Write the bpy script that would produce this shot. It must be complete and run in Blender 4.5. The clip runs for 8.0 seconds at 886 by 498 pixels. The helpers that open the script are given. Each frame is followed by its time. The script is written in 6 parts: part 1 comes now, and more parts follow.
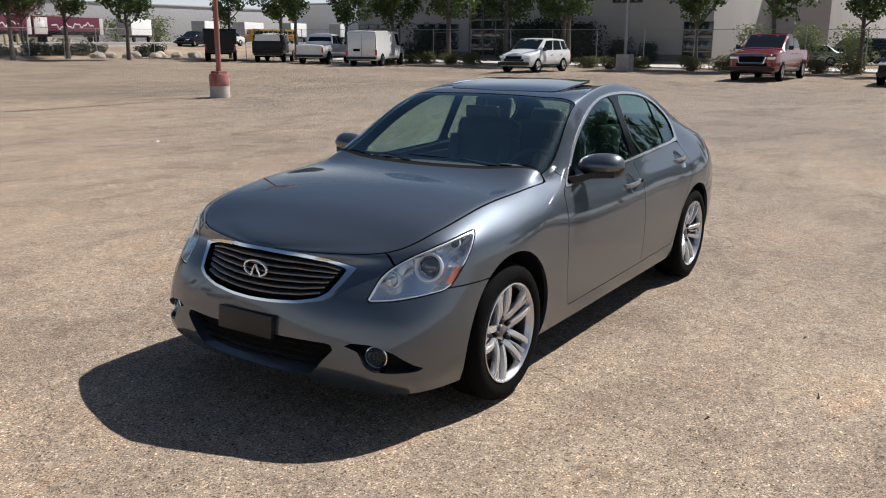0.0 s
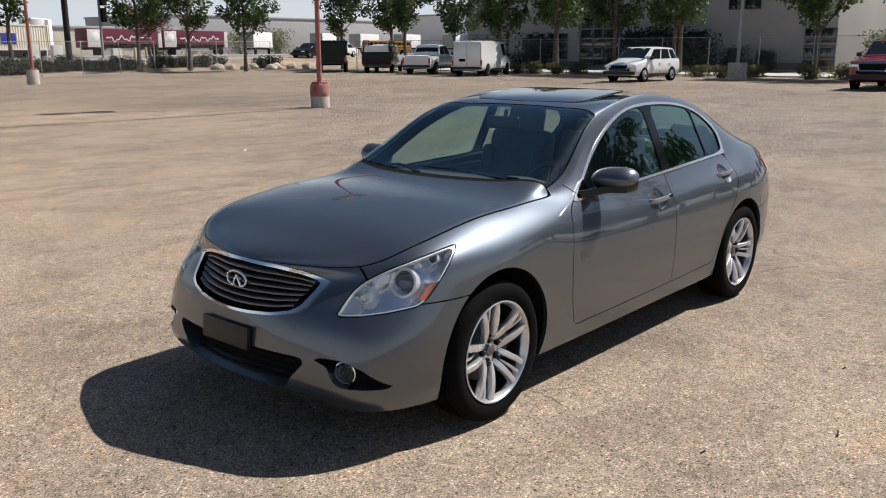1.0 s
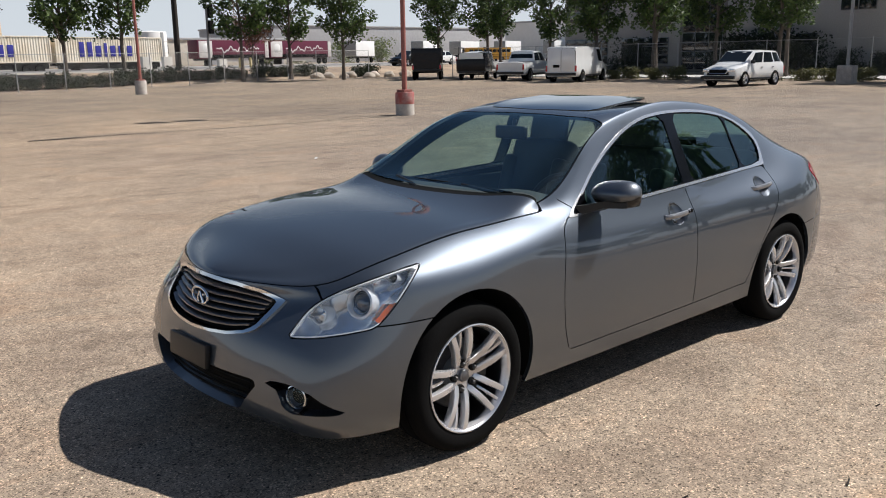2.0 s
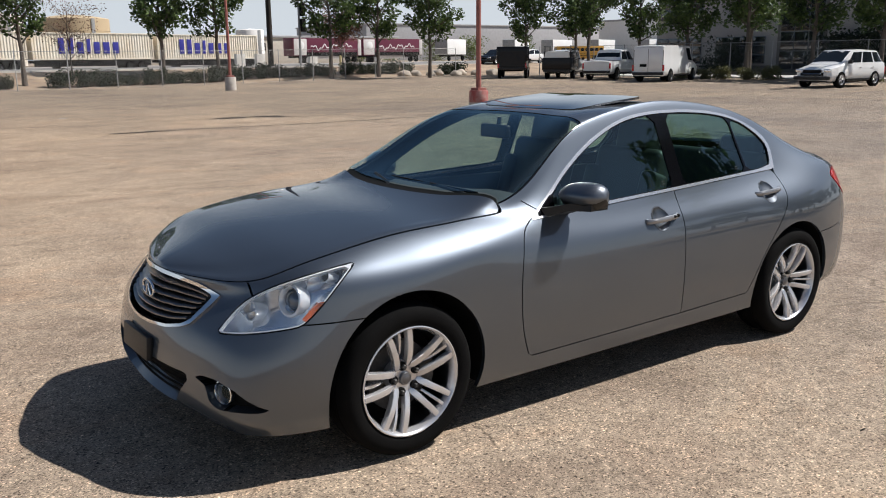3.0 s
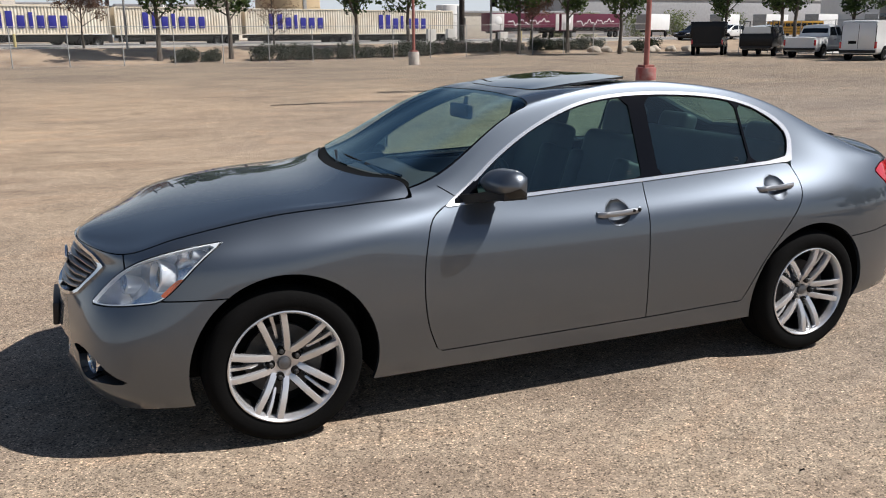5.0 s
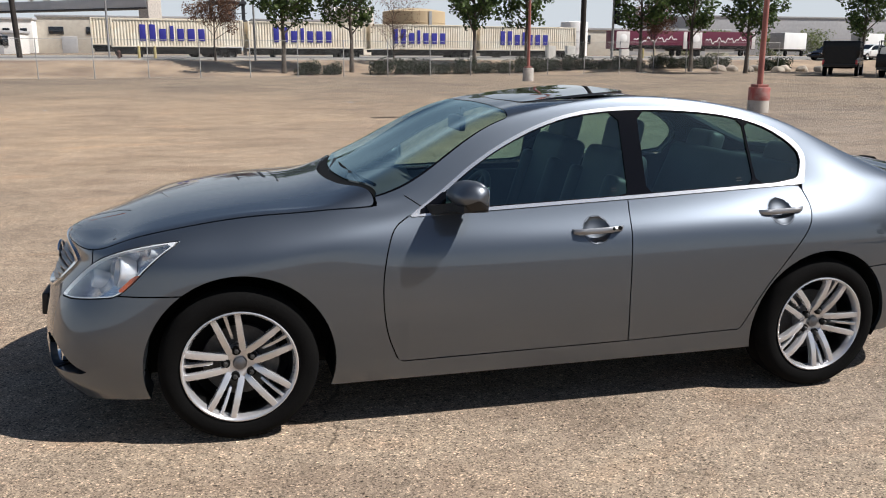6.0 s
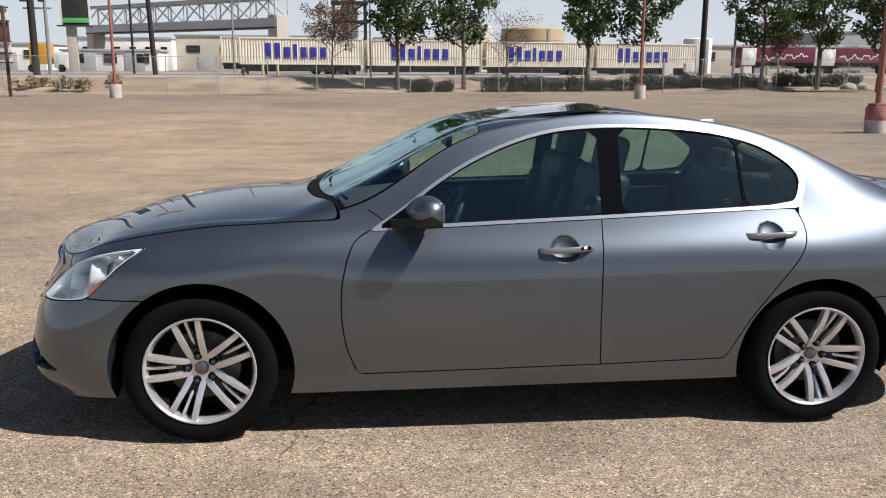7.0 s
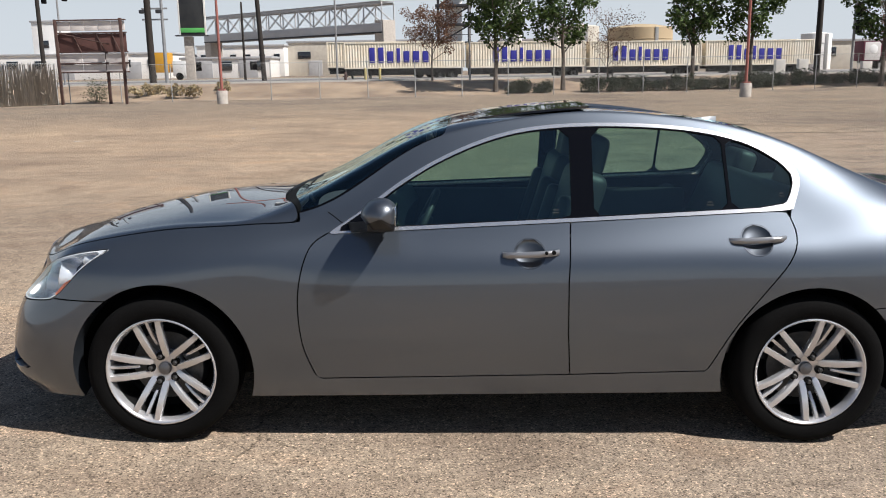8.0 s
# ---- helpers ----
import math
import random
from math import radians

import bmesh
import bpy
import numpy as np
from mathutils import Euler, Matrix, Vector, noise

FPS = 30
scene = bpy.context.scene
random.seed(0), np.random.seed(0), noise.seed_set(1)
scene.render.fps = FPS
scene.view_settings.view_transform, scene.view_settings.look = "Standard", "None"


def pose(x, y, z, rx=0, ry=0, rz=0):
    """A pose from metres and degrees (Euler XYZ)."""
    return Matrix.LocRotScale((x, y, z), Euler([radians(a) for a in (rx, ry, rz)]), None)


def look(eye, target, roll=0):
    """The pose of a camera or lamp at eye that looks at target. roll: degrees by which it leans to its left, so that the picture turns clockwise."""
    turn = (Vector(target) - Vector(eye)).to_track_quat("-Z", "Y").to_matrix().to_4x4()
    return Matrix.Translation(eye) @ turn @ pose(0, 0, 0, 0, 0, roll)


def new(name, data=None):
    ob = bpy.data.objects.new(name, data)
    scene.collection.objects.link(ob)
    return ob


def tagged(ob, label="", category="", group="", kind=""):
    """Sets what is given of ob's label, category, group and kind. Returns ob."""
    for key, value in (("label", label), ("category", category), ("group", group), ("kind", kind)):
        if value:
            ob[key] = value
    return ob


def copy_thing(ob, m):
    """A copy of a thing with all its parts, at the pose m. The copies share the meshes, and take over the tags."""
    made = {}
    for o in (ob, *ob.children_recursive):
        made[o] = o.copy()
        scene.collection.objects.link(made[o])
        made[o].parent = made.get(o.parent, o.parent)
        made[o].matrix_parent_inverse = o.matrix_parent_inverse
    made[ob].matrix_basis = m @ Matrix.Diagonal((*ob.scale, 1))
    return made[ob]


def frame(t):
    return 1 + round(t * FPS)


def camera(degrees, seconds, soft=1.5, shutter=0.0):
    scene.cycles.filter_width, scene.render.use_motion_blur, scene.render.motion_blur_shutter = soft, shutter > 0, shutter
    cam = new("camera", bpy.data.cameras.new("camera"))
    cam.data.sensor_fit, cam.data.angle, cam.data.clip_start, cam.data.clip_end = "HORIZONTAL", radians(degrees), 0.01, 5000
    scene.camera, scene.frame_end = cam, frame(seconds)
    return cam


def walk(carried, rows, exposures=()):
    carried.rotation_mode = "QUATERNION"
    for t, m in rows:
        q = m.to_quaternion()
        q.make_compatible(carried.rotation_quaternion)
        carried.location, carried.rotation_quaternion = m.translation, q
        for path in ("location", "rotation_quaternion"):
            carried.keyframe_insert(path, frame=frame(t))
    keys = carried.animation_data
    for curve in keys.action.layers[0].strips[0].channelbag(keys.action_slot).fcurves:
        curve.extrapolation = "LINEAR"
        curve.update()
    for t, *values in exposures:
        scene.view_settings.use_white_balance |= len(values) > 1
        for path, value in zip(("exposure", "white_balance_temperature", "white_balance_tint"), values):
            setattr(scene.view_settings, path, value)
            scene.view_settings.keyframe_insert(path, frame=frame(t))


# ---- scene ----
cam = camera(55.0, 8.0, 1.0)

PATH = [
    (0, (-3.424, -2.701, 1.714), (-1.794, -1.645, 1.237), 0.4),
    (0.5, (-3.185, -2.814, 1.737), (-1.619, -1.657, 1.279), -0.1),
    (1, (-2.989, -3.095, 1.713), (-1.51, -1.828, 1.257), -0.1),
    (1.5, (-2.738, -3.24, 1.704), (-1.335, -1.889, 1.249), -0.3),
    (1.7, (-2.601, -3.259, 1.706), (-1.232, -1.871, 1.259), -0.6),
    (2.8, (-2.03, -3.673, 1.715), (-0.84, -2.128, 1.275), -0.7),
    (3, (-1.897, -3.683, 1.691), (-0.74, -2.112, 1.251), -0.6),
    (3.5, (-1.598, -3.77, 1.701), (-0.557, -2.12, 1.262), -0.4),
    (4, (-1.302, -4.003, 1.685), (-0.369, -2.295, 1.226), -0.2),
    (4.5, (-0.98, -4.067, 1.657), (-0.124, -2.326, 1.172), -0.5),
    (4.7, (-0.865, -4.089, 1.682), (-0.043, -2.332, 1.193), -0.5),
    (6, (-0.04, -4.348, 1.65), (0.46, -2.466, 1.197), 0.2),
    (6.5, (0.29, -4.374, 1.666), (0.665, -2.455, 1.245), 0.8),
    (7, (0.632, -4.477, 1.647), (0.866, -2.535, 1.231), 0.2),
    (7.5, (0.948, -4.429, 1.623), (1.068, -2.479, 1.194), -0.5),
    (8, (1.282, -4.417, 1.63), (1.266, -2.459, 1.22), -0.9),
]
walk(cam, [(t, look(eye, target, roll)) for t, eye, target, roll in PATH])

# ---- light ----
world = bpy.data.worlds.new("world")
scene.world = world
world.use_nodes = True
SUN_WAY = Vector((0.75, -0.36, 1.0)).normalized()      # towards the sun
sky = world.node_tree.nodes.new("ShaderNodeTexSky")
sky.sky_type, sky.sun_disc = "NISHITA", False
sky.sun_elevation = math.asin(SUN_WAY.z)
sky.sun_rotation = math.atan2(SUN_WAY.x, SUN_WAY.y)
sky.air_density, sky.dust_density, sky.ozone_density, sky.altitude = 1.0, 0.8, 3.0, 20
backdrop_node = world.node_tree.nodes["Background"]
backdrop_node.inputs["Strength"].default_value = 0.052
world.node_tree.links.new(sky.outputs[0], backdrop_node.inputs["Color"])
sun = new("sun", bpy.data.lights.new("sun", "SUN"))
sun.data.energy, sun.data.angle, sun.data.color = 5.0, radians(0.53), (1.0, 0.965, 0.93)
sun.matrix_world = look((0, 0, 60), Vector((0, 0, 60)) - SUN_WAY)
scene.view_settings.exposure = 0.32

# Horizon haze painted as a glowing ring, all round and far off, thinning upwards.
glow_ring_mat = bpy.data.materials.new("horizon_glow")
glow_ring_mat.use_nodes = True
nt = glow_ring_mat.node_tree
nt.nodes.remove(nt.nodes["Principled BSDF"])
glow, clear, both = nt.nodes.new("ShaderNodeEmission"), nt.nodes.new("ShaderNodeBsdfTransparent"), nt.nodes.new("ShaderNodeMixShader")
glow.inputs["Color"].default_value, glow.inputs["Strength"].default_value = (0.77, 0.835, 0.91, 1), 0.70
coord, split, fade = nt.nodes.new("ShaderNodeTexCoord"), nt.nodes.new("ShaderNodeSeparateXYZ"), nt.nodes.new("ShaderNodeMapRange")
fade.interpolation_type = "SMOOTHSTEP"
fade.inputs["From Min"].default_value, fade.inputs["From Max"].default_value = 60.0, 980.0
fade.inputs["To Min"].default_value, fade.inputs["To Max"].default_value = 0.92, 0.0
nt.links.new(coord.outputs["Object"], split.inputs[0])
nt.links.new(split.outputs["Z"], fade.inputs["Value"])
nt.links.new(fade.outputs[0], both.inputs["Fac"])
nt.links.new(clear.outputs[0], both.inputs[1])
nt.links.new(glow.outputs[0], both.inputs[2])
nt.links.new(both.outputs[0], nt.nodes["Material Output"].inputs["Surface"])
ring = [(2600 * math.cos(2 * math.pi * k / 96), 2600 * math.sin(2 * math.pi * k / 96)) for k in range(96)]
glow_ring_mesh = bpy.data.meshes.new("backdrop")
glow_ring_mesh.from_pydata([(x, y, z) for z in (-40, 320, 650, 1000) for x, y in ring], [], [(r * 96 + k, r * 96 + (k + 1) % 96, (r + 1) * 96 + (k + 1) % 96, (r + 1) * 96 + k) for r in range(3) for k in range(96)])
glow_ring_mesh.materials.append(glow_ring_mat)
haze = tagged(new("backdrop", glow_ring_mesh), "glowing pale blue-white ring painting haze along the horizon", "sky", kind="structure")
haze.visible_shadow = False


# ---- helpers of this scene ----
def mesh_of(name, verts, faces, smooth=True):
    me = bpy.data.meshes.new(name)
    me.from_pydata([tuple(v) for v in verts], [], faces)
    me.validate()
    if smooth:
        me.shade_smooth()
    return me


def part(name, data, material, parent=None, label="", at=None, smooth=True):
    """Links a bmesh or a mesh as one mesh object under a thing or a part."""
    if isinstance(data, bmesh.types.BMesh):
        me = bpy.data.meshes.new(name)
        bmesh.ops.recalc_face_normals(data, faces=data.faces)
        data.to_mesh(me)
        data.free()
        if smooth:
            me.shade_smooth()
            me.set_sharp_from_angle(angle=radians(38))
    else:
        me = data
    if material and not me.materials:
        me.materials.append(material)
    ob = new(name, me)
    if parent:
        ob.parent = parent
    if at is not None:
        ob.matrix_basis = at
    if label:
        ob["label"] = label
    return ob


def thing(name, m, label, category, group="", kind=""):
    return tagged(place(new(name), m), label, category, group, kind)


def place(ob, m):
    ob.matrix_basis = m
    return ob


def box(bm, size, at=(0, 0, 0), bevel=0.0, turn=None, segments=2):
    """A box of that size round a centre, with rounded edges."""
    r = bmesh.ops.create_cube(bm, size=1.0)["verts"]
    m = Matrix.Translation(at) @ (turn if turn else Matrix()) @ Matrix.Diagonal((*size, 1))
    bmesh.ops.transform(bm, matrix=m, verts=r)
    if bevel:
        edges = list({e for v in r for e in v.link_edges})
        bmesh.ops.bevel(bm, geom=edges, offset=bevel, segments=segments, affect="EDGES", profile=0.6)
    return bm


def boxed(size, at=(0, 0, 0), bevel=0.0, turn=None, segments=2):
    return box(bmesh.new(), size, at, bevel, turn, segments)


def lathe(bm, outline, steps=48, axis="y", at=(0, 0, 0)):
    """Turns an outline of (radius, height) round an axis."""
    rings = []
    for k in range(steps):
        c, s = math.cos(2 * math.pi * k / steps), math.sin(2 * math.pi * k / steps)
        ring = []
        for r, h in outline:
            p = {"y": (r * c, h, r * s), "z": (r * c, r * s, h), "x": (h, r * c, r * s)}[axis]
            ring.append(bm.verts.new(Vector(p) + Vector(at)))
        rings.append(ring)
    for a, b in zip(rings, rings[1:] + rings[:1]):
        for k in range(len(outline) - 1):
            try:
                bm.faces.new((a[k], a[k + 1], b[k + 1], b[k]))
            except ValueError:
                pass
    bmesh.ops.remove_doubles(bm, verts=bm.verts, dist=1e-5)
    return bm


def tube(bm, path, radius, steps=8, flat=1.0, caps=True):
    """A round bar along a path; radius is a number or one for each point."""
    path = [Vector(p) for p in path]
    rings = []
    up0 = Vector((0, 0, 1))
    for k, p in enumerate(path):
        d = (path[min(k + 1, len(path) - 1)] - path[max(k - 1, 0)]).normalized()
        up = up0 if abs(d.dot(up0)) < 0.95 else Vector((1, 0, 0))
        a = d.cross(up).normalized()
        b = a.cross(d).normalized()
        r = radius[k] if isinstance(radius, (list, tuple)) else radius
        rings.append([bm.verts.new(p + r * (math.cos(t) * a + flat * math.sin(t) * b)) for t in [2 * math.pi * j / steps for j in range(steps)]])
    for a, b in zip(rings, rings[1:]):
        for j in range(steps):
            bm.faces.new((a[j], a[(j + 1) % steps], b[(j + 1) % steps], b[j]))
    if caps:
        bm.faces.new(rings[0][::-1])
        bm.faces.new(rings[-1])
    return bm


def loft(bm, rings, closed=True, caps=True):
    made = [[bm.verts.new(p) for p in ring] for ring in rings]
    n = len(made[0])
    for a, b in zip(made, made[1:]):
        for j in range(n if closed else n - 1):
            bm.faces.new((a[j], a[(j + 1) % n], b[(j + 1) % n], b[j]))
    if caps and closed:
        bm.faces.new(made[0][::-1])
        bm.faces.new(made[-1])
    return bm


def smoothstep(a, b, x):
    t = min(1.0, max(0.0, (x - a) / (b - a)))
    return t * t * (3 - 2 * t)


# ---- materials ----
def material(name, colour, rough=0.6, metal=0.0, vary=0.0, scale=4.0, fine=0.0, fine_scale=120.0, bump=0.0, coat=0.0, second=None, shift=0.5, spec=0.5, per_object=0.0):
    """A surface whose colour wanders between two tones at a large scale and at a fine grain, with a little relief."""
    m = bpy.data.materials.new(name)
    m.use_nodes = True
    nt = m.node_tree
    p = nt.nodes["Principled BSDF"]
    p.inputs["Roughness"].default_value, p.inputs["Metallic"].default_value = rough, metal
    p.inputs["Coat Weight"].default_value, p.inputs["Coat Roughness"].default_value = coat, 0.015
    p.inputs["Specular IOR Level"].default_value = spec
    p.inputs["Base Color"].default_value = (*colour, 1)
    if vary or fine or bump:
        where = nt.nodes.new("ShaderNodeTexCoord").outputs["Object"]

        def wave(s, detail=5.0):
            n = nt.nodes.new("ShaderNodeTexNoise")
            n.inputs["Scale"].default_value, n.inputs["Detail"].default_value = s, detail
            nt.links.new(where, n.inputs["Vector"])
            return n.outputs["Fac"]

        big, small = wave(scale), wave(fine_scale, 3.0)
        ramp = nt.nodes.new("ShaderNodeValToRGB")
        ramp.color_ramp.elements[0].position, ramp.color_ramp.elements[1].position = shift - 0.22, shift + 0.22
        dark = second if second else tuple(c * (1 - vary) for c in colour)
        ramp.color_ramp.elements[0].color, ramp.color_ramp.elements[1].color = (*dark, 1), (*colour, 1)
        nt.links.new(big, ramp.inputs["Fac"])
        mix = nt.nodes.new("ShaderNodeMix")
        mix.data_type, mix.blend_type = "RGBA", "OVERLAY"
        mix.inputs["Factor"].default_value = fine
        nt.links.new(ramp.outputs["Color"], mix.inputs[6])
        nt.links.new(small, mix.inputs[7])
        last = mix.outputs[2]
        if per_object:
            info = nt.nodes.new("ShaderNodeObjectInfo")
            span = nt.nodes.new("ShaderNodeMapRange")
            span.inputs["To Min"].default_value, span.inputs["To Max"].default_value = 1 - per_object, 1 + per_object
            nt.links.new(info.outputs["Random"], span.inputs["Value"])
            tone = nt.nodes.new("ShaderNodeMix")
            tone.data_type, tone.blend_type = "RGBA", "MULTIPLY"
            tone.inputs["Factor"].default_value = 1.0
            nt.links.new(last, tone.inputs[6])
            nt.links.new(span.outputs[0], tone.inputs[7])
            last = tone.outputs[2]
        nt.links.new(last, p.inputs["Base Color"])
        if bump:
            b = nt.nodes.new("ShaderNodeBump")
            b.inputs["Strength"].default_value, b.inputs["Distance"].default_value = bump, 0.01
            nt.links.new(small, b.inputs["Height"])
            nt.links.new(b.outputs["Normal"], p.inputs["Normal"])
    return m


def glass(name, tint, gloss=0.0):
    """Clear pane: light passes tinted, and it mirrors more towards grazing views."""
    m = bpy.data.materials.new(name)
    m.use_nodes = True
    nt = m.node_tree
    nt.nodes.remove(nt.nodes["Principled BSDF"])
    a, b = nt.nodes.new("ShaderNodeBsdfTransparent"), nt.nodes.new("ShaderNodeBsdfGlossy")
    a.inputs["Color"].default_value = (*tint, 1)
    b.inputs["Roughness"].default_value = 0.01
    b.inputs["Color"].default_value = (0.72, 0.94, 1.0, 1)
    w = nt.nodes.new("ShaderNodeLayerWeight")
    w.inputs["Blend"].default_value = 0.5
    steep, f = nt.nodes.new("ShaderNodeMath"), nt.nodes.new("ShaderNodeMath")
    steep.operation, f.operation = "POWER", "MULTIPLY_ADD"
    steep.inputs[1].default_value = 4.5
    nt.links.new(w.outputs["Facing"], steep.inputs[0])
    nt.links.new(steep.outputs[0], f.inputs[0])
    f.inputs[1].default_value, f.inputs[2].default_value = 0.92, 0.055 + gloss
    mix = nt.nodes.new("ShaderNodeMixShader")
    nt.links.new(f.outputs[0], mix.inputs["Fac"])
    nt.links.new(a.outputs[0], mix.inputs[1])
    nt.links.new(b.outputs[0], mix.inputs[2])
    nt.links.new(mix.outputs[0], nt.nodes["Material Output"].inputs["Surface"])
    return m


def car_paint(name, colour, metal=0.85, rough=0.36):
    m = material(name, colour, rough, metal, vary=0.06, scale=2.0, fine=0.12, fine_scale=900.0, bump=0.0, coat=1.0)
    m.node_tree.nodes["Principled BSDF"].inputs["Coat IOR"].default_value = 1.55
    return m




def flake_paint(name, colour, glint=5.6, coat_rough=0.012):
    """Metallic paint: tilted flakes scatter the light widely, flat ones give a tight glint, under one clear coat."""
    m = car_paint(name, colour, 0.0, 0.5)
    nt = m.node_tree
    a = nt.nodes["Principled BSDF"]
    a.inputs["Specular IOR Level"].default_value = 0.0
    b = nt.nodes.new("ShaderNodeBsdfPrincipled")
    b.inputs["Base Color"].default_value = (*[min(1.0, c * glint) for c in colour], 1)
    b.inputs["Metallic"].default_value, b.inputs["Roughness"].default_value = 1.0, 0.44
    mix = nt.nodes.new("ShaderNodeMixShader")
    mix.inputs["Fac"].default_value = 0.5
    for p in (a, b):
        p.inputs["Coat Weight"].default_value, p.inputs["Coat Roughness"].default_value, p.inputs["Coat IOR"].default_value = 1.0, coat_rough, 1.68
    nt.links.new(a.outputs[0], mix.inputs[1])
    nt.links.new(b.outputs[0], mix.inputs[2])
    nt.links.new(mix.outputs[0], nt.nodes["Material Output"].inputs["Surface"])
    return m


PAINT = flake_paint("grey_metallic_paint", (0.028, 0.0325, 0.039))
BLACK_PLASTIC = material("black_plastic", (0.007, 0.007, 0.008), 0.45, vary=0.2, scale=8, fine=0.2, fine_scale=300, bump=0.05)
GAP_BLACK = material("gap_black", (0.005, 0.005, 0.005), 0.8, spec=0.15)
TRIM_BLACK = material("gloss_black_trim", (0.003, 0.003, 0.004), 0.10, spec=0.25)
CHROME = material("chrome", (0.78, 0.79, 0.80), 0.08, 1.0, vary=0.04, scale=9)
ALLOY = material("silver_alloy", (0.66, 0.66, 0.675), 0.27, 0.7, vary=0.08, scale=14, fine=0.1, fine_scale=200, coat=0.3)
DARK_METAL = material("brake_metal", (0.10, 0.10, 0.10), 0.5, 0.8, vary=0.4, scale=20, fine=0.3)
# Rim metal darkened: the shade behind the spokes is put into its colour.
BARREL_SHADE = material("shaded_rim_barrel", (0.16, 0.16, 0.165), 0.35, 1.0, vary=0.3, scale=14)
RUBBER = material("tyre_rubber", (0.006, 0.006, 0.006), 0.9, spec=0.08, vary=0.3, scale=10, fine=0.4, fine_scale=160, bump=0.15)
GLASS = glass("window_glass", (0.50, 0.68, 0.63), 0.03)
WS_GLASS = glass("windscreen_glass", (0.74, 0.85, 0.83), 0.03)
LAMP_GLASS = glass("lamp_glass", (0.97, 0.98, 0.99), -0.015)
LEATHER = material("dark_leather", (0.055, 0.056, 0.058), 0.5, vary=0.3, scale=6, fine=0.3, fine_scale=260, bump=0.1)
INTERIOR_GREY = material("grey_interior_plastic", (0.065, 0.066, 0.07), 0.6, vary=0.2, scale=5, fine=0.3, fine_scale=260, bump=0.1)
RED_LENS = material("red_lamp_lens", (0.55, 0.01, 0.015), 0.12, vary=0.25, scale=25, coat=1.0)
AMBER = material("amber_reflector", (0.75, 0.13, 0.02), 0.2, vary=0.25, scale=60, coat=1.0)
WHITE_PAINT = car_paint("white_car_paint", (0.78, 0.78, 0.77), 0.0, 0.4)
RED_PAINT = car_paint("red_car_paint", (0.19, 0.004, 0.013), 0.2, 0.3)
DARK_PAINT = material("dark_car_paint", (0.005, 0.0055, 0.008), 0.25, 0.0, vary=0.2, scale=2, fine=0.1, spec=0.25)
SILVER_PAINT = car_paint("silver_car_paint", (0.5, 0.51, 0.52), 0.7, 0.35)
DARK_GLASS = material("dark_vehicle_glass", (0.008, 0.011, 0.014), 0.08, spec=0.35)
ALLOY_DARK = material("dark_slat_metal", (0.15, 0.157, 0.172), 0.28, 0.75, vary=0.1, scale=20, coat=0.3)
LAMP_SILVER = material("lamp_silver", (0.92, 0.93, 0.95), 0.14, 0.75, vary=0.3, scale=30, fine=0.3, fine_scale=30, bump=0.18)
LAMP_RIM = material("lamp_rim_clear_plastic", (0.80, 0.83, 0.86), 0.12, 0.3, vary=0.1, scale=30, coat=1.0)
PROJECTOR = material("projector_glass", (0.10, 0.115, 0.14), 0.05, 0.5, coat=1.0)
PAINT_LIGHT = car_paint("grey_metallic_handle_paint", (0.26, 0.265, 0.28), 0.5, 0.36)
# Body paint darkened for the door cups, with their inner shade put in.
PAINT_CUP_SHADE = flake_paint("grey_metallic_cup_shade", (0.016, 0.018, 0.021))
PAINT_DARK = flake_paint("grey_metallic_mirror_paint", (0.030, 0.034, 0.040), coat_rough=0.3)
SATIN_CHROME = material("satin_chrome_strip", (0.66, 0.67, 0.69), 0.24, 0.8, vary=0.05, scale=9, coat=0.5)
MIRROR_GLASS = material("mirror_silver", (0.85, 0.86, 0.87), 0.02, 1.0)
SUNROOF_GLASS = material("sunroof_glass", (0.012, 0.014, 0.018), 0.04, coat=1.0)


# ---- ground ----
def fence_y(x):
    """The far edge of the lot, where its fence runs."""
    return 50.2 + 0.13 * x


def ground_z(x, y):
    near = math.hypot(x - 1.4, y)
    z = (0.016 - 0.0137 * x) * (1 - smoothstep(3.2, 11.0, near))
    z += 0.13 * smoothstep(18, 38, x)
    z -= 0.10 * math.exp(-((x - 15.6) ** 2 + (y - 18) ** 2) / (2 * 7.0**2))
    beyond = y - fence_y(min(x, 60))
    if beyond > 0.3:
        z += (0.95 - 0.13 * smoothstep(18, 38, x)) * smoothstep(0.3, 8.5, beyond)
    return z


steps = [0.5 * k for k in range(24)] + [12 + 1.0 * k for k in range(76)] + [90 + 12 * k for k in range(12)] + [300, 450, 800, 1500, 3000]
axis = sorted({-s for s in steps} | set(steps))
gx, gy = [s + 1.4 for s in axis], axis
verts = [(x, y, ground_z(x, y)) for x in gx for y in gy]
n = len(gy)
faces = [(i * n + j, (i + 1) * n + j, (i + 1) * n + j + 1, i * n + j + 1) for i in range(len(gx) - 1) for j in range(n - 1)]


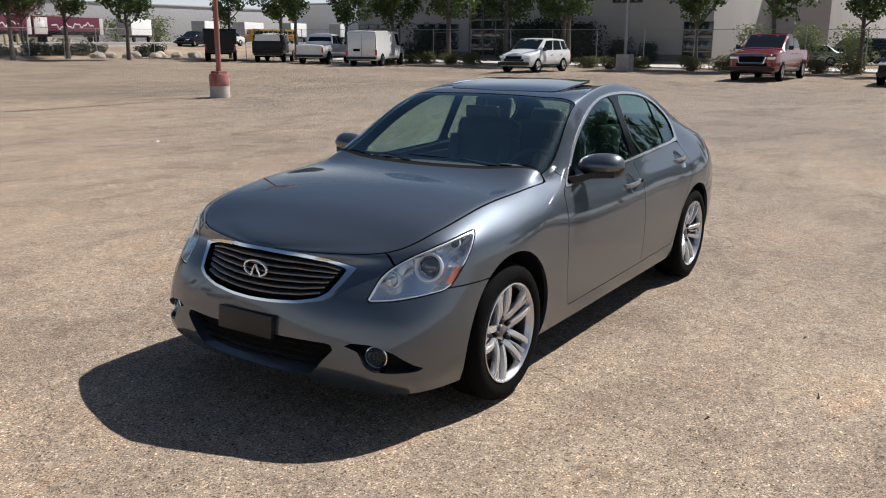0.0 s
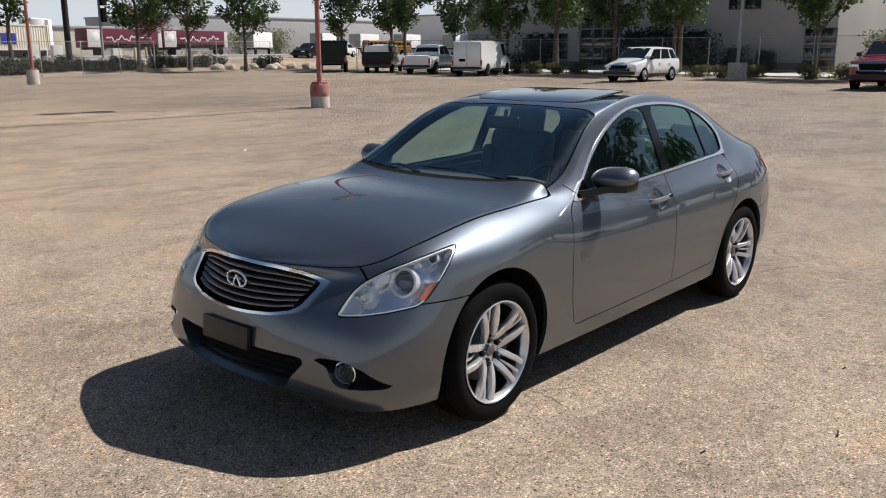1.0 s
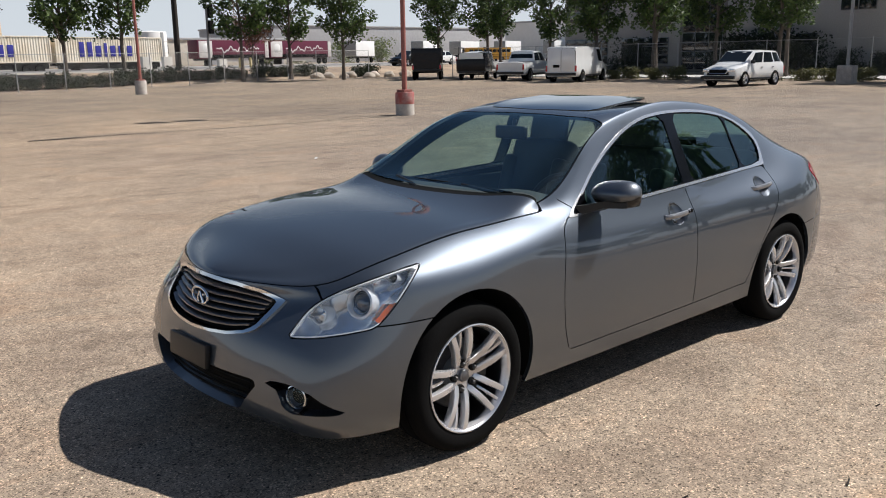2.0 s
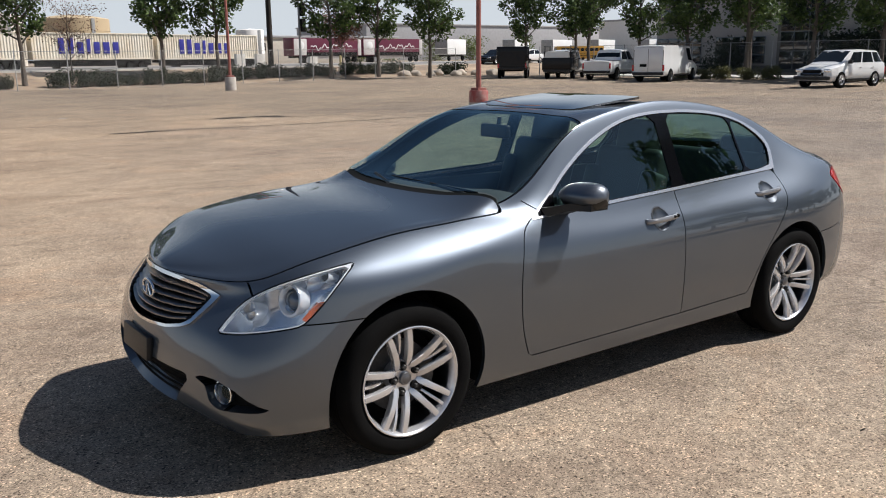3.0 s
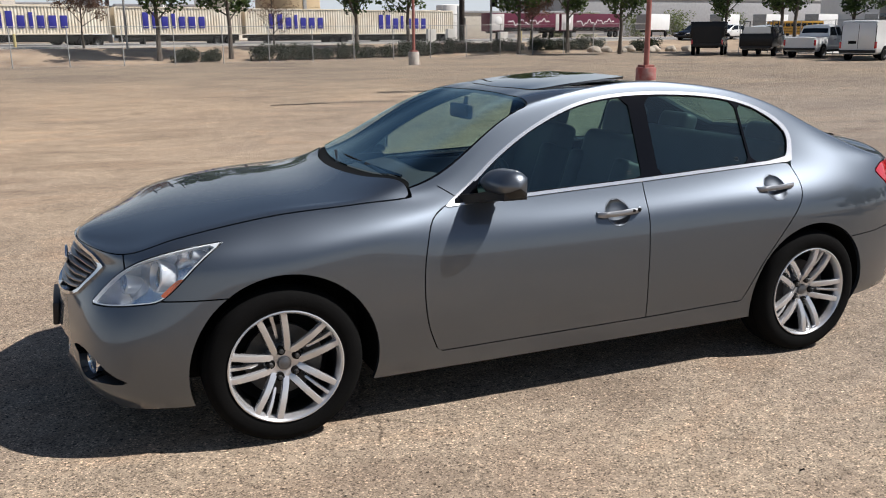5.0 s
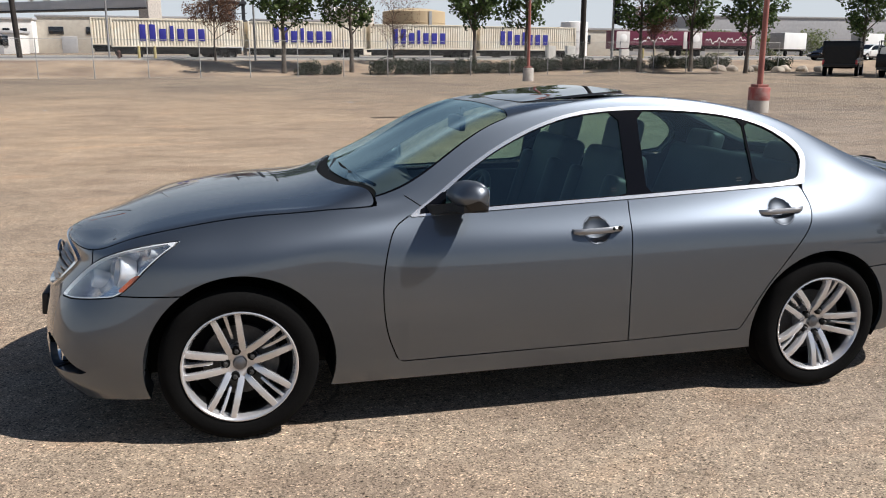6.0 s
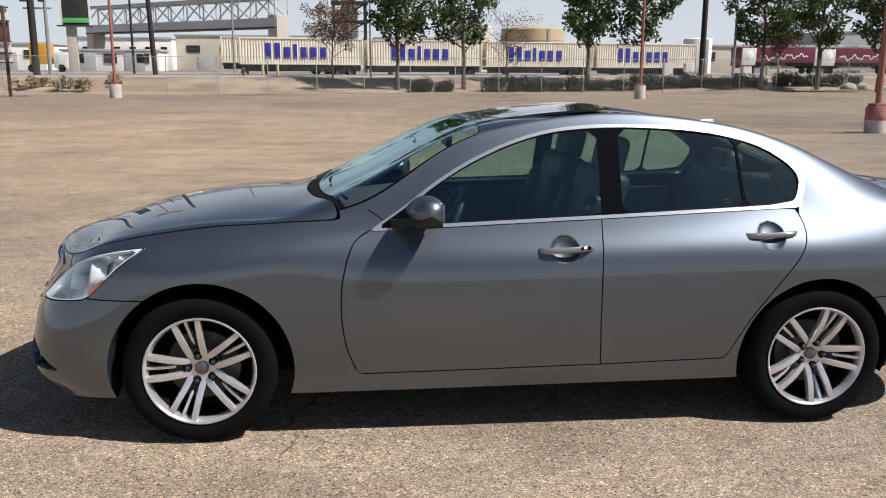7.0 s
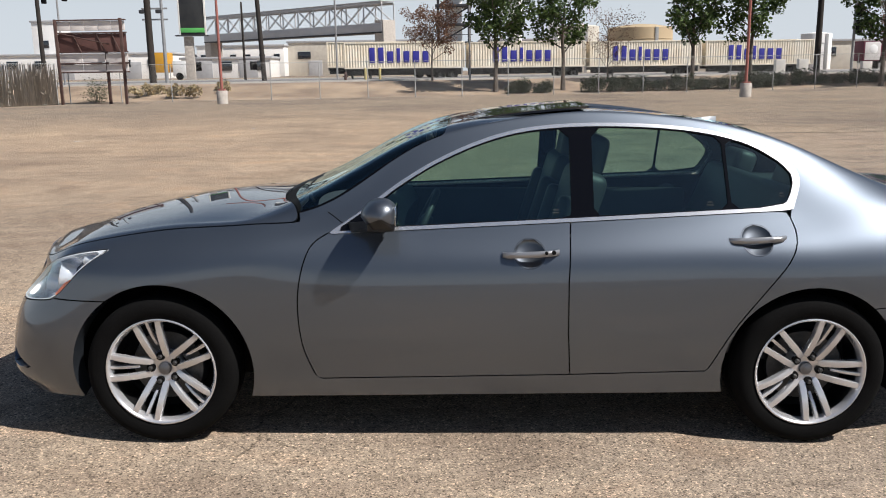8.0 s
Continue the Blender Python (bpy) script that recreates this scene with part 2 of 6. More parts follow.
def asphalt():
    """Old asphalt: bare stone chips in a dusty brown binder, with broad worn and rusty patches and tyre-dark sweeps."""
    m = bpy.data.materials.new("worn_asphalt")
    m.use_nodes = True
    nt = m.node_tree
    p = nt.nodes["Principled BSDF"]
    p.inputs["Roughness"].default_value = 0.92
    p.inputs["Specular IOR Level"].default_value = 0.3
    where = nt.nodes.new("ShaderNodeTexCoord").outputs["Object"]

    def wave(s, detail=4.0, rough=0.55, distort=0.0, stretch=None):
        n = nt.nodes.new("ShaderNodeTexNoise")
        n.inputs["Scale"].default_value, n.inputs["Detail"].default_value = s, detail
        n.inputs["Roughness"].default_value, n.inputs["Distortion"].default_value = rough, distort
        v = where
        if stretch:
            mp = nt.nodes.new("ShaderNodeMapping")
            mp.inputs["Scale"].default_value = stretch
            mp.inputs["Rotation"].default_value = (0, 0, 0.35)
            nt.links.new(where, mp.inputs["Vector"])
            v = mp.outputs[0]
        nt.links.new(v, n.inputs["Vector"])
        return n.outputs["Fac"]

    def ramp(fac, stops):
        r = nt.nodes.new("ShaderNodeValToRGB")
        e = r.color_ramp.elements
        while len(e) < len(stops):
            e.new(0.5)
        for el, (pos, c) in zip(e, stops):
            el.position, el.color = pos, (*c, 1) if len(c) == 3 else c
        nt.links.new(fac, r.inputs["Fac"])
        return r.outputs["Color"]

    def mix(a, b, fac, mode="MIX"):
        x = nt.nodes.new("ShaderNodeMix")
        x.data_type, x.blend_type = "RGBA", mode
        if isinstance(fac, float):
            x.inputs["Factor"].default_value = fac
        else:
            nt.links.new(fac, x.inputs["Factor"])
        nt.links.new(a, x.inputs[6])
        nt.links.new(b, x.inputs[7])
        return x.outputs[2]

    broad = ramp(wave(0.16, 5, 0.6, 0.6), [(0.32, (0.25, 0.204, 0.163)), (0.5, (0.320, 0.259, 0.200)), (0.68, (0.375, 0.300, 0.224))])
    rusty = ramp(wave(0.55, 5, 0.65, 0.8, (1, 2.2, 1)), [(0.36, (0.80, 0.77, 0.76)), (0.52, (1.0, 1.0, 1.0)), (0.70, (1.09, 0.985, 0.91))])
    colour = mix(broad, rusty, 1.0, "MULTIPLY")
    blot = ramp(wave(2.6, 6, 0.7), [(0.30, (0.74, 0.73, 0.72)), (0.5, (1.0, 1.0, 1.0)), (0.7, (1.10, 1.09, 1.07))])
    colour = mix(colour, blot, 0.8, "MULTIPLY")
    # Stone chips: each cell of the pattern is one chip with a tone of its own.
    vor = nt.nodes.new("ShaderNodeTexVoronoi")
    vor.inputs["Scale"].default_value = 150
    nt.links.new(where, vor.inputs["Vector"])
    tone = nt.nodes.new("ShaderNodeSeparateColor")
    nt.links.new(vor.outputs["Color"], tone.inputs[0])
    chips = ramp(tone.outputs[0], [(0.0, (0.26, 0.25, 0.24)), (0.34, (0.90, 0.90, 0.90)), (0.88, (1.13, 1.12, 1.10)), (0.975, (2.1, 2.05, 1.95))])
    colour = mix(colour, chips, 0.95, "MULTIPLY")
    worn = ramp(wave(17, 6, 0.75), [(0.34, (0.66, 0.65, 0.64)), (0.5, (1.0, 1.0, 1.0)), (0.68, (1.16, 1.15, 1.13))])
    colour = mix(colour, worn, 0.8, "MULTIPLY")
    # Larger loose pebbles and pits here and there, and hairline cracks.
    big = nt.nodes.new("ShaderNodeTexVoronoi")
    big.inputs["Scale"].default_value = 42
    nt.links.new(where, big.inputs["Vector"])
    pick = nt.nodes.new("ShaderNodeSeparateColor")
    nt.links.new(big.outputs["Color"], pick.inputs[0])
    core = ramp(big.outputs["Distance"], [(0.22, (1, 1, 1)), (0.34, (0, 0, 0))])
    for channel, low, high, tone_in in ((0, 0.90, 0.93, (2.0, 1.95, 1.85)), (1, 0.85, 0.89, (0.27, 0.26, 0.25))):
        chosen = ramp(pick.outputs[channel], [(low, (0, 0, 0)), (high, (1, 1, 1))])
        both_ = mix(core, chosen, 1.0, "MULTIPLY")
        spot_ = ramp(both_, [(0.0, (1, 1, 1)), (1.0, tone_in)])
        colour = mix(colour, spot_, 1.0, "MULTIPLY")
    cells = nt.nodes.new("ShaderNodeTexVoronoi")
    cells.feature = "DISTANCE_TO_EDGE"
    cells.inputs["Scale"].default_value = 0.9
    bent = nt.nodes.new("ShaderNodeVectorMath")
    bent.operation = "MULTIPLY_ADD"
    warp = nt.nodes.new("ShaderNodeTexNoise")
    warp.inputs["Scale"].default_value, warp.inputs["Detail"].default_value = 2.2, 6
    nt.links.new(where, warp.inputs["Vector"])
    bent.inputs[1].default_value = (0.6, 0.6, 0)
    nt.links.new(warp.outputs["Color"], bent.inputs[0])
    nt.links.new(where, bent.inputs[2])
    nt.links.new(bent.outputs[0], cells.inputs["Vector"])
    crack = ramp(cells.outputs["Distance"], [(0.002, (0.55, 0.54, 0.53)), (0.008, (1, 1, 1))])
    some = ramp(wave(0.7, 3), [(0.52, (0, 0, 0)), (0.62, (1, 1, 1))])
    colour = mix(colour, mix(ramp(some, [(0.0, (1, 1, 1)), (1.0, (1, 1, 1))]), crack, some, "MULTIPLY"), 1.0, "MULTIPLY")
    grit = ramp(wave(240, 3), [(0.32, (0.6, 0.6, 0.6)), (0.66, (1.3, 1.3, 1.28))])
    colour = mix(colour, grit, 0.7, "MULTIPLY")
    # A paler, warmer stretch of the lot and a bluer, greyer one.
    def patch(x, y, r, tint):
        away = nt.nodes.new("ShaderNodeVectorMath")
        away.operation = "DISTANCE"
        away.inputs[1].default_value = (x, y, 0)
        wobble = nt.nodes.new("ShaderNodeMath")
        wobble.operation = "MULTIPLY_ADD"
        wobble.inputs[1].default_value, wobble.inputs[2].default_value = -r * 0.9, r * 0.45
        nt.links.new(wave(0.3, 6, 0.65, 1.0), wobble.inputs[0])
        total = nt.nodes.new("ShaderNodeMath")
        nt.links.new(where, away.inputs[0])
        nt.links.new(away.outputs["Value"], total.inputs[0])
        nt.links.new(wobble.outputs[0], total.inputs[1])
        span = nt.nodes.new("ShaderNodeMapRange")
        span.inputs["From Min"].default_value, span.inputs["From Max"].default_value = 0, r
        nt.links.new(total.outputs[0], span.inputs["Value"])
        return ramp(span.outputs[0], [(0.3, tint), (1.0, (1, 1, 1))])

    colour = mix(colour, patch(-5, 16, 22, (1.42, 1.34, 1.26)), 1.0, "MULTIPLY")
    colour = mix(colour, patch(17, 5, 20, (1.0, 1.03, 1.10)), 1.0, "MULTIPLY")
    nt.links.new(colour, p.inputs["Base Color"])
    b1, b2 = nt.nodes.new("ShaderNodeBump"), nt.nodes.new("ShaderNodeBump")
    b1.inputs["Strength"].default_value, b1.inputs["Distance"].default_value = 1.0, 0.008
    b2.inputs["Strength"].default_value, b2.inputs["Distance"].default_value = 0.5, 0.03
    nt.links.new(tone.outputs[1], b1.inputs["Height"])
    nt.links.new(wave(9, 5), b2.inputs["Height"])
    nt.links.new(b2.outputs["Normal"], b1.inputs["Normal"])
    nt.links.new(b1.outputs["Normal"], p.inputs["Normal"])
    return m


GROUND = asphalt()
ground = part("ground", mesh_of("ground", verts, faces), GROUND)
tagged(ground, "dusty light brown worn asphalt of a parking lot", "ground", kind="structure")

# Thin dark line on the paving, running out from a lamp post; small debris lies about.
DARK_BROWN = material("dark_brown_matte", (0.045, 0.038, 0.032), 0.9, vary=0.3, scale=2, fine=0.4)
rng = random.Random(12)
edge_a, edge_b = [], []
for k in range(46):
    s = k / 45
    x, y = 15.4 - 11.6 * s, 17.9 - 0.5 * s + .06 * math.sin(9 * s) + .03 * math.sin(31 * s)
    w = .035 + .02 * rng.random() + (.05 if s > .9 else 0)
    edge_a.append((x, y - w, ground_z(x, y - w) + .012))
    edge_b.append((x, y + w, ground_z(x, y + w) + .012))
joint = part("paving_joint", loft(bmesh.new(), [edge_a, edge_b], closed=False), DARK_BROWN)
tagged(joint, "thin dark line across the worn asphalt", "joint", kind="structure")
for k, (x, y, l) in enumerate(((.887, -2.133, .05), (6.2, 9.4, .16), (9.0, 3.4, .12), (-4.6, 21.5, .2), (4.3, 24.0, .22), (11.5, 9.6, .12), (-8.2, 17.4, .2), (1.8, -1.9, .02), (.3, -1.75, .025))):
    bm = bmesh.new()
    box(bm, (l, l * (.14 if k in (0, 7, 8) else .3), .008), (0, 0, .004), .003, None, 1)
    for v in bm.verts:
        v.co.z += .006 * math.sin(v.co.x / l * 5)
        v.co.y += .12 * l * math.sin(v.co.x / l * 4 + k)
    ob = tagged(part("debris", bm, DARK_BROWN if k in (0, 7, 8) else WHITE_PAINT), "small scrap of litter on the asphalt", "litter", "loose litter")
    ob.matrix_basis = pose(x, y, ground_z(x, y) + .006, 0, 0, 40 * k)


# ---- the parked sedan ----
# Its own frame: front axle at x = 0, nose towards -x, centre line y = 0, tyres on z = 0.
CAR_AT = Matrix.Translation((0, 0, 0.016)) @ Matrix.Rotation(math.atan(0.039 / 2.85), 4, "Y")
sedan = thing("sedan", CAR_AT, "grey metallic four-door sedan parked with its sunroof tilted open", "car")

# Hull lines of one half, from the sill up to the centre line, each from the nose round the flank to the tail.
SILL_LINE = [(-.775, 0, .20), (-.745, .36, .20), (-.658, .678, .198), (-.43, .805, .203), (0, .82, .203), (.42, .83, .21), (.85, .835, .215), (1.35, .835, .22), (1.85, .835, .225), (2.35, .835, .23), (2.85, .825, .24), (3.25, .815, .26), (3.58, .73, .29), (3.78, .5, .30), (3.85, .25, .30), (3.86, 0, .30)]
SKIRT_LINE = [(-.858, 0, .282), (-.818, .40, .282), (-.708, .712, .282), (-.43, .842, .29), (0, .862, .30), (.42, .852, .30), (.85, .85, .305), (1.35, .85, .31), (1.85, .85, .315), (2.35, .85, .32), (2.85, .86, .33), (3.25, .848, .33), (3.55, .765, .34), (3.76, .57, .35), (3.86, .3, .36), (3.88, 0, .36)]
WAIST_LINE = [(-.860, 0, .47), (-.814, .41, .47), (-.692, .716, .48), (-.44, .858, .50), (0, .882, .52), (.42, .876, .53), (.85, .873, .54), (1.35, .873, .55), (1.85, .873, .55), (2.35, .873, .55), (2.85, .882, .55), (3.25, .864, .55), (3.56, .78, .55), (3.78, .58, .55), (3.88, .3, .55), (3.91, 0, .55)]
CREASE_LINE = [(-.836, 0, .60), (-.772, .40, .60), (-.659, .678, .614), (-.415, .835, .675), (0, .881, .735), (.40, .872, .75), (.82, .862, .765), (1.32, .858, .785), (1.82, .857, .80), (2.32, .857, .82), (2.85, .872, .83), (3.25, .85, .83), (3.53, .775, .80), (3.74, .57, .78), (3.85, .3, .77), (3.885, 0, .77)]
BELT_EDGE = [(-.788, 0, .715), (-.705, .33, .715), (-.582, .630, .733), (-.395, .800, .808), (0, .836, .848), (.38, .840, .870), (.76, .798, .914), (1.27, .772, .955), (1.8, .76, .98), (2.3, .742, 1.005), (2.78, .725, 1.03), (3.15, .735, 1.03), (3.45, .71, 1.0), (3.68, .56, .97), (3.80, .3, .97), (3.84, 0, .97)]
RAIL_LINE = [(-.757, 0, .782), (-.692, .325, .784), (-.565, .585, .804), (-.370, .695, .88), (0, .712, .945), (.36, .722, .97), (.735, .718, 1.008), (1.20, .620, 1.296), (1.75, .556, 1.427), (2.30, .54, 1.41), (2.76, .555, 1.31), (3.15, .59, 1.15), (3.45, .62, 1.045), (3.62, .53, 1.035), (3.74, .3, 1.045), (3.80, 0, 1.045)]
BROW_LINE = [(-.752, 0, .790), (-.688, .255, .796), (-.552, .492, .825), (-.36, .605, .896), (0, .625, .957), (.38, .655, .985), (.685, .682, 1.081), (1.185, .582, 1.349), (1.76, .512, 1.431), (2.3, .49, 1.413), (2.77, .50, 1.322), (3.15, .53, 1.163), (3.45, .54, 1.058), (3.62, .47, 1.052), (3.74, .26, 1.056), (3.80, 0, 1.05)]
INNER_LINE = [(-.747, 0, .798), (-.690, .16, .813), (-.56, .315, .847), (-.35, .357, .916), (0, .37, .973), (.37, .37, 1.005), (.635, .375, 1.09), (1.225, .318, 1.374), (1.78, .29, 1.434), (2.33, .29, 1.415), (2.78, .30, 1.335), (3.17, .32, 1.175), (3.45, .33, 1.075), (3.62, .32, 1.07), (3.74, .18, 1.065), (3.795, 0, 1.055)]
CENTRE_LINE = [(-.742, 0, .803), (-.695, 0, .824), (-.575, 0, .861), (-.352, 0, .926), (0, 0, .979), (.36, 0, 1.012), (.632, 0, 1.095), (1.242, 0, 1.381), (1.80, 0, 1.438), (2.35, 0, 1.418), (2.8, 0, 1.342), (3.18, 0, 1.185), (3.45, 0, 1.085), (3.62, 0, 1.08), (3.74, 0, 1.072), (3.79, 0, 1.062)]
HULL = [SILL_LINE, SKIRT_LINE, WAIST_LINE, CREASE_LINE, BELT_EDGE, RAIL_LINE, BROW_LINE, INNER_LINE, CENTRE_LINE]
BELT, RAIL, BROW, CROWN = 4, 5, 6, 8
STATION = [0, .36, .72, 1.05, 1.42, 1.8, 2.2, 2.7, 3.2, 3.72, 4.25, 4.65, 4.98, 5.3, 5.6, 5.9]
LEVEL = [0, .11, .28, .42, .56, .70, .80, 1.04, 1.36]


def hermite(keys, values, t, ghost_a, ghost_b):
    """A smooth curve through values at keys; the ghosts stand before the first and after the last."""
    keys = [2 * keys[0] - keys[1], *keys, 2 * keys[-1] - keys[-2]]
    values = [np.array(ghost_a, float), *[np.array(v, float) for v in values], np.array(ghost_b, float)]
    k = max(1, min(len(keys) - 3, int(np.searchsorted(keys, t, "right")) - 1))
    h = keys[k + 1] - keys[k]
    s = (t - keys[k]) / h

    def slope(i):
        a, b = (values[i] - values[i - 1]) / (keys[i] - keys[i - 1]), (values[i + 1] - values[i]) / (keys[i + 1] - keys[i])
        w = (keys[i] - keys[i - 1]) / (keys[i + 1] - keys[i - 1])
        return a * (1 - w) + b * w

    a, b = slope(k) * h, slope(k + 1) * h
    return (2 * s**3 - 3 * s**2 + 1) * values[k] + (s**3 - 2 * s**2 + s) * a + (3 * s**2 - 2 * s**3) * values[k + 1] + (s**3 - s**2) * b


MIRROR = np.array([1, -1, 1])


def hull_row(t):
    out = []
    for n, line in enumerate(HULL):
        a, b = (np.array(line[1]) * MIRROR, np.array(line[-2]) * MIRROR) if n < CROWN else (2 * np.array(line[0]) - line[1], 2 * np.array(line[-1]) - line[-2])
        out.append(hermite(STATION, line, t, a, b))
    return out


def hull_point(row, s):
    return hermite(LEVEL, row, s, 2 * row[0] - row[1], row[-2] * MIRROR)


U = sorted({round(a + (b - a) * k / 12, 5) for a, b in zip(STATION, STATION[1:]) for k in range(13)})
W = sorted({round(a + (b - a) * k / 8, 5) for a, b in zip(LEVEL, LEVEL[1:]) for k in range(9)})
grid = np.array([[hull_point(row, s) for s in W] for row in [hull_row(t) for t in U]])
# Soften the hull a little along its length and across it, then take its normals.
for _ in range(3):
    g = np.concatenate([grid[1:2] * MIRROR, grid, grid[-2:-1] * MIRROR], 0)
    grid = 0.5 * grid + 0.25 * (g[:-2] + g[2:])
    g = np.concatenate([2 * grid[:, :1] - grid[:, 1:2], grid, grid[:, -2:-1] * MIRROR], 1)
    grid = 0.5 * grid + 0.25 * (g[:, :-2] + g[:, 2:])
grid[0, :, 1] = grid[-1, :, 1] = grid[:, -1, 1] = 0
g = np.concatenate([grid[1:2] * MIRROR, grid, grid[-2:-1] * MIRROR], 0)
du = g[2:] - g[:-2]
g = np.concatenate([2 * grid[:, :1] - grid[:, 1:2], grid, grid[:, -2:-1] * MIRROR], 1)
dw = g[:, 2:] - g[:, :-2]
nor = np.cross(dw, du)
nor[:, -1, 1] = 0
nor /= np.linalg.norm(nor, axis=2, keepdims=True) + 1e-9
if nor[len(U) // 2, 20, 1] < 0:
    nor = -nor
# A skin is a list of points (place, normal, station, level) and of polygons with a panel name.
skin_points = [np.r_[grid[i, j], nor[i, j], U[i], W[j]] for i in range(len(U)) for j in range(len(W))]
nw = len(W)
skin_faces = [[i * nw + j, (i + 1) * nw + j, (i + 1) * nw + j + 1, i * nw + j + 1] for i in range(len(U) - 1) for j in range(nw - 1)]
skin_tags = [None] * len(skin_faces)


def cut(field, name_inside, only=None, within=None):
    """Splits the polygons where field(points) changes sign and names those inside (below zero), if their name is in only."""
    global skin_faces, skin_tags
    arr = np.array(skin_points)
    val = field(arr)
    val = np.where(np.abs(val) < 1e-6, 1e-6, val)
    val = list(val)
    faces, tags, made = [], [], {}
    for f, tag in zip(skin_faces, skin_tags):
        if only is not None and tag not in only:
            faces.append(f), tags.append(tag)
            continue
        s = [val[i] < 0 for i in f]
        if within is not None and not within(arr[f[0]] if f[0] < len(arr) else skin_points[f[0]]):
            faces.append(f), tags.append(tag)
            continue
        if all(s) or not any(s):
            faces.append(f), tags.append(name_inside if s[0] else tag)
            continue
        ins, out = [], []
        for a, b in zip(f, f[1:] + f[:1]):
            (ins if val[a] < 0 else out).append(a)
            if (val[a] < 0) != (val[b] < 0):
                key = (min(a, b), max(a, b))
                if key not in made:
                    w = val[key[0]] / (val[key[0]] - val[key[1]])
                    p = skin_points[key[0]] * (1 - w) + skin_points[key[1]] * w
                    p[3:6] /= np.linalg.norm(p[3:6]) + 1e-9
                    made[key] = len(skin_points)
                    skin_points.append(p)
                    val.append(1e-6)
                ins.append(made[key]), out.append(made[key])
        for poly, t in ((ins, name_inside), (out, tag)):
            if len(poly) > 2:
                faces.append(poly), tags.append(t)
    skin_faces, skin_tags = faces, tags


def outline_field(corners, a, b):
    """Signed distance to a closed outline in two columns; below zero inside."""
    pts = np.array(corners, float)

    def field(arr):
        p = np.stack([a(arr), b(arr)], 1)
        best = np.full(len(p), 1e9)
        inside = np.zeros(len(p), bool)
        for q, r in zip(pts, np.roll(pts, -1, 0)):
            e = r - q
            t = np.clip(((p - q) @ e) / (e @ e + 1e-12), 0, 1)
            best = np.minimum(best, np.hypot(*(p - q - t[:, None] * e).T))
            cross = (q[1] > p[:, 1]) != (r[1] > p[:, 1])
            with np.errstate(divide="ignore", invalid="ignore"):
                inside ^= cross & (p[:, 0] < (r[0] - q[0]) * (p[:, 1] - q[1]) / (r[1] - q[1]) + q[0])
        return np.where(inside, -best, best)

    return field


def rounded(corners, radius, steps=5):
    """The outline with its corners rounded."""
    out, n = [], len(corners)
    for k in range(n):
        p, a, b = np.array(corners[k], float), np.array(corners[k - 1], float), np.array(corners[(k + 1) % n], float)
        ra = min(radius, 0.45 * np.linalg.norm(a - p))
        rb = min(radius, 0.45 * np.linalg.norm(b - p))
        p0, p1 = p + (a - p) / np.linalg.norm(a - p) * ra, p + (b - p) / np.linalg.norm(b - p) * rb
        for s in np.linspace(0, 1, steps):
            out.append(tuple((1 - s) ** 2 * p0 + 2 * s * (1 - s) * p + s * s * p1))
    return out


def spline2(points, per=6):
    keys = list(range(len(points)))
    out = []
    for k in np.linspace(0, len(points) - 1, per * (len(points) - 1) + 1):
        out.append(tuple(hermite(keys, points, k, 2 * np.array(points[0]) - points[1], 2 * np.array(points[-1]) - points[-2])))
    return out


X, Y, Z = (lambda a: a[:, 0]), (lambda a: np.abs(a[:, 1])), (lambda a: a[:, 2])
DIAG = lambda a: (a[:, 0] + np.abs(a[:, 1])) / math.sqrt(2)
GAP = 0.0028
flank = lambda p: abs(p[1]) > 0.45


def shifted(field, by):
    return lambda a: field(a) - by


def band(field, only, within=None, name="gap", wide=GAP):
    """A shut line along the field's zero."""
    global skin_tags
    for tag in only:
        cut(shifted(field, wide), "shut", [tag], within)
        cut(shifted(field, -wide), "back", ["shut"], within)
        skin_tags = [tag if t == "back" else name if t == "shut" else t for t in skin_tags]


# Wheel openings.
for wx, r in ((0.008, .398), (2.848, .385)):
    cut(lambda a: np.hypot(a[:, 0] - wx, (a[:, 2] - .335) * 1.0) - r, "open", [None], lambda p: abs(p[1]) > 0.35 and p[2] < 0.9)

# Side window opening: upper edge, then back along the belt.
DLO_TOP = spline2([(.735, .935), (.89, 1.035), (1.04, 1.145), (1.21, 1.245), (1.41, 1.33), (1.61, 1.38), (1.86, 1.40), (2.16, 1.395), (2.41, 1.37), (2.61, 1.32), (2.765, 1.245), (2.822, 1.16), (2.775, 1.033)])
BELT_LINE = [(2.77, 1.03), (1.81, .985), (1.04, .95)]
dlo = outline_field(DLO_TOP + BELT_LINE, X, Z)
cab = lambda p: abs(p[1]) > 0.3 and 0.6 < p[0] < 3.0 and p[2] > 0.85
cut(dlo, "window_surround", [None], cab)
edge_in = lambda a: .014 * np.clip((a[:, 0] - 2.62) / .14, 0, 1)
cut(lambda a: dlo(a) + .0150 + edge_in(a), "pillar", ["window_surround"], cab)
cut(lambda a: np.maximum(dlo(a) + .009, a[:, 0] - .92), "mirror_triangle", ["window_surround"], cab)
cut(lambda a: np.maximum.reduce([dlo(a) + .0195, .915 - a[:, 0], a[:, 0] - 1.802]), "glass_front", ["pillar"], cab)
cut(lambda a: np.maximum.reduce([dlo(a) + .0195, 1.902 - a[:, 0], a[:, 0] - (2.495 - .03 * (a[:, 2] - 1.0))]), "glass_rear", ["pillar"], cab)
cut(lambda a: np.maximum.reduce([dlo(a) + .0195 + edge_in(a), (2.509 - .03 * (a[:, 2] - 1.0)) - a[:, 0]]), "glass_quarter", ["pillar"], cab)
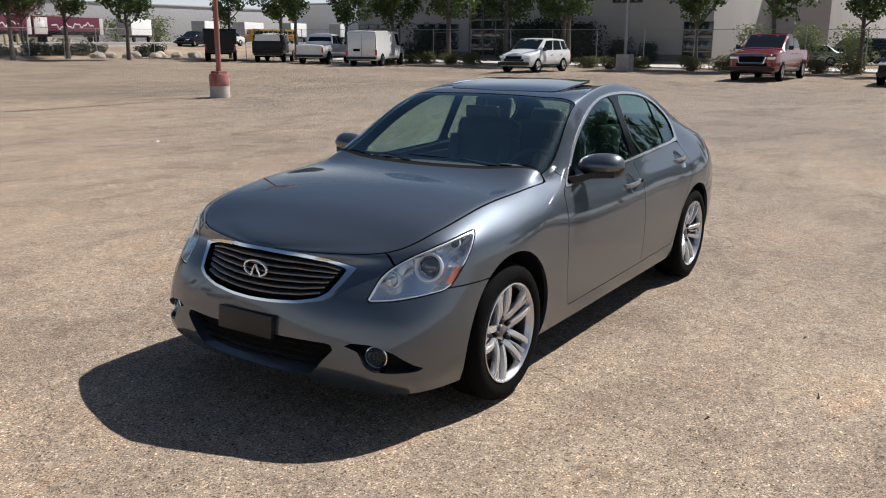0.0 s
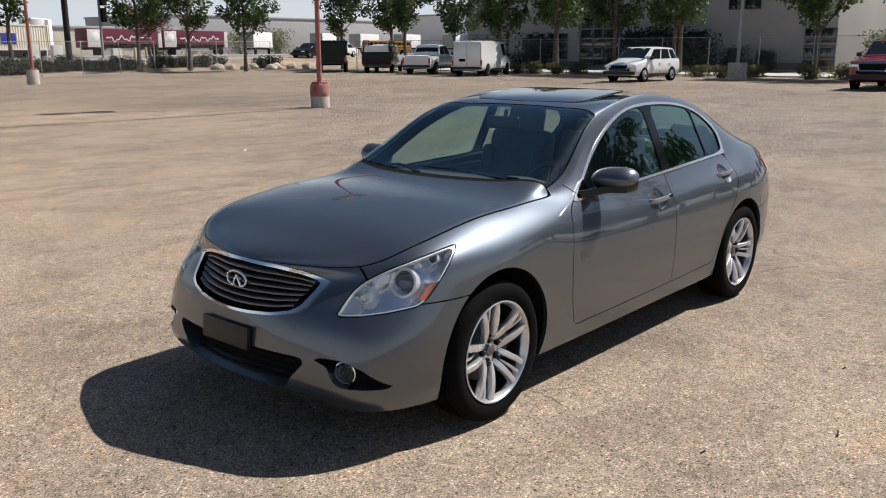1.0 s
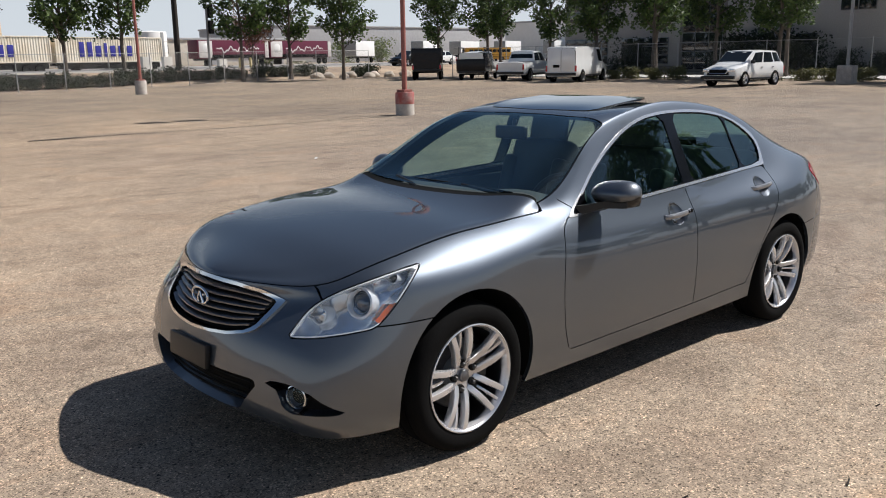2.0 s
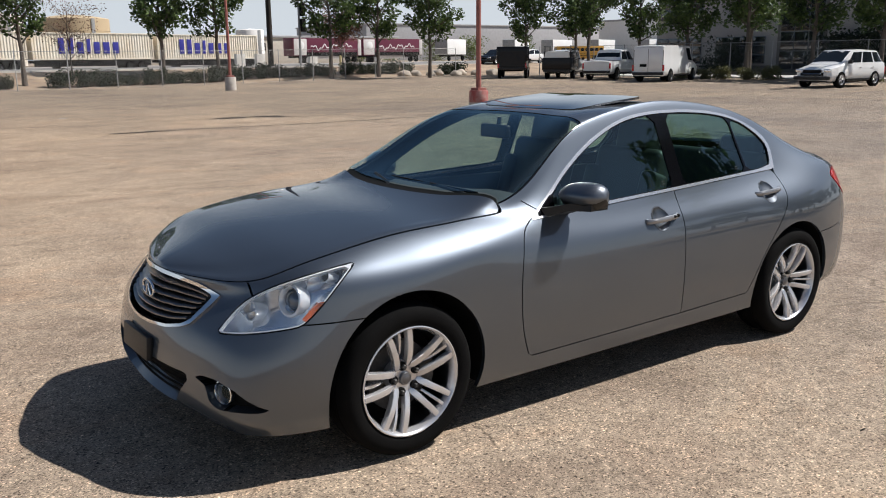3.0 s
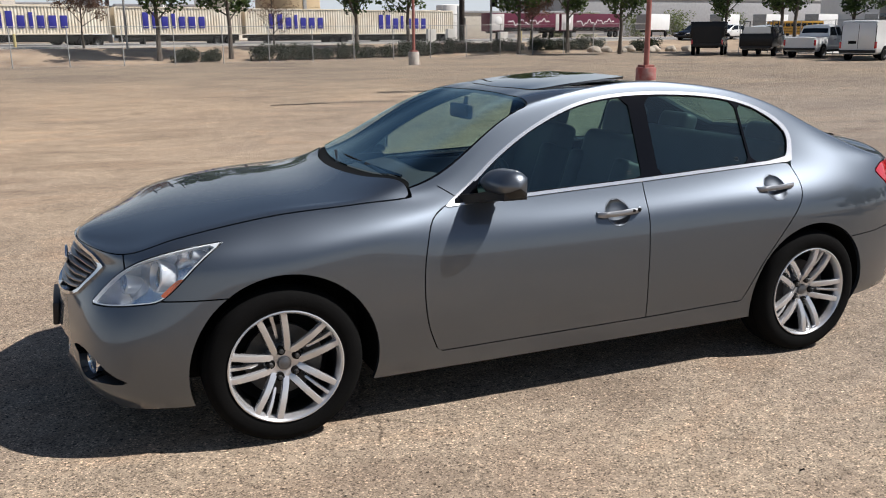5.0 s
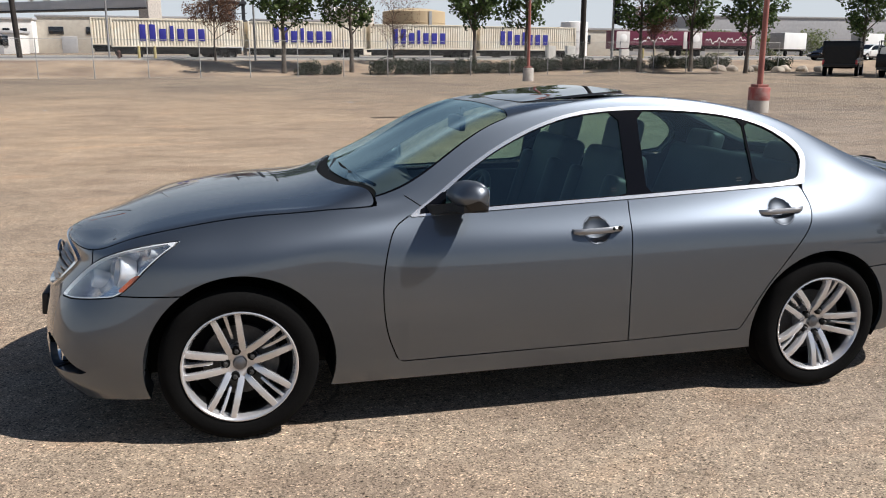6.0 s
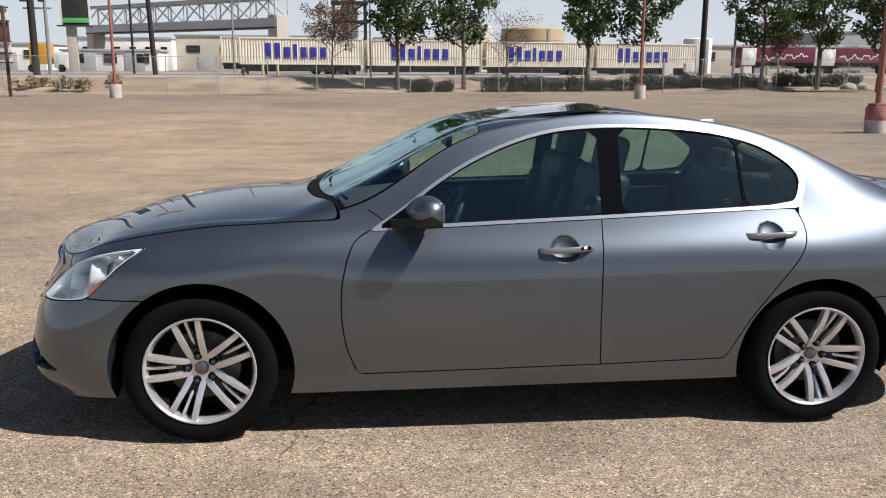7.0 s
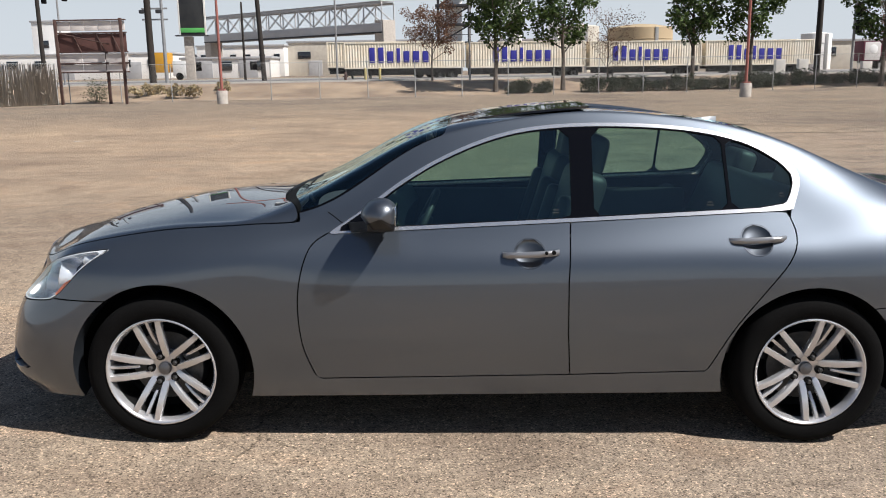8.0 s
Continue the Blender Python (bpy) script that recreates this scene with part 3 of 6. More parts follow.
cut(lambda a: a[:, 0] - 1.2, "mirror_triangle", ["pillar"], cab)
cut(lambda a: 2.3 - a[:, 0], "quarter_divider", ["pillar"], cab)

# Doors and sill.
FRONT_EDGE = spline2([(.745, .945), (.665, .885), (.622, .75), (.612, .60), (.632, .44), (.685, .300)])
REAR_EDGE = spline2([(2.745, 1.04), (2.768, .94), (2.735, .845), (2.625, .70), (2.50, .525), (2.40, .335)])
B_EDGE = [(1.802, 1.06), (1.797, .99), (1.783, .74), (1.785, .52), (1.80, .31)]
doors = outline_field(FRONT_EDGE + [(1.2, .308), (1.79, .318)] + REAR_EDGE[::-1] + BELT_LINE, X, Z)
band(doors, [None], flank)
cut(doors, "door_front", [None], flank)
band(outline_field(B_EDGE + [(4, .31), (4, 1.06)], X, Z), ["door_front"], flank)
cut(outline_field(B_EDGE + [(4, .31), (4, 1.06)], X, Z), "door_rear", ["door_front"], flank)
for hx, hz, which in ((1.615, .858, "door_front"), (2.595, .914, "door_rear")):
    cut(lambda a: (np.hypot((a[:, 0] - hx) / .066, (a[:, 2] - hz) / .060) - 1) * .06, "cup", [which], flank)
low = lambda a: a[:, 2] - (.283 + .016 * np.clip(a[:, 0], 0, 3))
cut(low, "sill", [None], lambda p: 0.2 < p[0] < 2.7 and flank(p))

# Bonnet, cowl, windscreen, roof, back window, boot lid.
rail = lambda a: a[:, 7] - LEVEL[RAIL]
cowl = lambda a: a[:, 0] - (.444 + .31 * a[:, 1] ** 2)
hood = lambda a: np.maximum(-rail(a) * 0.55, cowl(a))
band(hood, [None], lambda p: p[0] < 0.9)
cut(hood, "bonnet", [None], lambda p: p[0] < 0.9)
pillar_in = lambda a: .752 - a[:, 7]
screen = lambda a: np.maximum(np.maximum(pillar_in(a) * 0.6, (.486 + .225 * a[:, 1] ** 2) - a[:, 0]), a[:, 0] - (1.29 - .12 * a[:, 1] ** 2))
cut(lambda a: np.maximum(np.maximum(rail(a) * -0.55 + .004, cowl(a) * -1), a[:, 0] - (.504 + .225 * a[:, 1] ** 2)), "cowl", [None], lambda p: p[0] < 1.0)
cut(screen, "windscreen", [None], lambda p: p[0] < 1.5)
cut(shifted(screen, -.006), "windscreen_clear", ["windscreen"], lambda p: p[0] < 1.5)
back = lambda a: np.maximum(np.maximum((LEVEL[BROW] + .02 - a[:, 7]) * 0.6, (2.50 - .1 * a[:, 1] ** 2) - a[:, 0]), a[:, 0] - (3.33 - .15 * a[:, 1] ** 2))
cut(back, "back_window", [None], lambda p: 2.2 < p[0] < 3.6 and p[2] > 0.95)
lid = lambda a: np.maximum(-rail(a) * 0.6, (3.36 - .15 * a[:, 1] ** 2) - a[:, 0])
band(lid, [None], lambda p: p[0] > 3.0)
cut(lid, "boot_lid", [None], lambda p: p[0] > 3.0)
cut(lambda a: np.maximum(np.maximum(-rail(a) * 0.6 + .004, 1.2 - a[:, 0]), a[:, 0] - 2.8), "roof", [None], lambda p: p[2] > 1.2)
SUNROOF = rounded([(1.36, 0), (1.395, .37), (1.44, .405), (1.93, .40), (1.935, 0), (1.93, -.40), (1.44, -.405), (1.395, -.37)], .05)
cut(outline_field(SUNROOF, X, lambda a: a[:, 1]), "sunroof_hole", ["roof"])

# Nose: grille, lamps, intake, fog-lamp pockets, bumper seam.
GRILLE = [(0, .781), (.2, .774), (.34, .760), (.462, .730), (.438, .68), (.402, .616), (.355, .594), (.25, .572), (.12, .562), (0, .559)]
mirrored = lambda c: c + [(-y, z) for y, z in c[::-1]]
grille = outline_field(mirrored(GRILLE), Y, Z)
front = lambda p: p[0] < -0.35 and abs(p[1]) < 0.62
cut(grille, "grille_frame", [None, "bonnet"], front)
INNER = [(0, .766), (.2, .759), (.33, .746), (.424, .722), (.410, .68), (.384, .628), (.346, .604), (.247, .584), (.12, .574), (0, .571)]
cut(outline_field(mirrored(INNER), Y, Z), "grille_hole", ["grille_frame"], front)
LAMP = spline2([(-.120, .607), (-.035, .71), (.07, .775), (.20, .825), (.31, .855), (.405, .872)]) + spline2([(.405, .868), (.362, .80), (.304, .72), (.252, .665), (.22, .648)]) + [(.10, .630), (0, .617)]
lamp = outline_field(LAMP, DIAG, Z)
nose = lambda p: p[0] < 0.1 and 0.5 < p[2] < 0.95
band(lamp, [None], nose)
cut(lamp, "lamp", [None], nose)
cut(outline_field([(.218, .66), (.262, .672), (.335, .745), (.29, .738)], DIAG, Z), "lamp_amber", ["lamp"], nose)
cut(shifted(lamp, -.007), "lamp_clear", ["lamp"], nose)
cut(outline_field(rounded([(0, .425), (.43, .425), (.465, .415), (.33, .268), (.2, .255), (-.2, .255), (-.33, .268), (-.465, .415), (-.43, .425)], .03), lambda a: a[:, 1], Z), "intake", [None], front)
cut(outline_field(rounded([(.487, .428), (.52, .440), (.62, .438), (.70, .408), (.800, .318), (.63, .320), (.590, .342), (.568, .402)], .012), Y, Z), "fog_pocket", [None], lambda p: p[0] < -0.3 and p[2] < 0.6)
seam = lambda a: np.minimum(a[:, 2] - .657, a[:, 0] + .585)
band(seam, [None], lambda p: p[0] < 0.05 and p[2] < 0.9)
cut(seam, "front_bumper", [None], lambda p: p[0] < 0.05)
# Tail: lamps, bumper.
tail = outline_field(rounded([(3.34, .955), (3.44, .992), (3.62, .995), (4.2, .965), (4.2, .77), (3.60, .785), (3.45, .868)], .03), X, Z)
band(tail, [None, "boot_lid"], lambda p: p[0] > 3.3 and abs(p[1]) > 0.36)
cut(tail, "tail_lamp", [None, "boot_lid"], lambda p: p[0] > 3.3 and abs(p[1]) > 0.36)
rseam = outline_field([(3.1, .625), (3.3, .638), (3.5, .668), (3.9, .70), (4.3, .70), (4.3, 0), (3.1, 0)], X, Z)
band(rseam, [None], lambda p: p[0] > 3.0)
cut(rseam, "rear_bumper", [None], lambda p: p[0] > 3.0)
fend = lambda a: a[:, 0] - 1.0
cut(fend, "wing_front", [None], lambda p: p[2] < 1.03 or p[0] < 0.7)
cut(lambda a: a[:, 0] * -1, "body_side", [None])


def panel(names, side, depth=0.012, sink=0.0):
    """The mesh of the named polygons; side 1, -1 or 0 for both halves, with edges turned in by depth."""
    faces = [f for f, t in zip(skin_faces, skin_tags) if t in names]
    used = sorted({i for f in faces for i in f})
    slot = {i: k for k, i in enumerate(used)}
    verts, loops, polys = [], [], []
    for way in ((1, -1) if side == 0 else (side,)):
        flip = np.array([1, way, 1])
        base = len(verts)
        pts = [skin_points[i][:3] * flip - sink * skin_points[i][3:6] * flip for i in used]
        nrm = [skin_points[i][3:6] * flip for i in used]
        verts += pts
        count = {}
        for f in faces:
            ids = [slot[i] for i in f]
            for a, b in zip(ids, ids[1:] + ids[:1]):
                count[(a, b)] = count.get((a, b), 0) + 1
            ring = ids if way == 1 else ids[::-1]
            polys.append([base + i for i in ring])
            loops += [nrm[i] for i in ring]
        rim = [(a, b) for a, b in count if (b, a) not in count and not (side == 0 and abs(pts[a][1]) < 1e-4 and abs(pts[b][1]) < 1e-4)]
        inner = {}
        for a, b in rim if depth else []:
            for i in (a, b):
                if i not in inner:
                    inner[i] = len(verts)
                    verts.append(pts[i] - depth * nrm[i])
            quad = [base + b, base + a, inner[a], inner[b]]
            if way == -1:
                quad = quad[::-1]
            n = np.cross(verts[quad[1]] - verts[quad[0]], verts[quad[3]] - verts[quad[0]])
            n = n / (np.linalg.norm(n) + 1e-12)
            polys.append(quad)
            loops += [n] * 4
    me = bpy.data.meshes.new("panel")
    me.from_pydata([tuple(v) for v in verts], [], polys)
    me.shade_smooth()
    me.normals_split_custom_set([tuple(n) for n in loops])
    return me


def facing(ids):
    a, b, c = (skin_points[i][:3] for i in ids[:3])
    return np.cross(b - a, c - a) @ skin_points[ids[0]][3:6]


if np.mean([facing(f) for f in skin_faces[::50]]) < 0:
    skin_faces = [f[::-1] for f in skin_faces]

part("bonnet", panel(["bonnet"], 0), PAINT, sedan)
part("roof", panel(["roof"], 0), PAINT, sedan)
part("boot_lid", panel(["boot_lid"], 0), PAINT, sedan)
part("front_bumper", panel(["front_bumper"], 0, .085), PAINT, sedan)
part("rear_bumper", panel(["rear_bumper"], 0, .02), PAINT, sedan)
part("cowl", panel(["cowl"], 0, .01, .010), GAP_BLACK, sedan, "black plastic cowl below the windscreen")
part("windscreen", panel(["windscreen_clear"], 0, 0, .002), WS_GLASS, sedan, "clear windscreen")
part("windscreen_border", panel(["windscreen"], 0, .008, .0), TRIM_BLACK, sedan, "black windscreen border")
part("back_window", panel(["back_window"], 0, 0, .003), GLASS, sedan, "tinted back window")
grille_frame = part("grille_frame", panel(["grille_frame"], 0, .03, -.008), CHROME, sedan, "chrome grille surround")
for side in (-1, 1):
    part("wing", panel(["wing_front"], side, .02), PAINT, sedan)
    part("quarter_panel", panel(["body_side"], side, .02), PAINT, sedan)
    part("sill", panel(["sill"], side, .02), PAINT, sedan)
    for which, pane in (("door_front", "glass_front"), ("door_rear", "glass_rear")):
        door = part("door", panel([which], side), PAINT, sedan)
        part("window_pane", panel([pane], side, 0, .006), GLASS, door, "tinted side window")
    part("quarter_window", panel(["glass_quarter"], side, 0, .006), GLASS, sedan, "tinted quarter window")
    part("window_surround", panel(["window_surround"], side, .01, -.004), SATIN_CHROME, sedan, "chrome window surround")
    part("mirror_triangle", panel(["mirror_triangle"], side, .008), TRIM_BLACK, sedan, "black mirror corner")
    part("quarter_divider", panel(["quarter_divider"], side, .008), TRIM_BLACK, sedan, "black window divider")
    part("window_pillar", panel(["pillar"], side, .008), TRIM_BLACK, sedan, "gloss black window pillars")
    part("tail_lamp", panel(["tail_lamp"], side, .01, -.004), RED_LENS, sedan, "red tail lamp")


# Dark inner shell, floor and wheel wells.
SHUT = ["bonnet", "roof", "boot_lid", "front_bumper", "rear_bumper", "wing_front", "body_side", "sill", "door_front", "door_rear", "gap", "tail_lamp", "cowl"]
part("inner_shell", panel(SHUT, 0, 0, .022), GAP_BLACK, sedan)
bm = bmesh.new()
box(bm, (4.35, 0.98, 0.16), (1.5, 0, 0.27), 0.03)
box(bm, (2.0, 1.60, 0.10), (1.43, 0, 0.265), 0.02)
box(bm, (0.42, 1.20, 0.10), (3.42, 0, 0.36), 0.02)
part("underbody", bm, GAP_BLACK, sedan)
for wx, r in ((0.008, .402), (2.848, .389)):
    for side in (-1, 1):
        bm = bmesh.new()
        rings = []
        for k in range(25):
            a = math.pi * (k / 24 * 1.17 - 0.085)
            low_y = float(np.interp(.335 + r * math.sin(a), [.2, .3, .52], [.80, .838, .866]))
            rings.append([(wx + q * math.cos(a), side * y, .335 + q * math.sin(a)) for q, y in ((0.05, .53), (r, .54), (r, low_y))])
        loft(bm, rings, closed=False)
        part("wheel_well", bm, GAP_BLACK, sedan)

# Wheels.
def wheel(angle):
    hub = new("wheel")
    hub.parent = sedan
    tyre = [(.236, .085), (.243, .098), (.262, .108), (.29, .112), (.312, .106), (.325, .094), (.3335, .075), (.335, .045), (.329, .043), (.329, .035), (.335, .033), (.3355, 0), (.335, -.033), (.329, -.035), (.329, -.043), (.335, -.045), (.3335, -.075), (.325, -.094), (.312, -.106), (.29, -.112), (.262, -.108), (.243, -.098), (.236, -.085)]
    part("tyre", lathe(bmesh.new(), tyre, 64), RUBBER, hub, "black road tyre")
    rim = [(.2435, -.100), (.2435, -.106), (.239, -.108), (.233, -.104), (.229, -.094), (.223, -.078), (.221, -.070), (.233, -.070), (.236, -.085), (.2435, -.100)]
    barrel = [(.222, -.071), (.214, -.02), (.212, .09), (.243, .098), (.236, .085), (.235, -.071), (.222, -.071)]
    part("barrel", lathe(bmesh.new(), barrel, 64), BARREL_SHADE, hub, "inner rim barrel darkened with painted shade")
    part("rim", lathe(bmesh.new(), rim, 64), ALLOY, hub, "silver alloy rim")
    for g in range(5):
        a = radians(angle + 72 * g)
        out, side = Vector((math.cos(a), 0, math.sin(a))), Vector((-math.sin(a), 0, math.cos(a)))
        for lat0, lat1, r0, w0, w1, drop in ((.027, .052, .050, .0155, .0140, 0), (-.027, -.052, .050, .0155, .0140, 0), (0, 0, .112, .0065, .0085, .007)):
            rings = []
            for k in range(9):
                s = k / 8
                r, lat, w = r0 + (.231 - r0) * s, lat0 + (lat1 - lat0) * s, w0 + (w1 - w0) * s
                face = -.057 - .042 * s**0.8 + drop - .012 * math.sin(math.pi * s) * (0.4 if drop else 1)
                c = out * r + side * lat
                rings.append([c + side * p + Vector((0, face + q, 0)) for p, q in ((-w, .030), (-w, .005), (-w * .84, .0008), (-w * .4, 0), (w * .4, 0), (w * .84, .0008), (w, .005), (w, .030))])
            part("spoke", loft(bmesh.new(), rings), ALLOY, hub)
        b = a
        nut = lathe(bmesh.new(), [(0, -.020), (.007, -.020), (.0105, -.016), (.0105, .02), (0, .02)], 6, at=(.060 * math.cos(b), -.055, .060 * math.sin(b)))
        part("nut_pocket", lathe(bmesh.new(), [(.0, -.0055), (.019, -.0055), (.0205, 0), (.0185, .02), (0, .02)], 20, at=(.060 * math.cos(b), -.056, .060 * math.sin(b))), GAP_BLACK, hub)
        part("wheel_nut", nut, DARK_METAL, hub, "dark wheel nut")
    part("hub", lathe(bmesh.new(), [(0, -.048), (.032, -.048), (.045, -.050), (.066, -.056), (.078, -.052), (.083, -.03), (.083, .0), (0, .0)], 40), ALLOY, hub)
    part("centre_cap", lathe(bmesh.new(), [(0, -.0625), (.016, -.062), (.018, -.0605), (.021, -.0605), (.026, -.0595), (.0295, -.055), (.0295, -.04), (0, -.04)], 32), ALLOY_DARK, hub, "dull grey centre cap")
    part("brake_disc", lathe(bmesh.new(), [(.06, .0), (.155, .0), (.157, .004), (.157, .022), (.06, .022)], 48), DARK_METAL, hub, "grey brake disc")
    cal = bmesh.new()
    rings = [[(q * math.cos(t), y, q * math.sin(t)) for q, y in ((.095, -.03), (.165, -.03), (.172, -.02), (.172, .05), (.095, .05))] for t in [radians(d) for d in range(-30, 35, 8)]]
    part("brake_caliper", loft(cal, rings), DARK_METAL, hub)
    part("wheel_back", lathe(bmesh.new(), [(0, .05), (.215, .05), (.215, .06), (0, .06)], 40), GAP_BLACK, hub)
    return hub


for wx, ang in ((0, 104), (2.85, -4)):
    left = wheel(ang)
    left.matrix_basis = pose(wx, -.765, .335)
    copy_thing(left, pose(wx, .765, .335, 0, 0, 180))

# Where the nose's skin lies for a place in its front view.
from_front = [skin_points[i] for i in range(len(U) * nw) if skin_points[i][0] < -0.3]
front_yz = np.array([[p[1], p[2]] for p in from_front])
front_x = np.array([p[0] for p in from_front])


def nose_x(y, z):
    d = np.hypot(front_yz[:, 0] - abs(y), front_yz[:, 1] - z)
    near = np.argsort(d)[:6]
    w = 1 / (d[near] + 1e-4) ** 2
    return float((front_x[near] * w).sum() / w.sum())


on_flank = np.array([skin_points[i][:6] for i in range(len(U) * nw) if skin_points[i][4] > 0.6])


def flank_y(x, z):
    """The flank's half width at a place in its side view."""
    d = np.hypot(on_flank[:, 0] - x, (on_flank[:, 2] - z) * 1.5)
    near = np.argsort(d)[:5]
    p = on_flank[near]
    y = p[:, 1] - (p[:, 3] * (x - p[:, 0]) + p[:, 5] * (z - p[:, 2])) / p[:, 4]
    w = 1 / (d[near] + 4e-3) ** 2
    return float((y * w).sum() / w.sum())


# Grille: dark back, slats, badge.
part("grille_back", panel(["grille_hole"], 0, 0, .05), GAP_BLACK, sedan)
half = INNER
top_y, top_z = [p[0] for p in half[:4]], [p[1] for p in half[:4]]
bot_y, bot_z = [p[0] for p in half[:4:-1]], [p[1] for p in half[:4:-1]]
for k in range(1, 7):
    f = k / 7
    wide = .398 - .065 * f**1.2
    rings = []
    for y in np.linspace(-wide, wide, 33):
        a = abs(y)
        z = np.interp(a, top_y, top_z) * (1 - f) + np.interp(a, bot_y, bot_z) * f
        x = nose_x(a, z) + .006
        rings.append([(x + p, y, z + q) for p, q in ((.0, -.0055), (-.004, -.003), (-.004, .003), (.004, .0075), (.030, .0085), (.030, .002))])
    part("grille_slat", loft(bmesh.new(), rings), ALLOY_DARK, grille_frame, "dark grey grille slat")
bm = bmesh.new()
bx = nose_x(0, .69) - .006
ring = [(bx, .068 * math.cos(t), .69 + .036 * math.sin(t)) for t in [radians(-80 + 340 * k / 40) for k in range(41)]]
tube(bm, ring, .0068, 10)
for s in (-1, 1):
    tube(bm, [(bx, s * .026, .660), (bx - .002, s * .011, .69), (bx, s * .002, .708)], [.007, .0055, .004], 8)
box(bm, (.02, .03, .012), (bx + .016, 0, .69), .004)
part("badge", bm, CHROME, sedan, "oval chrome badge")

# Lower intake, plate holder, fog lamps.
part("intake_back", panel(["intake"], 0, 0, .075), GAP_BLACK, sedan)
for k in range(4):
    z = .30 + .03 * k
    wide = .34 + .25 * (z - .28)
    path = [(nose_x(y, z) + .045, y, z) for y in np.linspace(-wide, wide, 17)]
    part("intake_bar", tube(bmesh.new(), path, .005, 6), GAP_BLACK, sedan)
holder = part("plate_holder", boxed((.028, .330, .104), (-.868, .006, .458), .008, Matrix.Rotation(radians(4), 4, "Y")), BLACK_PLASTIC, sedan, "black empty plate holder")
for y in (-.09, .11):
    part("holder_slot", lathe(bmesh.new(), [(0, 0), (.009, 0), (.011, .004), (.011, .012), (0, .012)], 12, "x", (-.876, y, .47)), GAP_BLACK, holder)
for side in (-1, 1):
    part("fog_pocket", panel(["fog_pocket"], side, -.052, .056), GAP_BLACK, sedan, "black fog-lamp recess")
    fog = new("fog_lamp")
    fog.parent = sedan
    fog.matrix_basis = pose(-.728, side * .620, .380, 0, 0, -side * 20) @ Matrix.Scale(1.16, 4)
    part("lamp_ring", lathe(bmesh.new(), [(.036, -.004), (.039, -.010), (.043, -.008), (.0445, 0), (.043, .03), (.036, .03), (.036, -.004)], 40, "x"), CHROME, fog, "chrome fog-lamp ring")
    part("reflector", lathe(bmesh.new(), [(0, .035), (.018, .03), (.03, .016), (.036, 0), (.037, .03), (0, .045)], 40, "x"), PROJECTOR, fog)
    part("lens", lathe(bmesh.new(), [(0, -.007), (.015, -.006), (.028, -.003), (.036, .002)], 40, "x"), LAMP_GLASS, fog, "clear lens")

    # Headlamp: bright bowl, projector, inner reflector, amber marker, clear cover.
    head = new("headlamp")
    head.parent = sedan
    part("lamp_rim", panel(["lamp"], side, .014, -.001), LAMP_RIM, head, "bright clear lamp edge")
    part("lamp_bowl", panel(["lamp", "lamp_amber", "lamp_clear"], side, -.078, .082), LAMP_SILVER, head, "silver lamp bowl")
    for (px, py, pz, r, dark) in ((-.470, .680, .705, .067, 1), (-.585, .595, .668, .042, 0), (-.330, .735, .790, .026, 0)):
        near = min(range(len(U) * nw), key=lambda i: np.linalg.norm(skin_points[i][:3] - (px, py, pz)))
        spot, out = Vector(skin_points[near][:3]), Vector(skin_points[near][3:6])
        out = (out * .35 + Vector((-.8, .12, .02))).normalized()
        spot = spot - Vector(skin_points[near][3:6]) * .030 + Vector((r * .45, 0, 0))
        spot.y *= side
        out.y *= side
        m = Matrix.Translation(spot) @ out.to_track_quat("-X", "Z").to_matrix().to_4x4()
        bezel = part("bezel", lathe(bmesh.new(), [(r * .70, .016), (r * .76, .0), (r * .86, -.007), (r * .97, -.004), (r, .003), (r * .95, .03), (r * .8, .06), (r * .70, .06)], 40, "x"), LAMP_RIM, head, "chrome lamp bezel", at=m)
        part("projector" if dark else "reflector", lathe(bmesh.new(), [(0, .002), (r * .3, .004), (r * .5, .010), (r * .58, .018), (r * .60, .014), (r * .64, .014), (r * .71, .026), (r * .71, .055), (0, .055)] if dark else [(0, .045), (r * .35, .04), (r * .6, .024), (r * .74, .0), (r * .74, .06), (0, .06)], 40, "x"), PROJECTOR if dark else CHROME, bezel)
    part("amber_marker", panel(["lamp_amber"], side, .01, .012), AMBER, head, "amber side marker")
    part("lamp_cover", panel(["lamp_clear", "lamp_amber"], side, 0, .001), LAMP_GLASS, head, "clear lamp cover")

    # Door handles in their cups.
    for hx, hz, key in ((1.615, .858, 1), (2.595, .914, 0)):
        handle = new("door_handle")
        handle.parent = sedan
        verts, faces = [(hx, side * (flank_y(hx, hz) - .017), hz)], []
        for r, d in ((.25, .0165), (.5, .0145), (.72, .0105), (.88, .0055), (.97, .0015), (1.0, -.0004), (1.03, -.0006), (1.06, -.0003)):
            for k in range(40):
                x, z = hx + .066 * r * math.cos(math.pi * k / 20), hz + .060 * r * math.sin(math.pi * k / 20)
                verts.append((x, side * (flank_y(x, z) - d), z))
        for k in range(40):
            j = (k + 1) % 40
            faces.append((0, 1 + j, 1 + k))
            for n in range(7):
                faces.append((1 + 40 * n + k, 1 + 40 * n + j, 41 + 40 * n + j, 41 + 40 * n + k))
        bowl = bmesh.new()
        bowl.from_mesh(mesh_of("cup", verts, faces))
        skin_y = float(np.interp(hz, [.55, .80, .93], [.873, .857, .79])) - .002
        part("cup", bowl, PAINT_CUP_SHADE, handle)
        rings = []
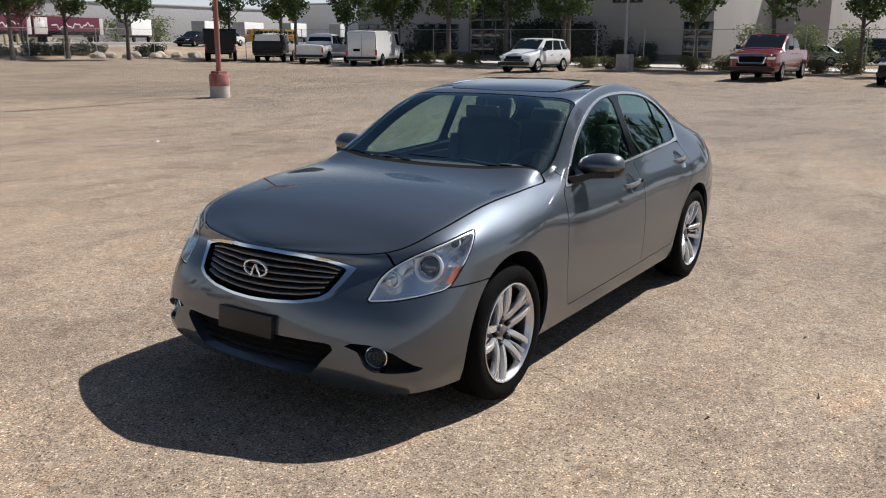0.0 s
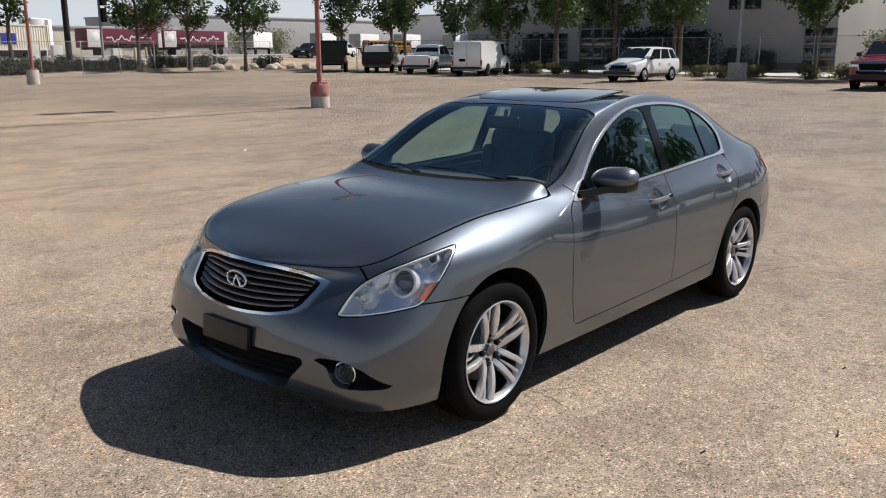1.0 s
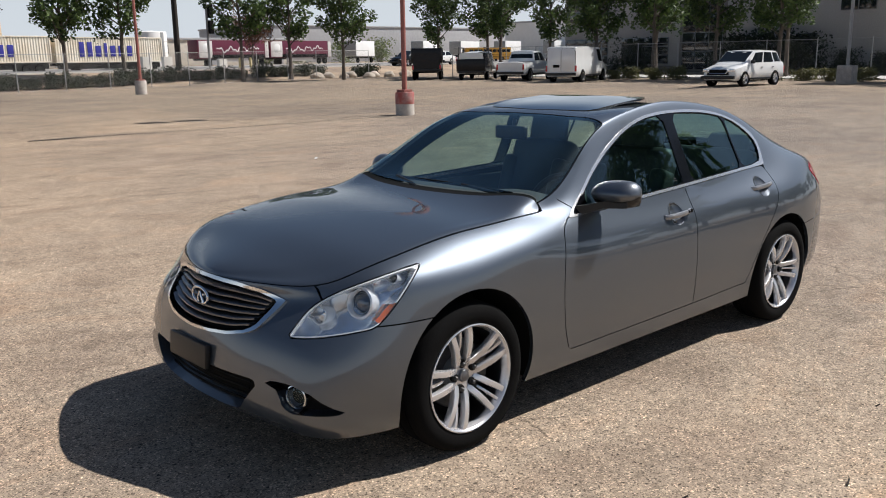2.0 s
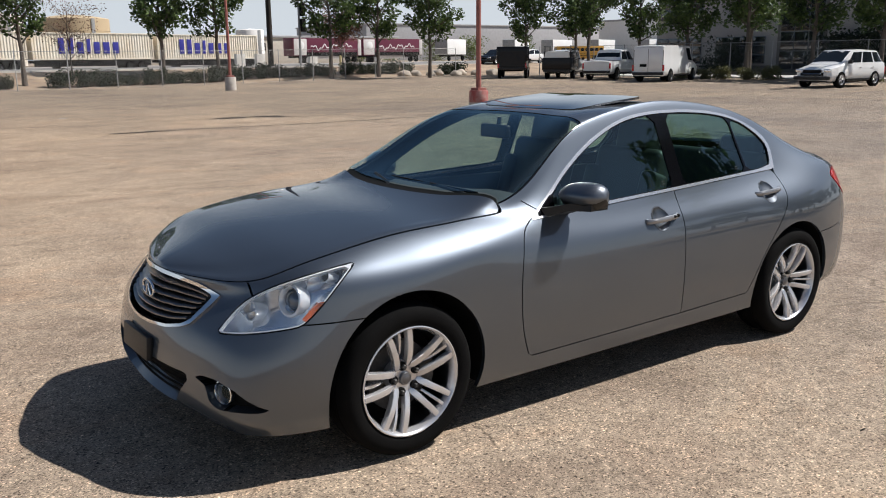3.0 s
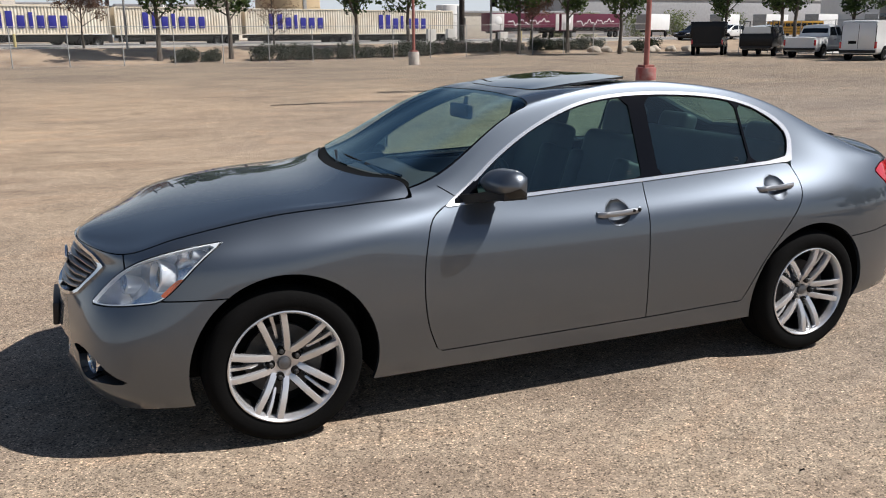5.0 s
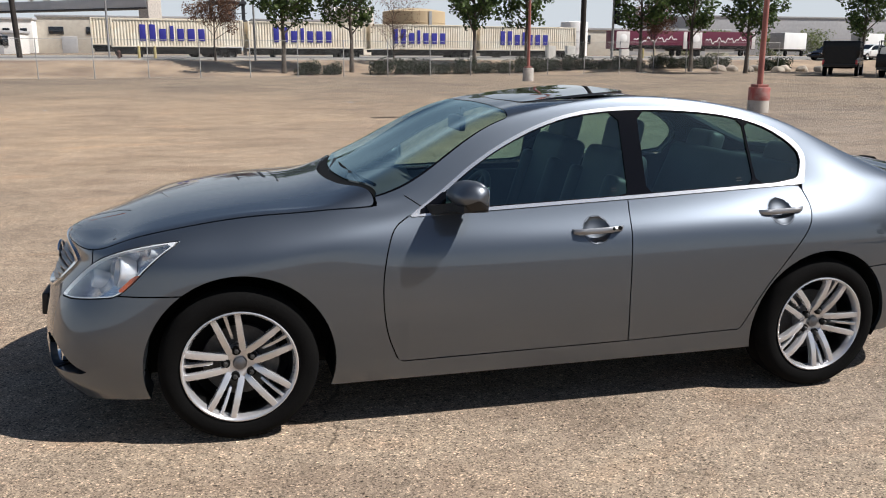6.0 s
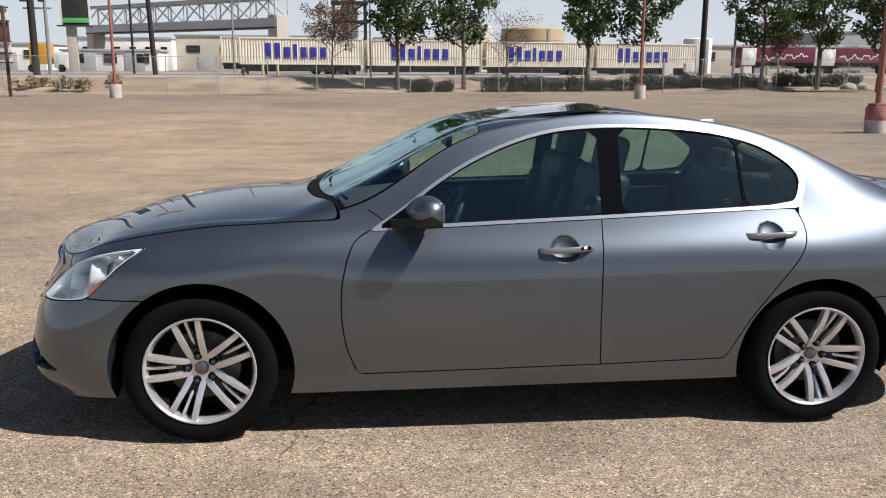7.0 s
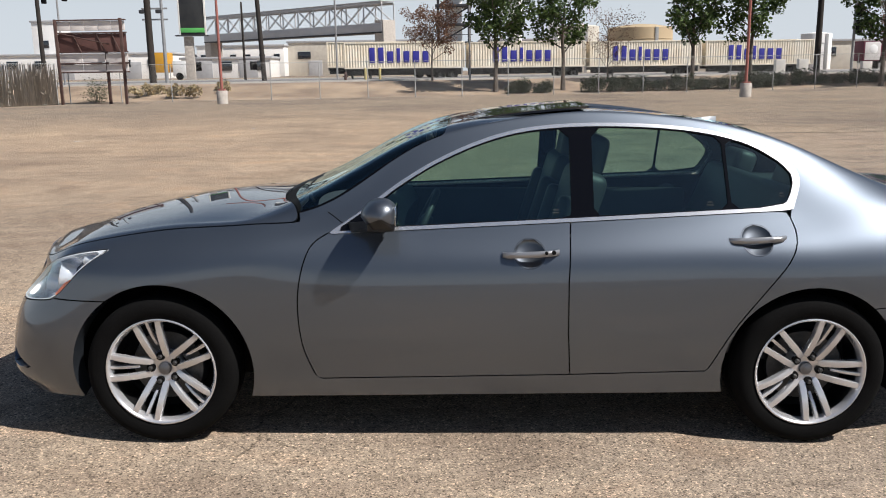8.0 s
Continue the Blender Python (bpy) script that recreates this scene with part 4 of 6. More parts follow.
        for k in range(13):
            s = k / 12
            x = hx - .118 + .245 * s
            out = skin_y + .012 + .028 * math.sin(math.pi * min(1, max(0, s))) ** 0.28
            h = .0130 * (0.86 + 0.14 * math.sin(math.pi * s) ** .5)
            zc = hz - .004 + .012 * s
            rings.append([(x, side * (out + p), zc + q) for p, q in ((-.012, -h), (-.002, -h), (.003, -h * .5), (.004, h * .4), (-.001, h), (-.012, h))])
        part("grip", loft(bmesh.new(), rings), PAINT_LIGHT, handle, "silver grey door pull")
        if key:
            for kx, kr in ((.100, .0085), (.068, .0065)):
                part("keyhole", lathe(bmesh.new(), [(0, -.005), (kr, -.005), (kr + .001, 0), (kr + .001, .005), (0, .005)], 16, "y", (hx + kx, side * (skin_y + .016 + .028 * math.sin(math.pi * (kx + .118) / .245) ** .28), hz + .001 + .012 * (kx + .118) / .245)), GAP_BLACK, handle)

    # Door mirror.
    mirror = new("door_mirror")
    mirror.parent = sedan
    shield = spline2([(.064, -.040), (.068, .0), (.064, .040), (.030, .066), (-.02, .066), (-.060, .040), (-.082, .004), (-.070, -.026), (-.045, -.046), (0, -.050), (.045, -.046), (.064, -.040)], 3)[:-1]
    rings, under = [], []
    for k in range(17):
        s = k / 16
        y = .752 + .262 * s
        e = max(.10, (max(0.0, 1 - abs(2 * s - 1) ** (3.4 if s > .5 else 2.4))) ** 0.5)
        cx, cz = .966 + .022 * s, 1.036 + .006 * s
        rings.append([(cx + px * e, side * y, cz + .004 + pz * e * (0.88 + 0.12 * s)) for px, pz in shield])
        under.append([(cx + px * e, side * y, cz + pz * e * (0.88 + 0.12 * s)) for px, pz in ((.062, -.038), (-.066, -.030), (-.040, -.062), (.0, -.068), (.050, -.066), (.062, -.058))])
    part("housing", loft(bmesh.new(), rings), PAINT_DARK, mirror, "grey mirror housing")
    part("lower_trim", loft(bmesh.new(), under), BLACK_PLASTIC, mirror, "black lower mirror trim")
    part("mirror_glass", boxed((.006, .150, .080), (1.044, side * .895, 1.042), .0028, segments=1), MIRROR_GLASS, mirror)
    bm = bmesh.new()
    loft(bm, [[(x0 + p * l, side * y, z0 + q * h) for p, q in ((-.5, -.5), (.5, -.5), (.5, .5), (-.5, .5))] for x0, y, z0, l, h in ((.90, .735, .955, .17, .055), (.92, .80, .970, .14, .04), (.965, .86, .992, .12, .035), (.985, .98, 1.0, .11, .03))])
    part("mirror_foot", bm, BLACK_PLASTIC, mirror, "black mirror foot")

# Joint between the wing and the windscreen pillar.
for side in (-1, 1):
    path = [(x, side * (flank_y(x, z) + .0005), z) for x, z in [(.735 + .07 * k / 6, 1.022 - .045 * k / 6) for k in range(7)]]
    part("pillar_joint", tube(bmesh.new(), path, .0022, 6), GAP_BLACK, sedan)

# Etched maker's marks in the corners of the side windows.
ETCH = material("pale_glass_etching", (0.07, 0.075, 0.075), 0.9, vary=0.2, scale=200)
for gx, gz, wide in ((1.735, 1.022, .030), (2.415, 1.052, .030), (2.735, 1.088, .022)):
    for row in range(2):
        y = flank_y(gx, gz + .012 * row) - .004
        part("glass_mark", boxed((wide * (1 - .22 * row), .0012, .004), (gx, -y, gz + .012 * row), 0), ETCH, sedan, "pale etched glass mark")

# Sunroof panel, tilted up at its rear.
me = panel(["sunroof_hole"], 0, .012, -.003)
tilt = Matrix.Translation((1.38, 0, 1.42)) @ Matrix.Rotation(radians(-3.4), 4, "Y") @ Matrix.Translation((-1.38, 0, -1.42))
part("sunroof", me, SUNROOF_GLASS, sedan, "dark glass sunroof tilted open", at=tilt)
# Aerial fin, wipers.
rings = []
for k in range(9):
    s = k / 8
    h, w = .006 + .028 * s**1.3, .022 * (1 - .35 * s)
    x, z = 2.51 + .125 * s, float(np.interp(2.51 + .125 * s, [2.35, 2.6, 2.8], [1.416, 1.376, 1.332]))
    rings.append([(x, -w, z - .01), (x, -w * .6, z + h * .6), (x, -.004, z + h), (x, .004, z + h), (x, w * .6, z + h * .6), (x, w, z - .01)])
part("aerial_fin", loft(bmesh.new(), rings), SILVER_PAINT, sedan, "pale aerial fin")
for y0, y1 in ((-.52, .08), (.02, .58)):
    wiper = new("wiper")
    wiper.parent = sedan
    part("wiper_arm", tube(bmesh.new(), [(.49 + .3 * y0 * y0, y0, 1.012), (.515 + .3 * y0 * y0, y0 + .08, 1.038), (.565, (y0 + y1) / 2, 1.064)], [.011, .010, .008], 8), BLACK_PLASTIC, wiper)
    path = [(.55 + .32 * y * y + .012, y, 1.062 - .09 * y * y) for y in np.linspace(y0 + .02, y1, 9)]
    part("wiper_blade", tube(bmesh.new(), path, .008, 6), GAP_BLACK, wiper)

# Cabin.
cabin_floor = part("cabin_floor", boxed((2.5, 1.45, .03), (1.75, 0, .36), .01), INTERIOR_GREY, sedan)
rings = []
for y in np.linspace(-.68, .68, 15):
    b = .03 * math.exp(-((y + .37) / .16) ** 2)
    e = .35 * y * y
    rings.append([(.60 + e, y, .985 - .12 * y * y), (.86 + e * .6, y, 1.0 + b - .08 * y * y), (.98 + e * .4, y, .96 + b), (1.04 + e * .3, y, .88), (1.0 + e * .3, y, .70), (.9, y, .45), (.6, y, .45)])
part("dashboard", loft(bmesh.new(), rings), INTERIOR_GREY, sedan, "dark grey dashboard")
part("console", boxed((.9, .22, .30), (1.45, 0, .52), .04), INTERIOR_GREY, sedan)
wheel_at = Matrix.Translation((1.13, -.37, .90)) @ Matrix.Rotation(radians(-64), 4, "Y")
bm = bmesh.new()
tube(bm, [(.185 * math.cos(t), .185 * math.sin(t), 0) for t in [2 * math.pi * k / 40 for k in range(41)]], .016, 10, caps=False)
for t in (0, 120, 240):
    tube(bm, [(.05 * math.cos(radians(t)), .05 * math.sin(radians(t)), -.01), (.18 * math.cos(radians(t)), .18 * math.sin(radians(t)), 0)], [.03, .015], 8, .5)
lathe(bm, [(0, .02), (.05, .015), (.07, 0), (.06, -.04), (0, -.05)], 24, "z")
part("steering_wheel", bm, LEATHER, sedan, "dark leather steering wheel", at=wheel_at)


def pad(bm, size, at, turn=0.0, bevel=.05):
    box(bm, size, at, bevel, Matrix.Rotation(radians(turn), 4, "Y"), 4)


for sy in (-.37, .37):
    seat = new("front_seat")
    seat.parent = sedan
    bm = bmesh.new()
    pad(bm, (.52, .50, .17), (1.48, sy, .52), -6)
    part("seat_cushion", bm, LEATHER, seat)
    bm = bmesh.new()
    pad(bm, (.15, .48, .66), (1.83, sy, .86), 17, .06)
    pad(bm, (.17, .09, .50), (1.78, sy - .21, .82), 17, .04)
    pad(bm, (.17, .09, .50), (1.78, sy + .21, .82), 17, .04)
    part("backrest", bm, LEATHER, seat)
    bm = bmesh.new()
    pad(bm, (.11, .27, .19), (1.945, sy, 1.245), 12, .05)
    for p in (-.06, .06):
        tube(bm, [(1.91, sy + p, 1.10), (1.94, sy + p, 1.20)], .007, 6)
    part("headrest", bm, LEATHER, seat)
rear = new("rear_seat")
rear.parent = sedan
bm = bmesh.new()
pad(bm, (.55, 1.28, .18), (2.42, 0, .54), -6)
part("seat_cushion", bm, LEATHER, rear)
bm = bmesh.new()
pad(bm, (.16, 1.26, .60), (2.76, 0, .82), 22, .06)
part("backrest", bm, LEATHER, rear)
for sy in (-.40, .40):
    bm = bmesh.new()
    pad(bm, (.12, .28, .14), (2.90, sy, 1.13), 18, .05)
    part("headrest", bm, LEATHER, rear)
part("parcel_shelf", boxed((.45, 1.2, .03), (3.12, 0, 1.03), .01), INTERIOR_GREY, sedan)
bm = bmesh.new()
box(bm, (.035, .23, .075), (1.17, 0, 1.285), .014, segments=3)
tube(bm, [(1.19, 0, 1.30), (1.20, 0, 1.36)], .012, 8)
part("inside_mirror", bm, BLACK_PLASTIC, sedan, "black rear-view mirror")
for side in (-1, 1):
    part("door_lining", boxed((1.9, .05, .55), (1.75, side * .745, .66), .02), INTERIOR_GREY, sedan)


# ---- plants ----
def leaf_material(name, a, b, sheer=0.35):
    m = material(name, a, 0.55, vary=0.0, scale=3.0, fine=0.2, fine_scale=30.0, second=b)
    nt = m.node_tree
    p, out = nt.nodes["Principled BSDF"], nt.nodes["Material Output"]
    geo = nt.nodes.new("ShaderNodeNewGeometry")
    ramp = nt.nodes.new("ShaderNodeValToRGB")
    ramp.color_ramp.elements[0].color, ramp.color_ramp.elements[1].color = (*b, 1), (*a, 1)
    nt.links.new(geo.outputs["Random Per Island"], ramp.inputs["Fac"])
    nt.links.new(ramp.outputs["Color"], p.inputs["Base Color"])
    t = nt.nodes.new("ShaderNodeBsdfTranslucent")
    nt.links.new(ramp.outputs["Color"], t.inputs["Color"])
    mix = nt.nodes.new("ShaderNodeMixShader")
    mix.inputs["Fac"].default_value = sheer
    nt.links.new(p.outputs[0], mix.inputs[1])
    nt.links.new(t.outputs[0], mix.inputs[2])
    nt.links.new(mix.outputs[0], out.inputs["Surface"])
    return m


LEAF = leaf_material("tree_leaves", (0.11, 0.165, 0.04), (0.024, 0.048, 0.016))
LEAF_DRY = leaf_material("dry_leaves", (0.24, 0.13, 0.075), (0.12, 0.06, 0.04))
LEAF_HEDGE = leaf_material("hedge_leaves", (0.032, 0.046, 0.017), (0.010, 0.016, 0.007))
LEAF_LIGHT = leaf_material("light_shrub_leaves", (0.20, 0.24, 0.07), (0.07, 0.10, 0.03))
LEAF_STRAW = leaf_material("straw_leaves", (0.48, 0.38, 0.22), (0.24, 0.19, 0.10), 0.2)
BARK = material("grey_brown_bark", (0.13, 0.105, 0.085), 0.9, vary=0.4, scale=3, fine=0.5, fine_scale=25, bump=0.6)


def leaves(rng, spots, count, size, spread, flat=1.0):
    """Folded leaf blades strewn round a list of spots."""
    verts, faces = [], []
    for c in spots:
        for _ in range(count):
            d = Vector((rng.gauss(0, 1), rng.gauss(0, 1), rng.gauss(0, 1) * flat))
            d *= spread * 0.5 * min(1.0, 1.5 / (d.length + .01))
            p = Vector(c) + d
            a = Vector((rng.gauss(0, 1), rng.gauss(0, 1), rng.gauss(0, 0.7))).normalized()
            b = a.cross(Vector((rng.gauss(0, 1), rng.gauss(0, 1), rng.gauss(0, 1)))).normalized()
            n = a.cross(b)
            s = size * rng.uniform(0.6, 1.3)
            k = len(verts)
            verts += [p - a * s * .5, p + b * s * .36 + n * s * .12, p + a * s * .5, p - b * s * .36 + n * s * .12]
            faces += [(k, k + 1, k + 2), (k, k + 2, k + 3)]
    return mesh_of("leaves", verts, faces, smooth=False)


def tree(name, label, seed, height=8.0, trunk=0.15, spread=2.2, first=2.0, limbs=11, per=34, leaf=0.20, mat=None, clump=0.85, category="tree", group="", lean=0.1, bare=0.0):
    rng = random.Random(seed)
    root = thing(name, Matrix(), label, category, group)
    bm = bmesh.new()
    top = [Vector((0, 0, -0.15))]
    for k in range(1, 9):
        z = height * 0.93 * k / 8
        top.append(Vector((rng.uniform(-lean, lean) * k / 4, rng.uniform(-lean, lean) * k / 4, z)))
    tube(bm, top, [trunk * (1.25 if k == 0 else (1 - 0.88 * k / 8)) for k in range(9)], 9)
    spots = []
    for n in range(limbs):
        s = first / height + (0.86 - first / height) * (n + rng.uniform(0, .6)) / limbs
        i = min(7, int(s * 8 / 0.93))
        base = top[i].lerp(top[i + 1], min(1, s * 8 / 0.93 - i))
        a = n * 2.4 + rng.uniform(-.5, .5)
        reach = spread * (1.0 - 0.55 * abs(s - 0.5) * 1.5) * rng.uniform(0.6, 1.2)
        tip = base + Vector((math.cos(a) * reach, math.sin(a) * reach, reach * rng.uniform(0.55, 1.25)))
        mid = base.lerp(tip, 0.5) + Vector((rng.gauss(0, .08), rng.gauss(0, .08), rng.uniform(-.18, .05)))
        r = trunk * (0.46 - 0.25 * s)
        tube(bm, [base, mid, tip], [r, r * .65, r * .2], 6)
        spots.append(tip)
        for q in (0.45, 0.62, 0.8, 0.95):
            root_ = (base.lerp(mid, q * 2) if q < .5 else mid.lerp(tip, q * 2 - 1))
            out = Vector((rng.gauss(0, 1), rng.gauss(0, 1), rng.gauss(.35, .7))).normalized() * rng.uniform(.35, .8) * min(1.0, spread / 2)
            tube(bm, [root_, root_ + out * .6 + Vector((0, 0, .04)), root_ + out], [r * .36, r * .22, r * .1], 5)
            spots += [root_ + out, root_ + out * .55 + Vector((rng.gauss(0, .12), rng.gauss(0, .12), rng.gauss(0, .12)))]
    for k in range(5):
        spots.append(top[-1] + Vector((rng.gauss(0, .3), rng.gauss(0, .3), rng.uniform(-.9, .3))))
    part("trunk", bm, BARK, root)
    spots = [s for s in spots if rng.random() > bare]
    part("crown", leaves(rng, spots, per, leaf, clump), mat or LEAF, root, smooth=False)
    return root


def bush(name, label, seed, size, mat=None, count=500, leaf=0.10, category="shrub", group="", lumps=8):
    rng = random.Random(seed)
    root = thing(name, Matrix(), label, category, group)
    spots = []
    for _ in range(lumps * 3):
        u = Vector((rng.uniform(-.42, .42) * size[0], rng.uniform(-.42, .42) * size[1], rng.uniform(.12, .85) * size[2]))
        spots.append(u)
    bm = bmesh.new()
    for s in spots[:lumps]:
        tube(bm, [(s.x * .3, s.y * .3, -.05), s * .6, s], [.025, .018, .008], 5)
    part("stem", bm, BARK, root)
    part("foliage", leaves(rng, spots, max(6, count // len(spots)), leaf, min(size) * .42), mat or LEAF_HEDGE, root, smooth=False)
    return root


# ---- vehicles ----


def far_wheel(parent, x, y, r, wide, rim_mat):
    hub = new("wheel")
    hub.parent = parent
    hub.matrix_basis = pose(x, y, r, 0, 0, 0 if y < 0 else 180)
    w = wide / 2
    part("tyre", lathe(bmesh.new(), [(r * .62, -w * .9), (r * .8, -w), (r * .95, -w * .8), (r, -w * .5), (r, w * .5), (r * .95, w * .8), (r * .62, w * .9)], 28), RUBBER, hub)
    bm = bmesh.new()
    lathe(bm, [(r * .62, -w * .95), (r * .57, -w * .85), (r * .55, -w * .4), (0, -w * .3), (0, w * .5), (r * .62, w * .5), (r * .62, -w * .95)], 28)
    for k in range(5):
        a = 2 * math.pi * k / 5
        box(bm, (r * .5, w * .3, r * .16), (r * .32 * math.cos(a), -w * .62, r * .32 * math.sin(a)), .01, Matrix.Rotation(-a, 4, "Y"), 1)
    part("rim", bm, rim_mat, hub)


def vehicle(name, m, label, category, paint, length, width, floor, shoulder, cabin, front_axle, rear_axle, wheel_r=.36, side_panes=((.05, .47), (.53, .95)), hood_drop=.12, bed=None, trim=None, rear_panes=True, grille=True, rim=None, cladding=None, group="parked vehicles"):
    """A far vehicle, nose towards -x, its middle at the origin. cabin: (front foot, rear foot, front top, rear top, top height, top width)."""
    car = thing(name, m, label, category, group)
    x0, x1, w = -length / 2, length / 2, width / 2
    ca, cb, ta, tb, h, cab_w = cabin
    nose = .10 if bed else .24
    hz, rw = shoulder - hood_drop, cab_w / 2 + (.02 if category == "van" else .10)
    keys = [(x0, w * .80, floor + .06, hz - nose, hz - nose + .05, w * .74), (x0 + .12, w * .93, floor, hz - nose * .45, hz - nose * .3, w * .80), (x0 + .55, w, floor, hz - .03, hz + .05, w * .82), (ca - .04, w, floor, shoulder - .05, shoulder + .02, w * .84), (ta, w, floor, shoulder, h - .01, rw), (ta + (tb - ta) * .45, w, floor, shoulder, h + .02, rw), (tb, w, floor, shoulder + .02, h - .02, rw)]
    if cb - tb < .2:
        keys.append((x1, w * .96, floor + .06, shoulder, h - .10, rw * .96))
    else:
        keys += [(cb, w, floor, shoulder - (.02 if bed else -.01), shoulder + (0 if bed else .07), w * (.97 if bed else .84)), (x1 - .06, w * .97, floor, shoulder - .04, shoulder + (0 if bed else .01), w * (.95 if bed else .82)), (x1, w * .91, floor + .08, shoulder - .10, shoulder - .04, w * (.90 if bed else .78))]
    kx = [k[0] for k in keys]
    stops = np.unique(np.r_[np.linspace(x0, x1, 61), kx])
    rows = np.stack([np.interp(stops, kx, [k[c] for k in keys]) for c in range(1, 6)], 1)
    for _ in range(2):
        rows[1:-1] = .25 * rows[:-2] + .5 * rows[1:-1] + .25 * rows[2:]

    def at_x(x):
        return [float(np.interp(x, stops, rows[:, c])) for c in range(5)]

    def half_ring(x):
        bw, z0, zs, zr, wr = at_x(x)
        gap = zr - zs
        return [(bw * .90, z0), (bw * .985, z0 + .10), (bw, z0 + .45 * (zs - z0)), (bw * .985, z0 + .80 * (zs - z0)), (bw * .955, zs), (bw * .93 + (wr - bw * .93) * .5, zs + gap * .5), (wr, zr - min(.05, gap * .3)), (wr - min(.10, wr * .15), zr), (wr * .5, zr + .018), (0, zr + .024)]

    def side_y(x, z):
        ring = half_ring(x)
        return float(np.interp(z, [p[1] for p in ring[:8]], [p[0] for p in ring[:8]]))

    bm = bmesh.new()
    rings = []
    for x in stops:
        ring = half_ring(x)
        rings.append([(x, -y, z) for y, z in ring] + [(x, y, z) for y, z in ring[-2::-1]])
    loft(bm, rings)
    part("body", bm, paint, car)

    def sheet(name, rows_, push, label=""):
        """A pane laid on the shell: rows of points, with thickness."""
        push = Vector(push)
        n_ = len(rows_[0])
        ring_of = lambda d: [Vector(p) + push * d for p in rows_[0]] + [Vector(q[-1]) + push * d for q in rows_[1:-1]] + [Vector(p) + push * d for p in rows_[-1][::-1]] + [Vector(q[0]) + push * d for q in rows_[-2:0:-1]]
        bm_ = bmesh.new()
        grid_ = [[bm_.verts.new(Vector(p) + push * .010) for p in row] for row in rows_]
        for a_, b_ in zip(grid_, grid_[1:]):
            for k_ in range(n_ - 1):
                bm_.faces.new((a_[k_], a_[k_ + 1], b_[k_ + 1], b_[k_]))
        loft(bm_, [ring_of(.010), ring_of(-.012)], caps=False)
        bmesh.ops.remove_doubles(bm_, verts=bm_.verts, dist=1e-5)
        return part(name, bm_, DARK_GLASS, car, label)

    roof_z = lambda x: at_x(x)[3]
    for s in (-1, 1):
        panes = side_panes if category != "van" else ((.05, .19),)
        for u0, u1 in panes:
            rows_ = []
            for k in range(5):
                v = .10 + .74 * k / 4
                row = []
                for q in range(7):
                    u = u0 + (u1 - u0) * q / 6
                    x = (ca + (ta - ca) * v) * (1 - u) + (cb + (tb - cb) * v) * u
                    zs, zr = at_x(x)[2], at_x(min(max(x, ta), tb))[3]
                    z = zs + (zr - zs) * v
                    z = min(z, roof_z(x) - .06)
                    row.append((x, s * side_y(x, z), z))
                rows_.append(row)
            sheet("side_window", rows_, (0, s, .2))
    rows_ = []
    for k in range(6):
        x = ca + .06 + (ta - ca - .10) * k / 5
        half_w = at_x(x)[4] - .07
        rows_.append([(x, half_w * f, roof_z(x) + .018 * (1 - abs(f))) for f in (-1, -.5, 0, .5, 1)])
    sheet("windscreen", rows_, Vector((-.5, 0, .8)).normalized())
    if category == "van":
        part("door_seam", boxed((.012, .02, h - floor - .35), (x1 + .002, 0, (h + floor) / 2), .002), GAP_BLACK, car)
        part("plate_recess", boxed((.02, .42, .16), (x1 + .006, -.3, floor + .62), .01), GAP_BLACK, car)
        part("door_edge", tube(bmesh.new(), [(x1 - .01, -w * .90, floor + .3), (x1 - .01, -w * .90, h - .30), (x1 - .02, -w * .78, h - .12), (x1 - .02, w * .78, h - .12), (x1 - .01, w * .90, h - .30), (x1 - .01, w * .90, floor + .3)], .022, 6), GAP_BLACK, car)
    elif rear_panes:
        rows_ = []
        for k in range(6):
            x = tb + .05 + (cb - tb - .12) * k / 5
            half_w = at_x(x)[4] - .10
            rows_.append([(x, half_w * f, roof_z(x) + .018 * (1 - abs(f))) for f in (-1, -.5, 0, .5, 1)])
        sheet("back_window", rows_, Vector((.5, 0, .6)).normalized())
    part("lower_trim", boxed((length * .42, width + .01, .10), ((front_axle + rear_axle) / 2, 0, floor + .06), .02), BLACK_PLASTIC, car)
    for s in (-1, 1):
        for u in (.32, .62):
            xx = cabin[0] + (cabin[1] - cabin[0]) * u
            if category != "van":
                part("door_handle", boxed((.16, .03, .035), (xx + .22, s * (w + .006), shoulder - .16), .008), BLACK_PLASTIC if paint is not WHITE_PAINT else CHROME, car)
    part("lower_intake", boxed((.05, width * .62, .14), (x0 + .0, 0, floor + .32), .02), GAP_BLACK, car)
    if bed:
        part("cargo_bed", boxed((bed[1] - bed[0], width - .22, .02), ((bed[0] + bed[1]) / 2, 0, shoulder + .006), .004), BLACK_PLASTIC, car, "dark open cargo bed")
    if cladding:
        bm = boxed((length - .1, width + .012, .16), (0, 0, floor + .09), .02)
        part("lower_cladding", bm, cladding, car)
    gz = shoulder - hood_drop - (.26 if bed else .22)
    if grille:
        gr = part("grille", boxed((.07, width * .50, .18 if category == "suv" else .34), (x0 - .01, 0, gz), .03), GAP_BLACK, car)
        part("grille_surround", tube(bmesh.new(), [(x0 - .045, y_ * width, gz + z_ * (1.0 if bed else .6)) for y_, z_ in ((-.23, -.15), (-.29, .10), (-.26, .16), (.26, .16), (.29, .10), (.23, -.15), (-.23, -.15))], .045 if category == "pickup" else .018, 6), CHROME, gr)
        for k in range(6):
            part("grille_bar", boxed((.03, .05 if category == "suv" else .03, .15), (x0 - .025, (k - 2.5) * width * .078, gz), .005), paint if category == "suv" else BLACK_PLASTIC, gr)
    part("front_bumper", boxed((.14, width * .96, .16), (x0 - .02, 0, floor + .15), .04), trim or BLACK_PLASTIC, car)
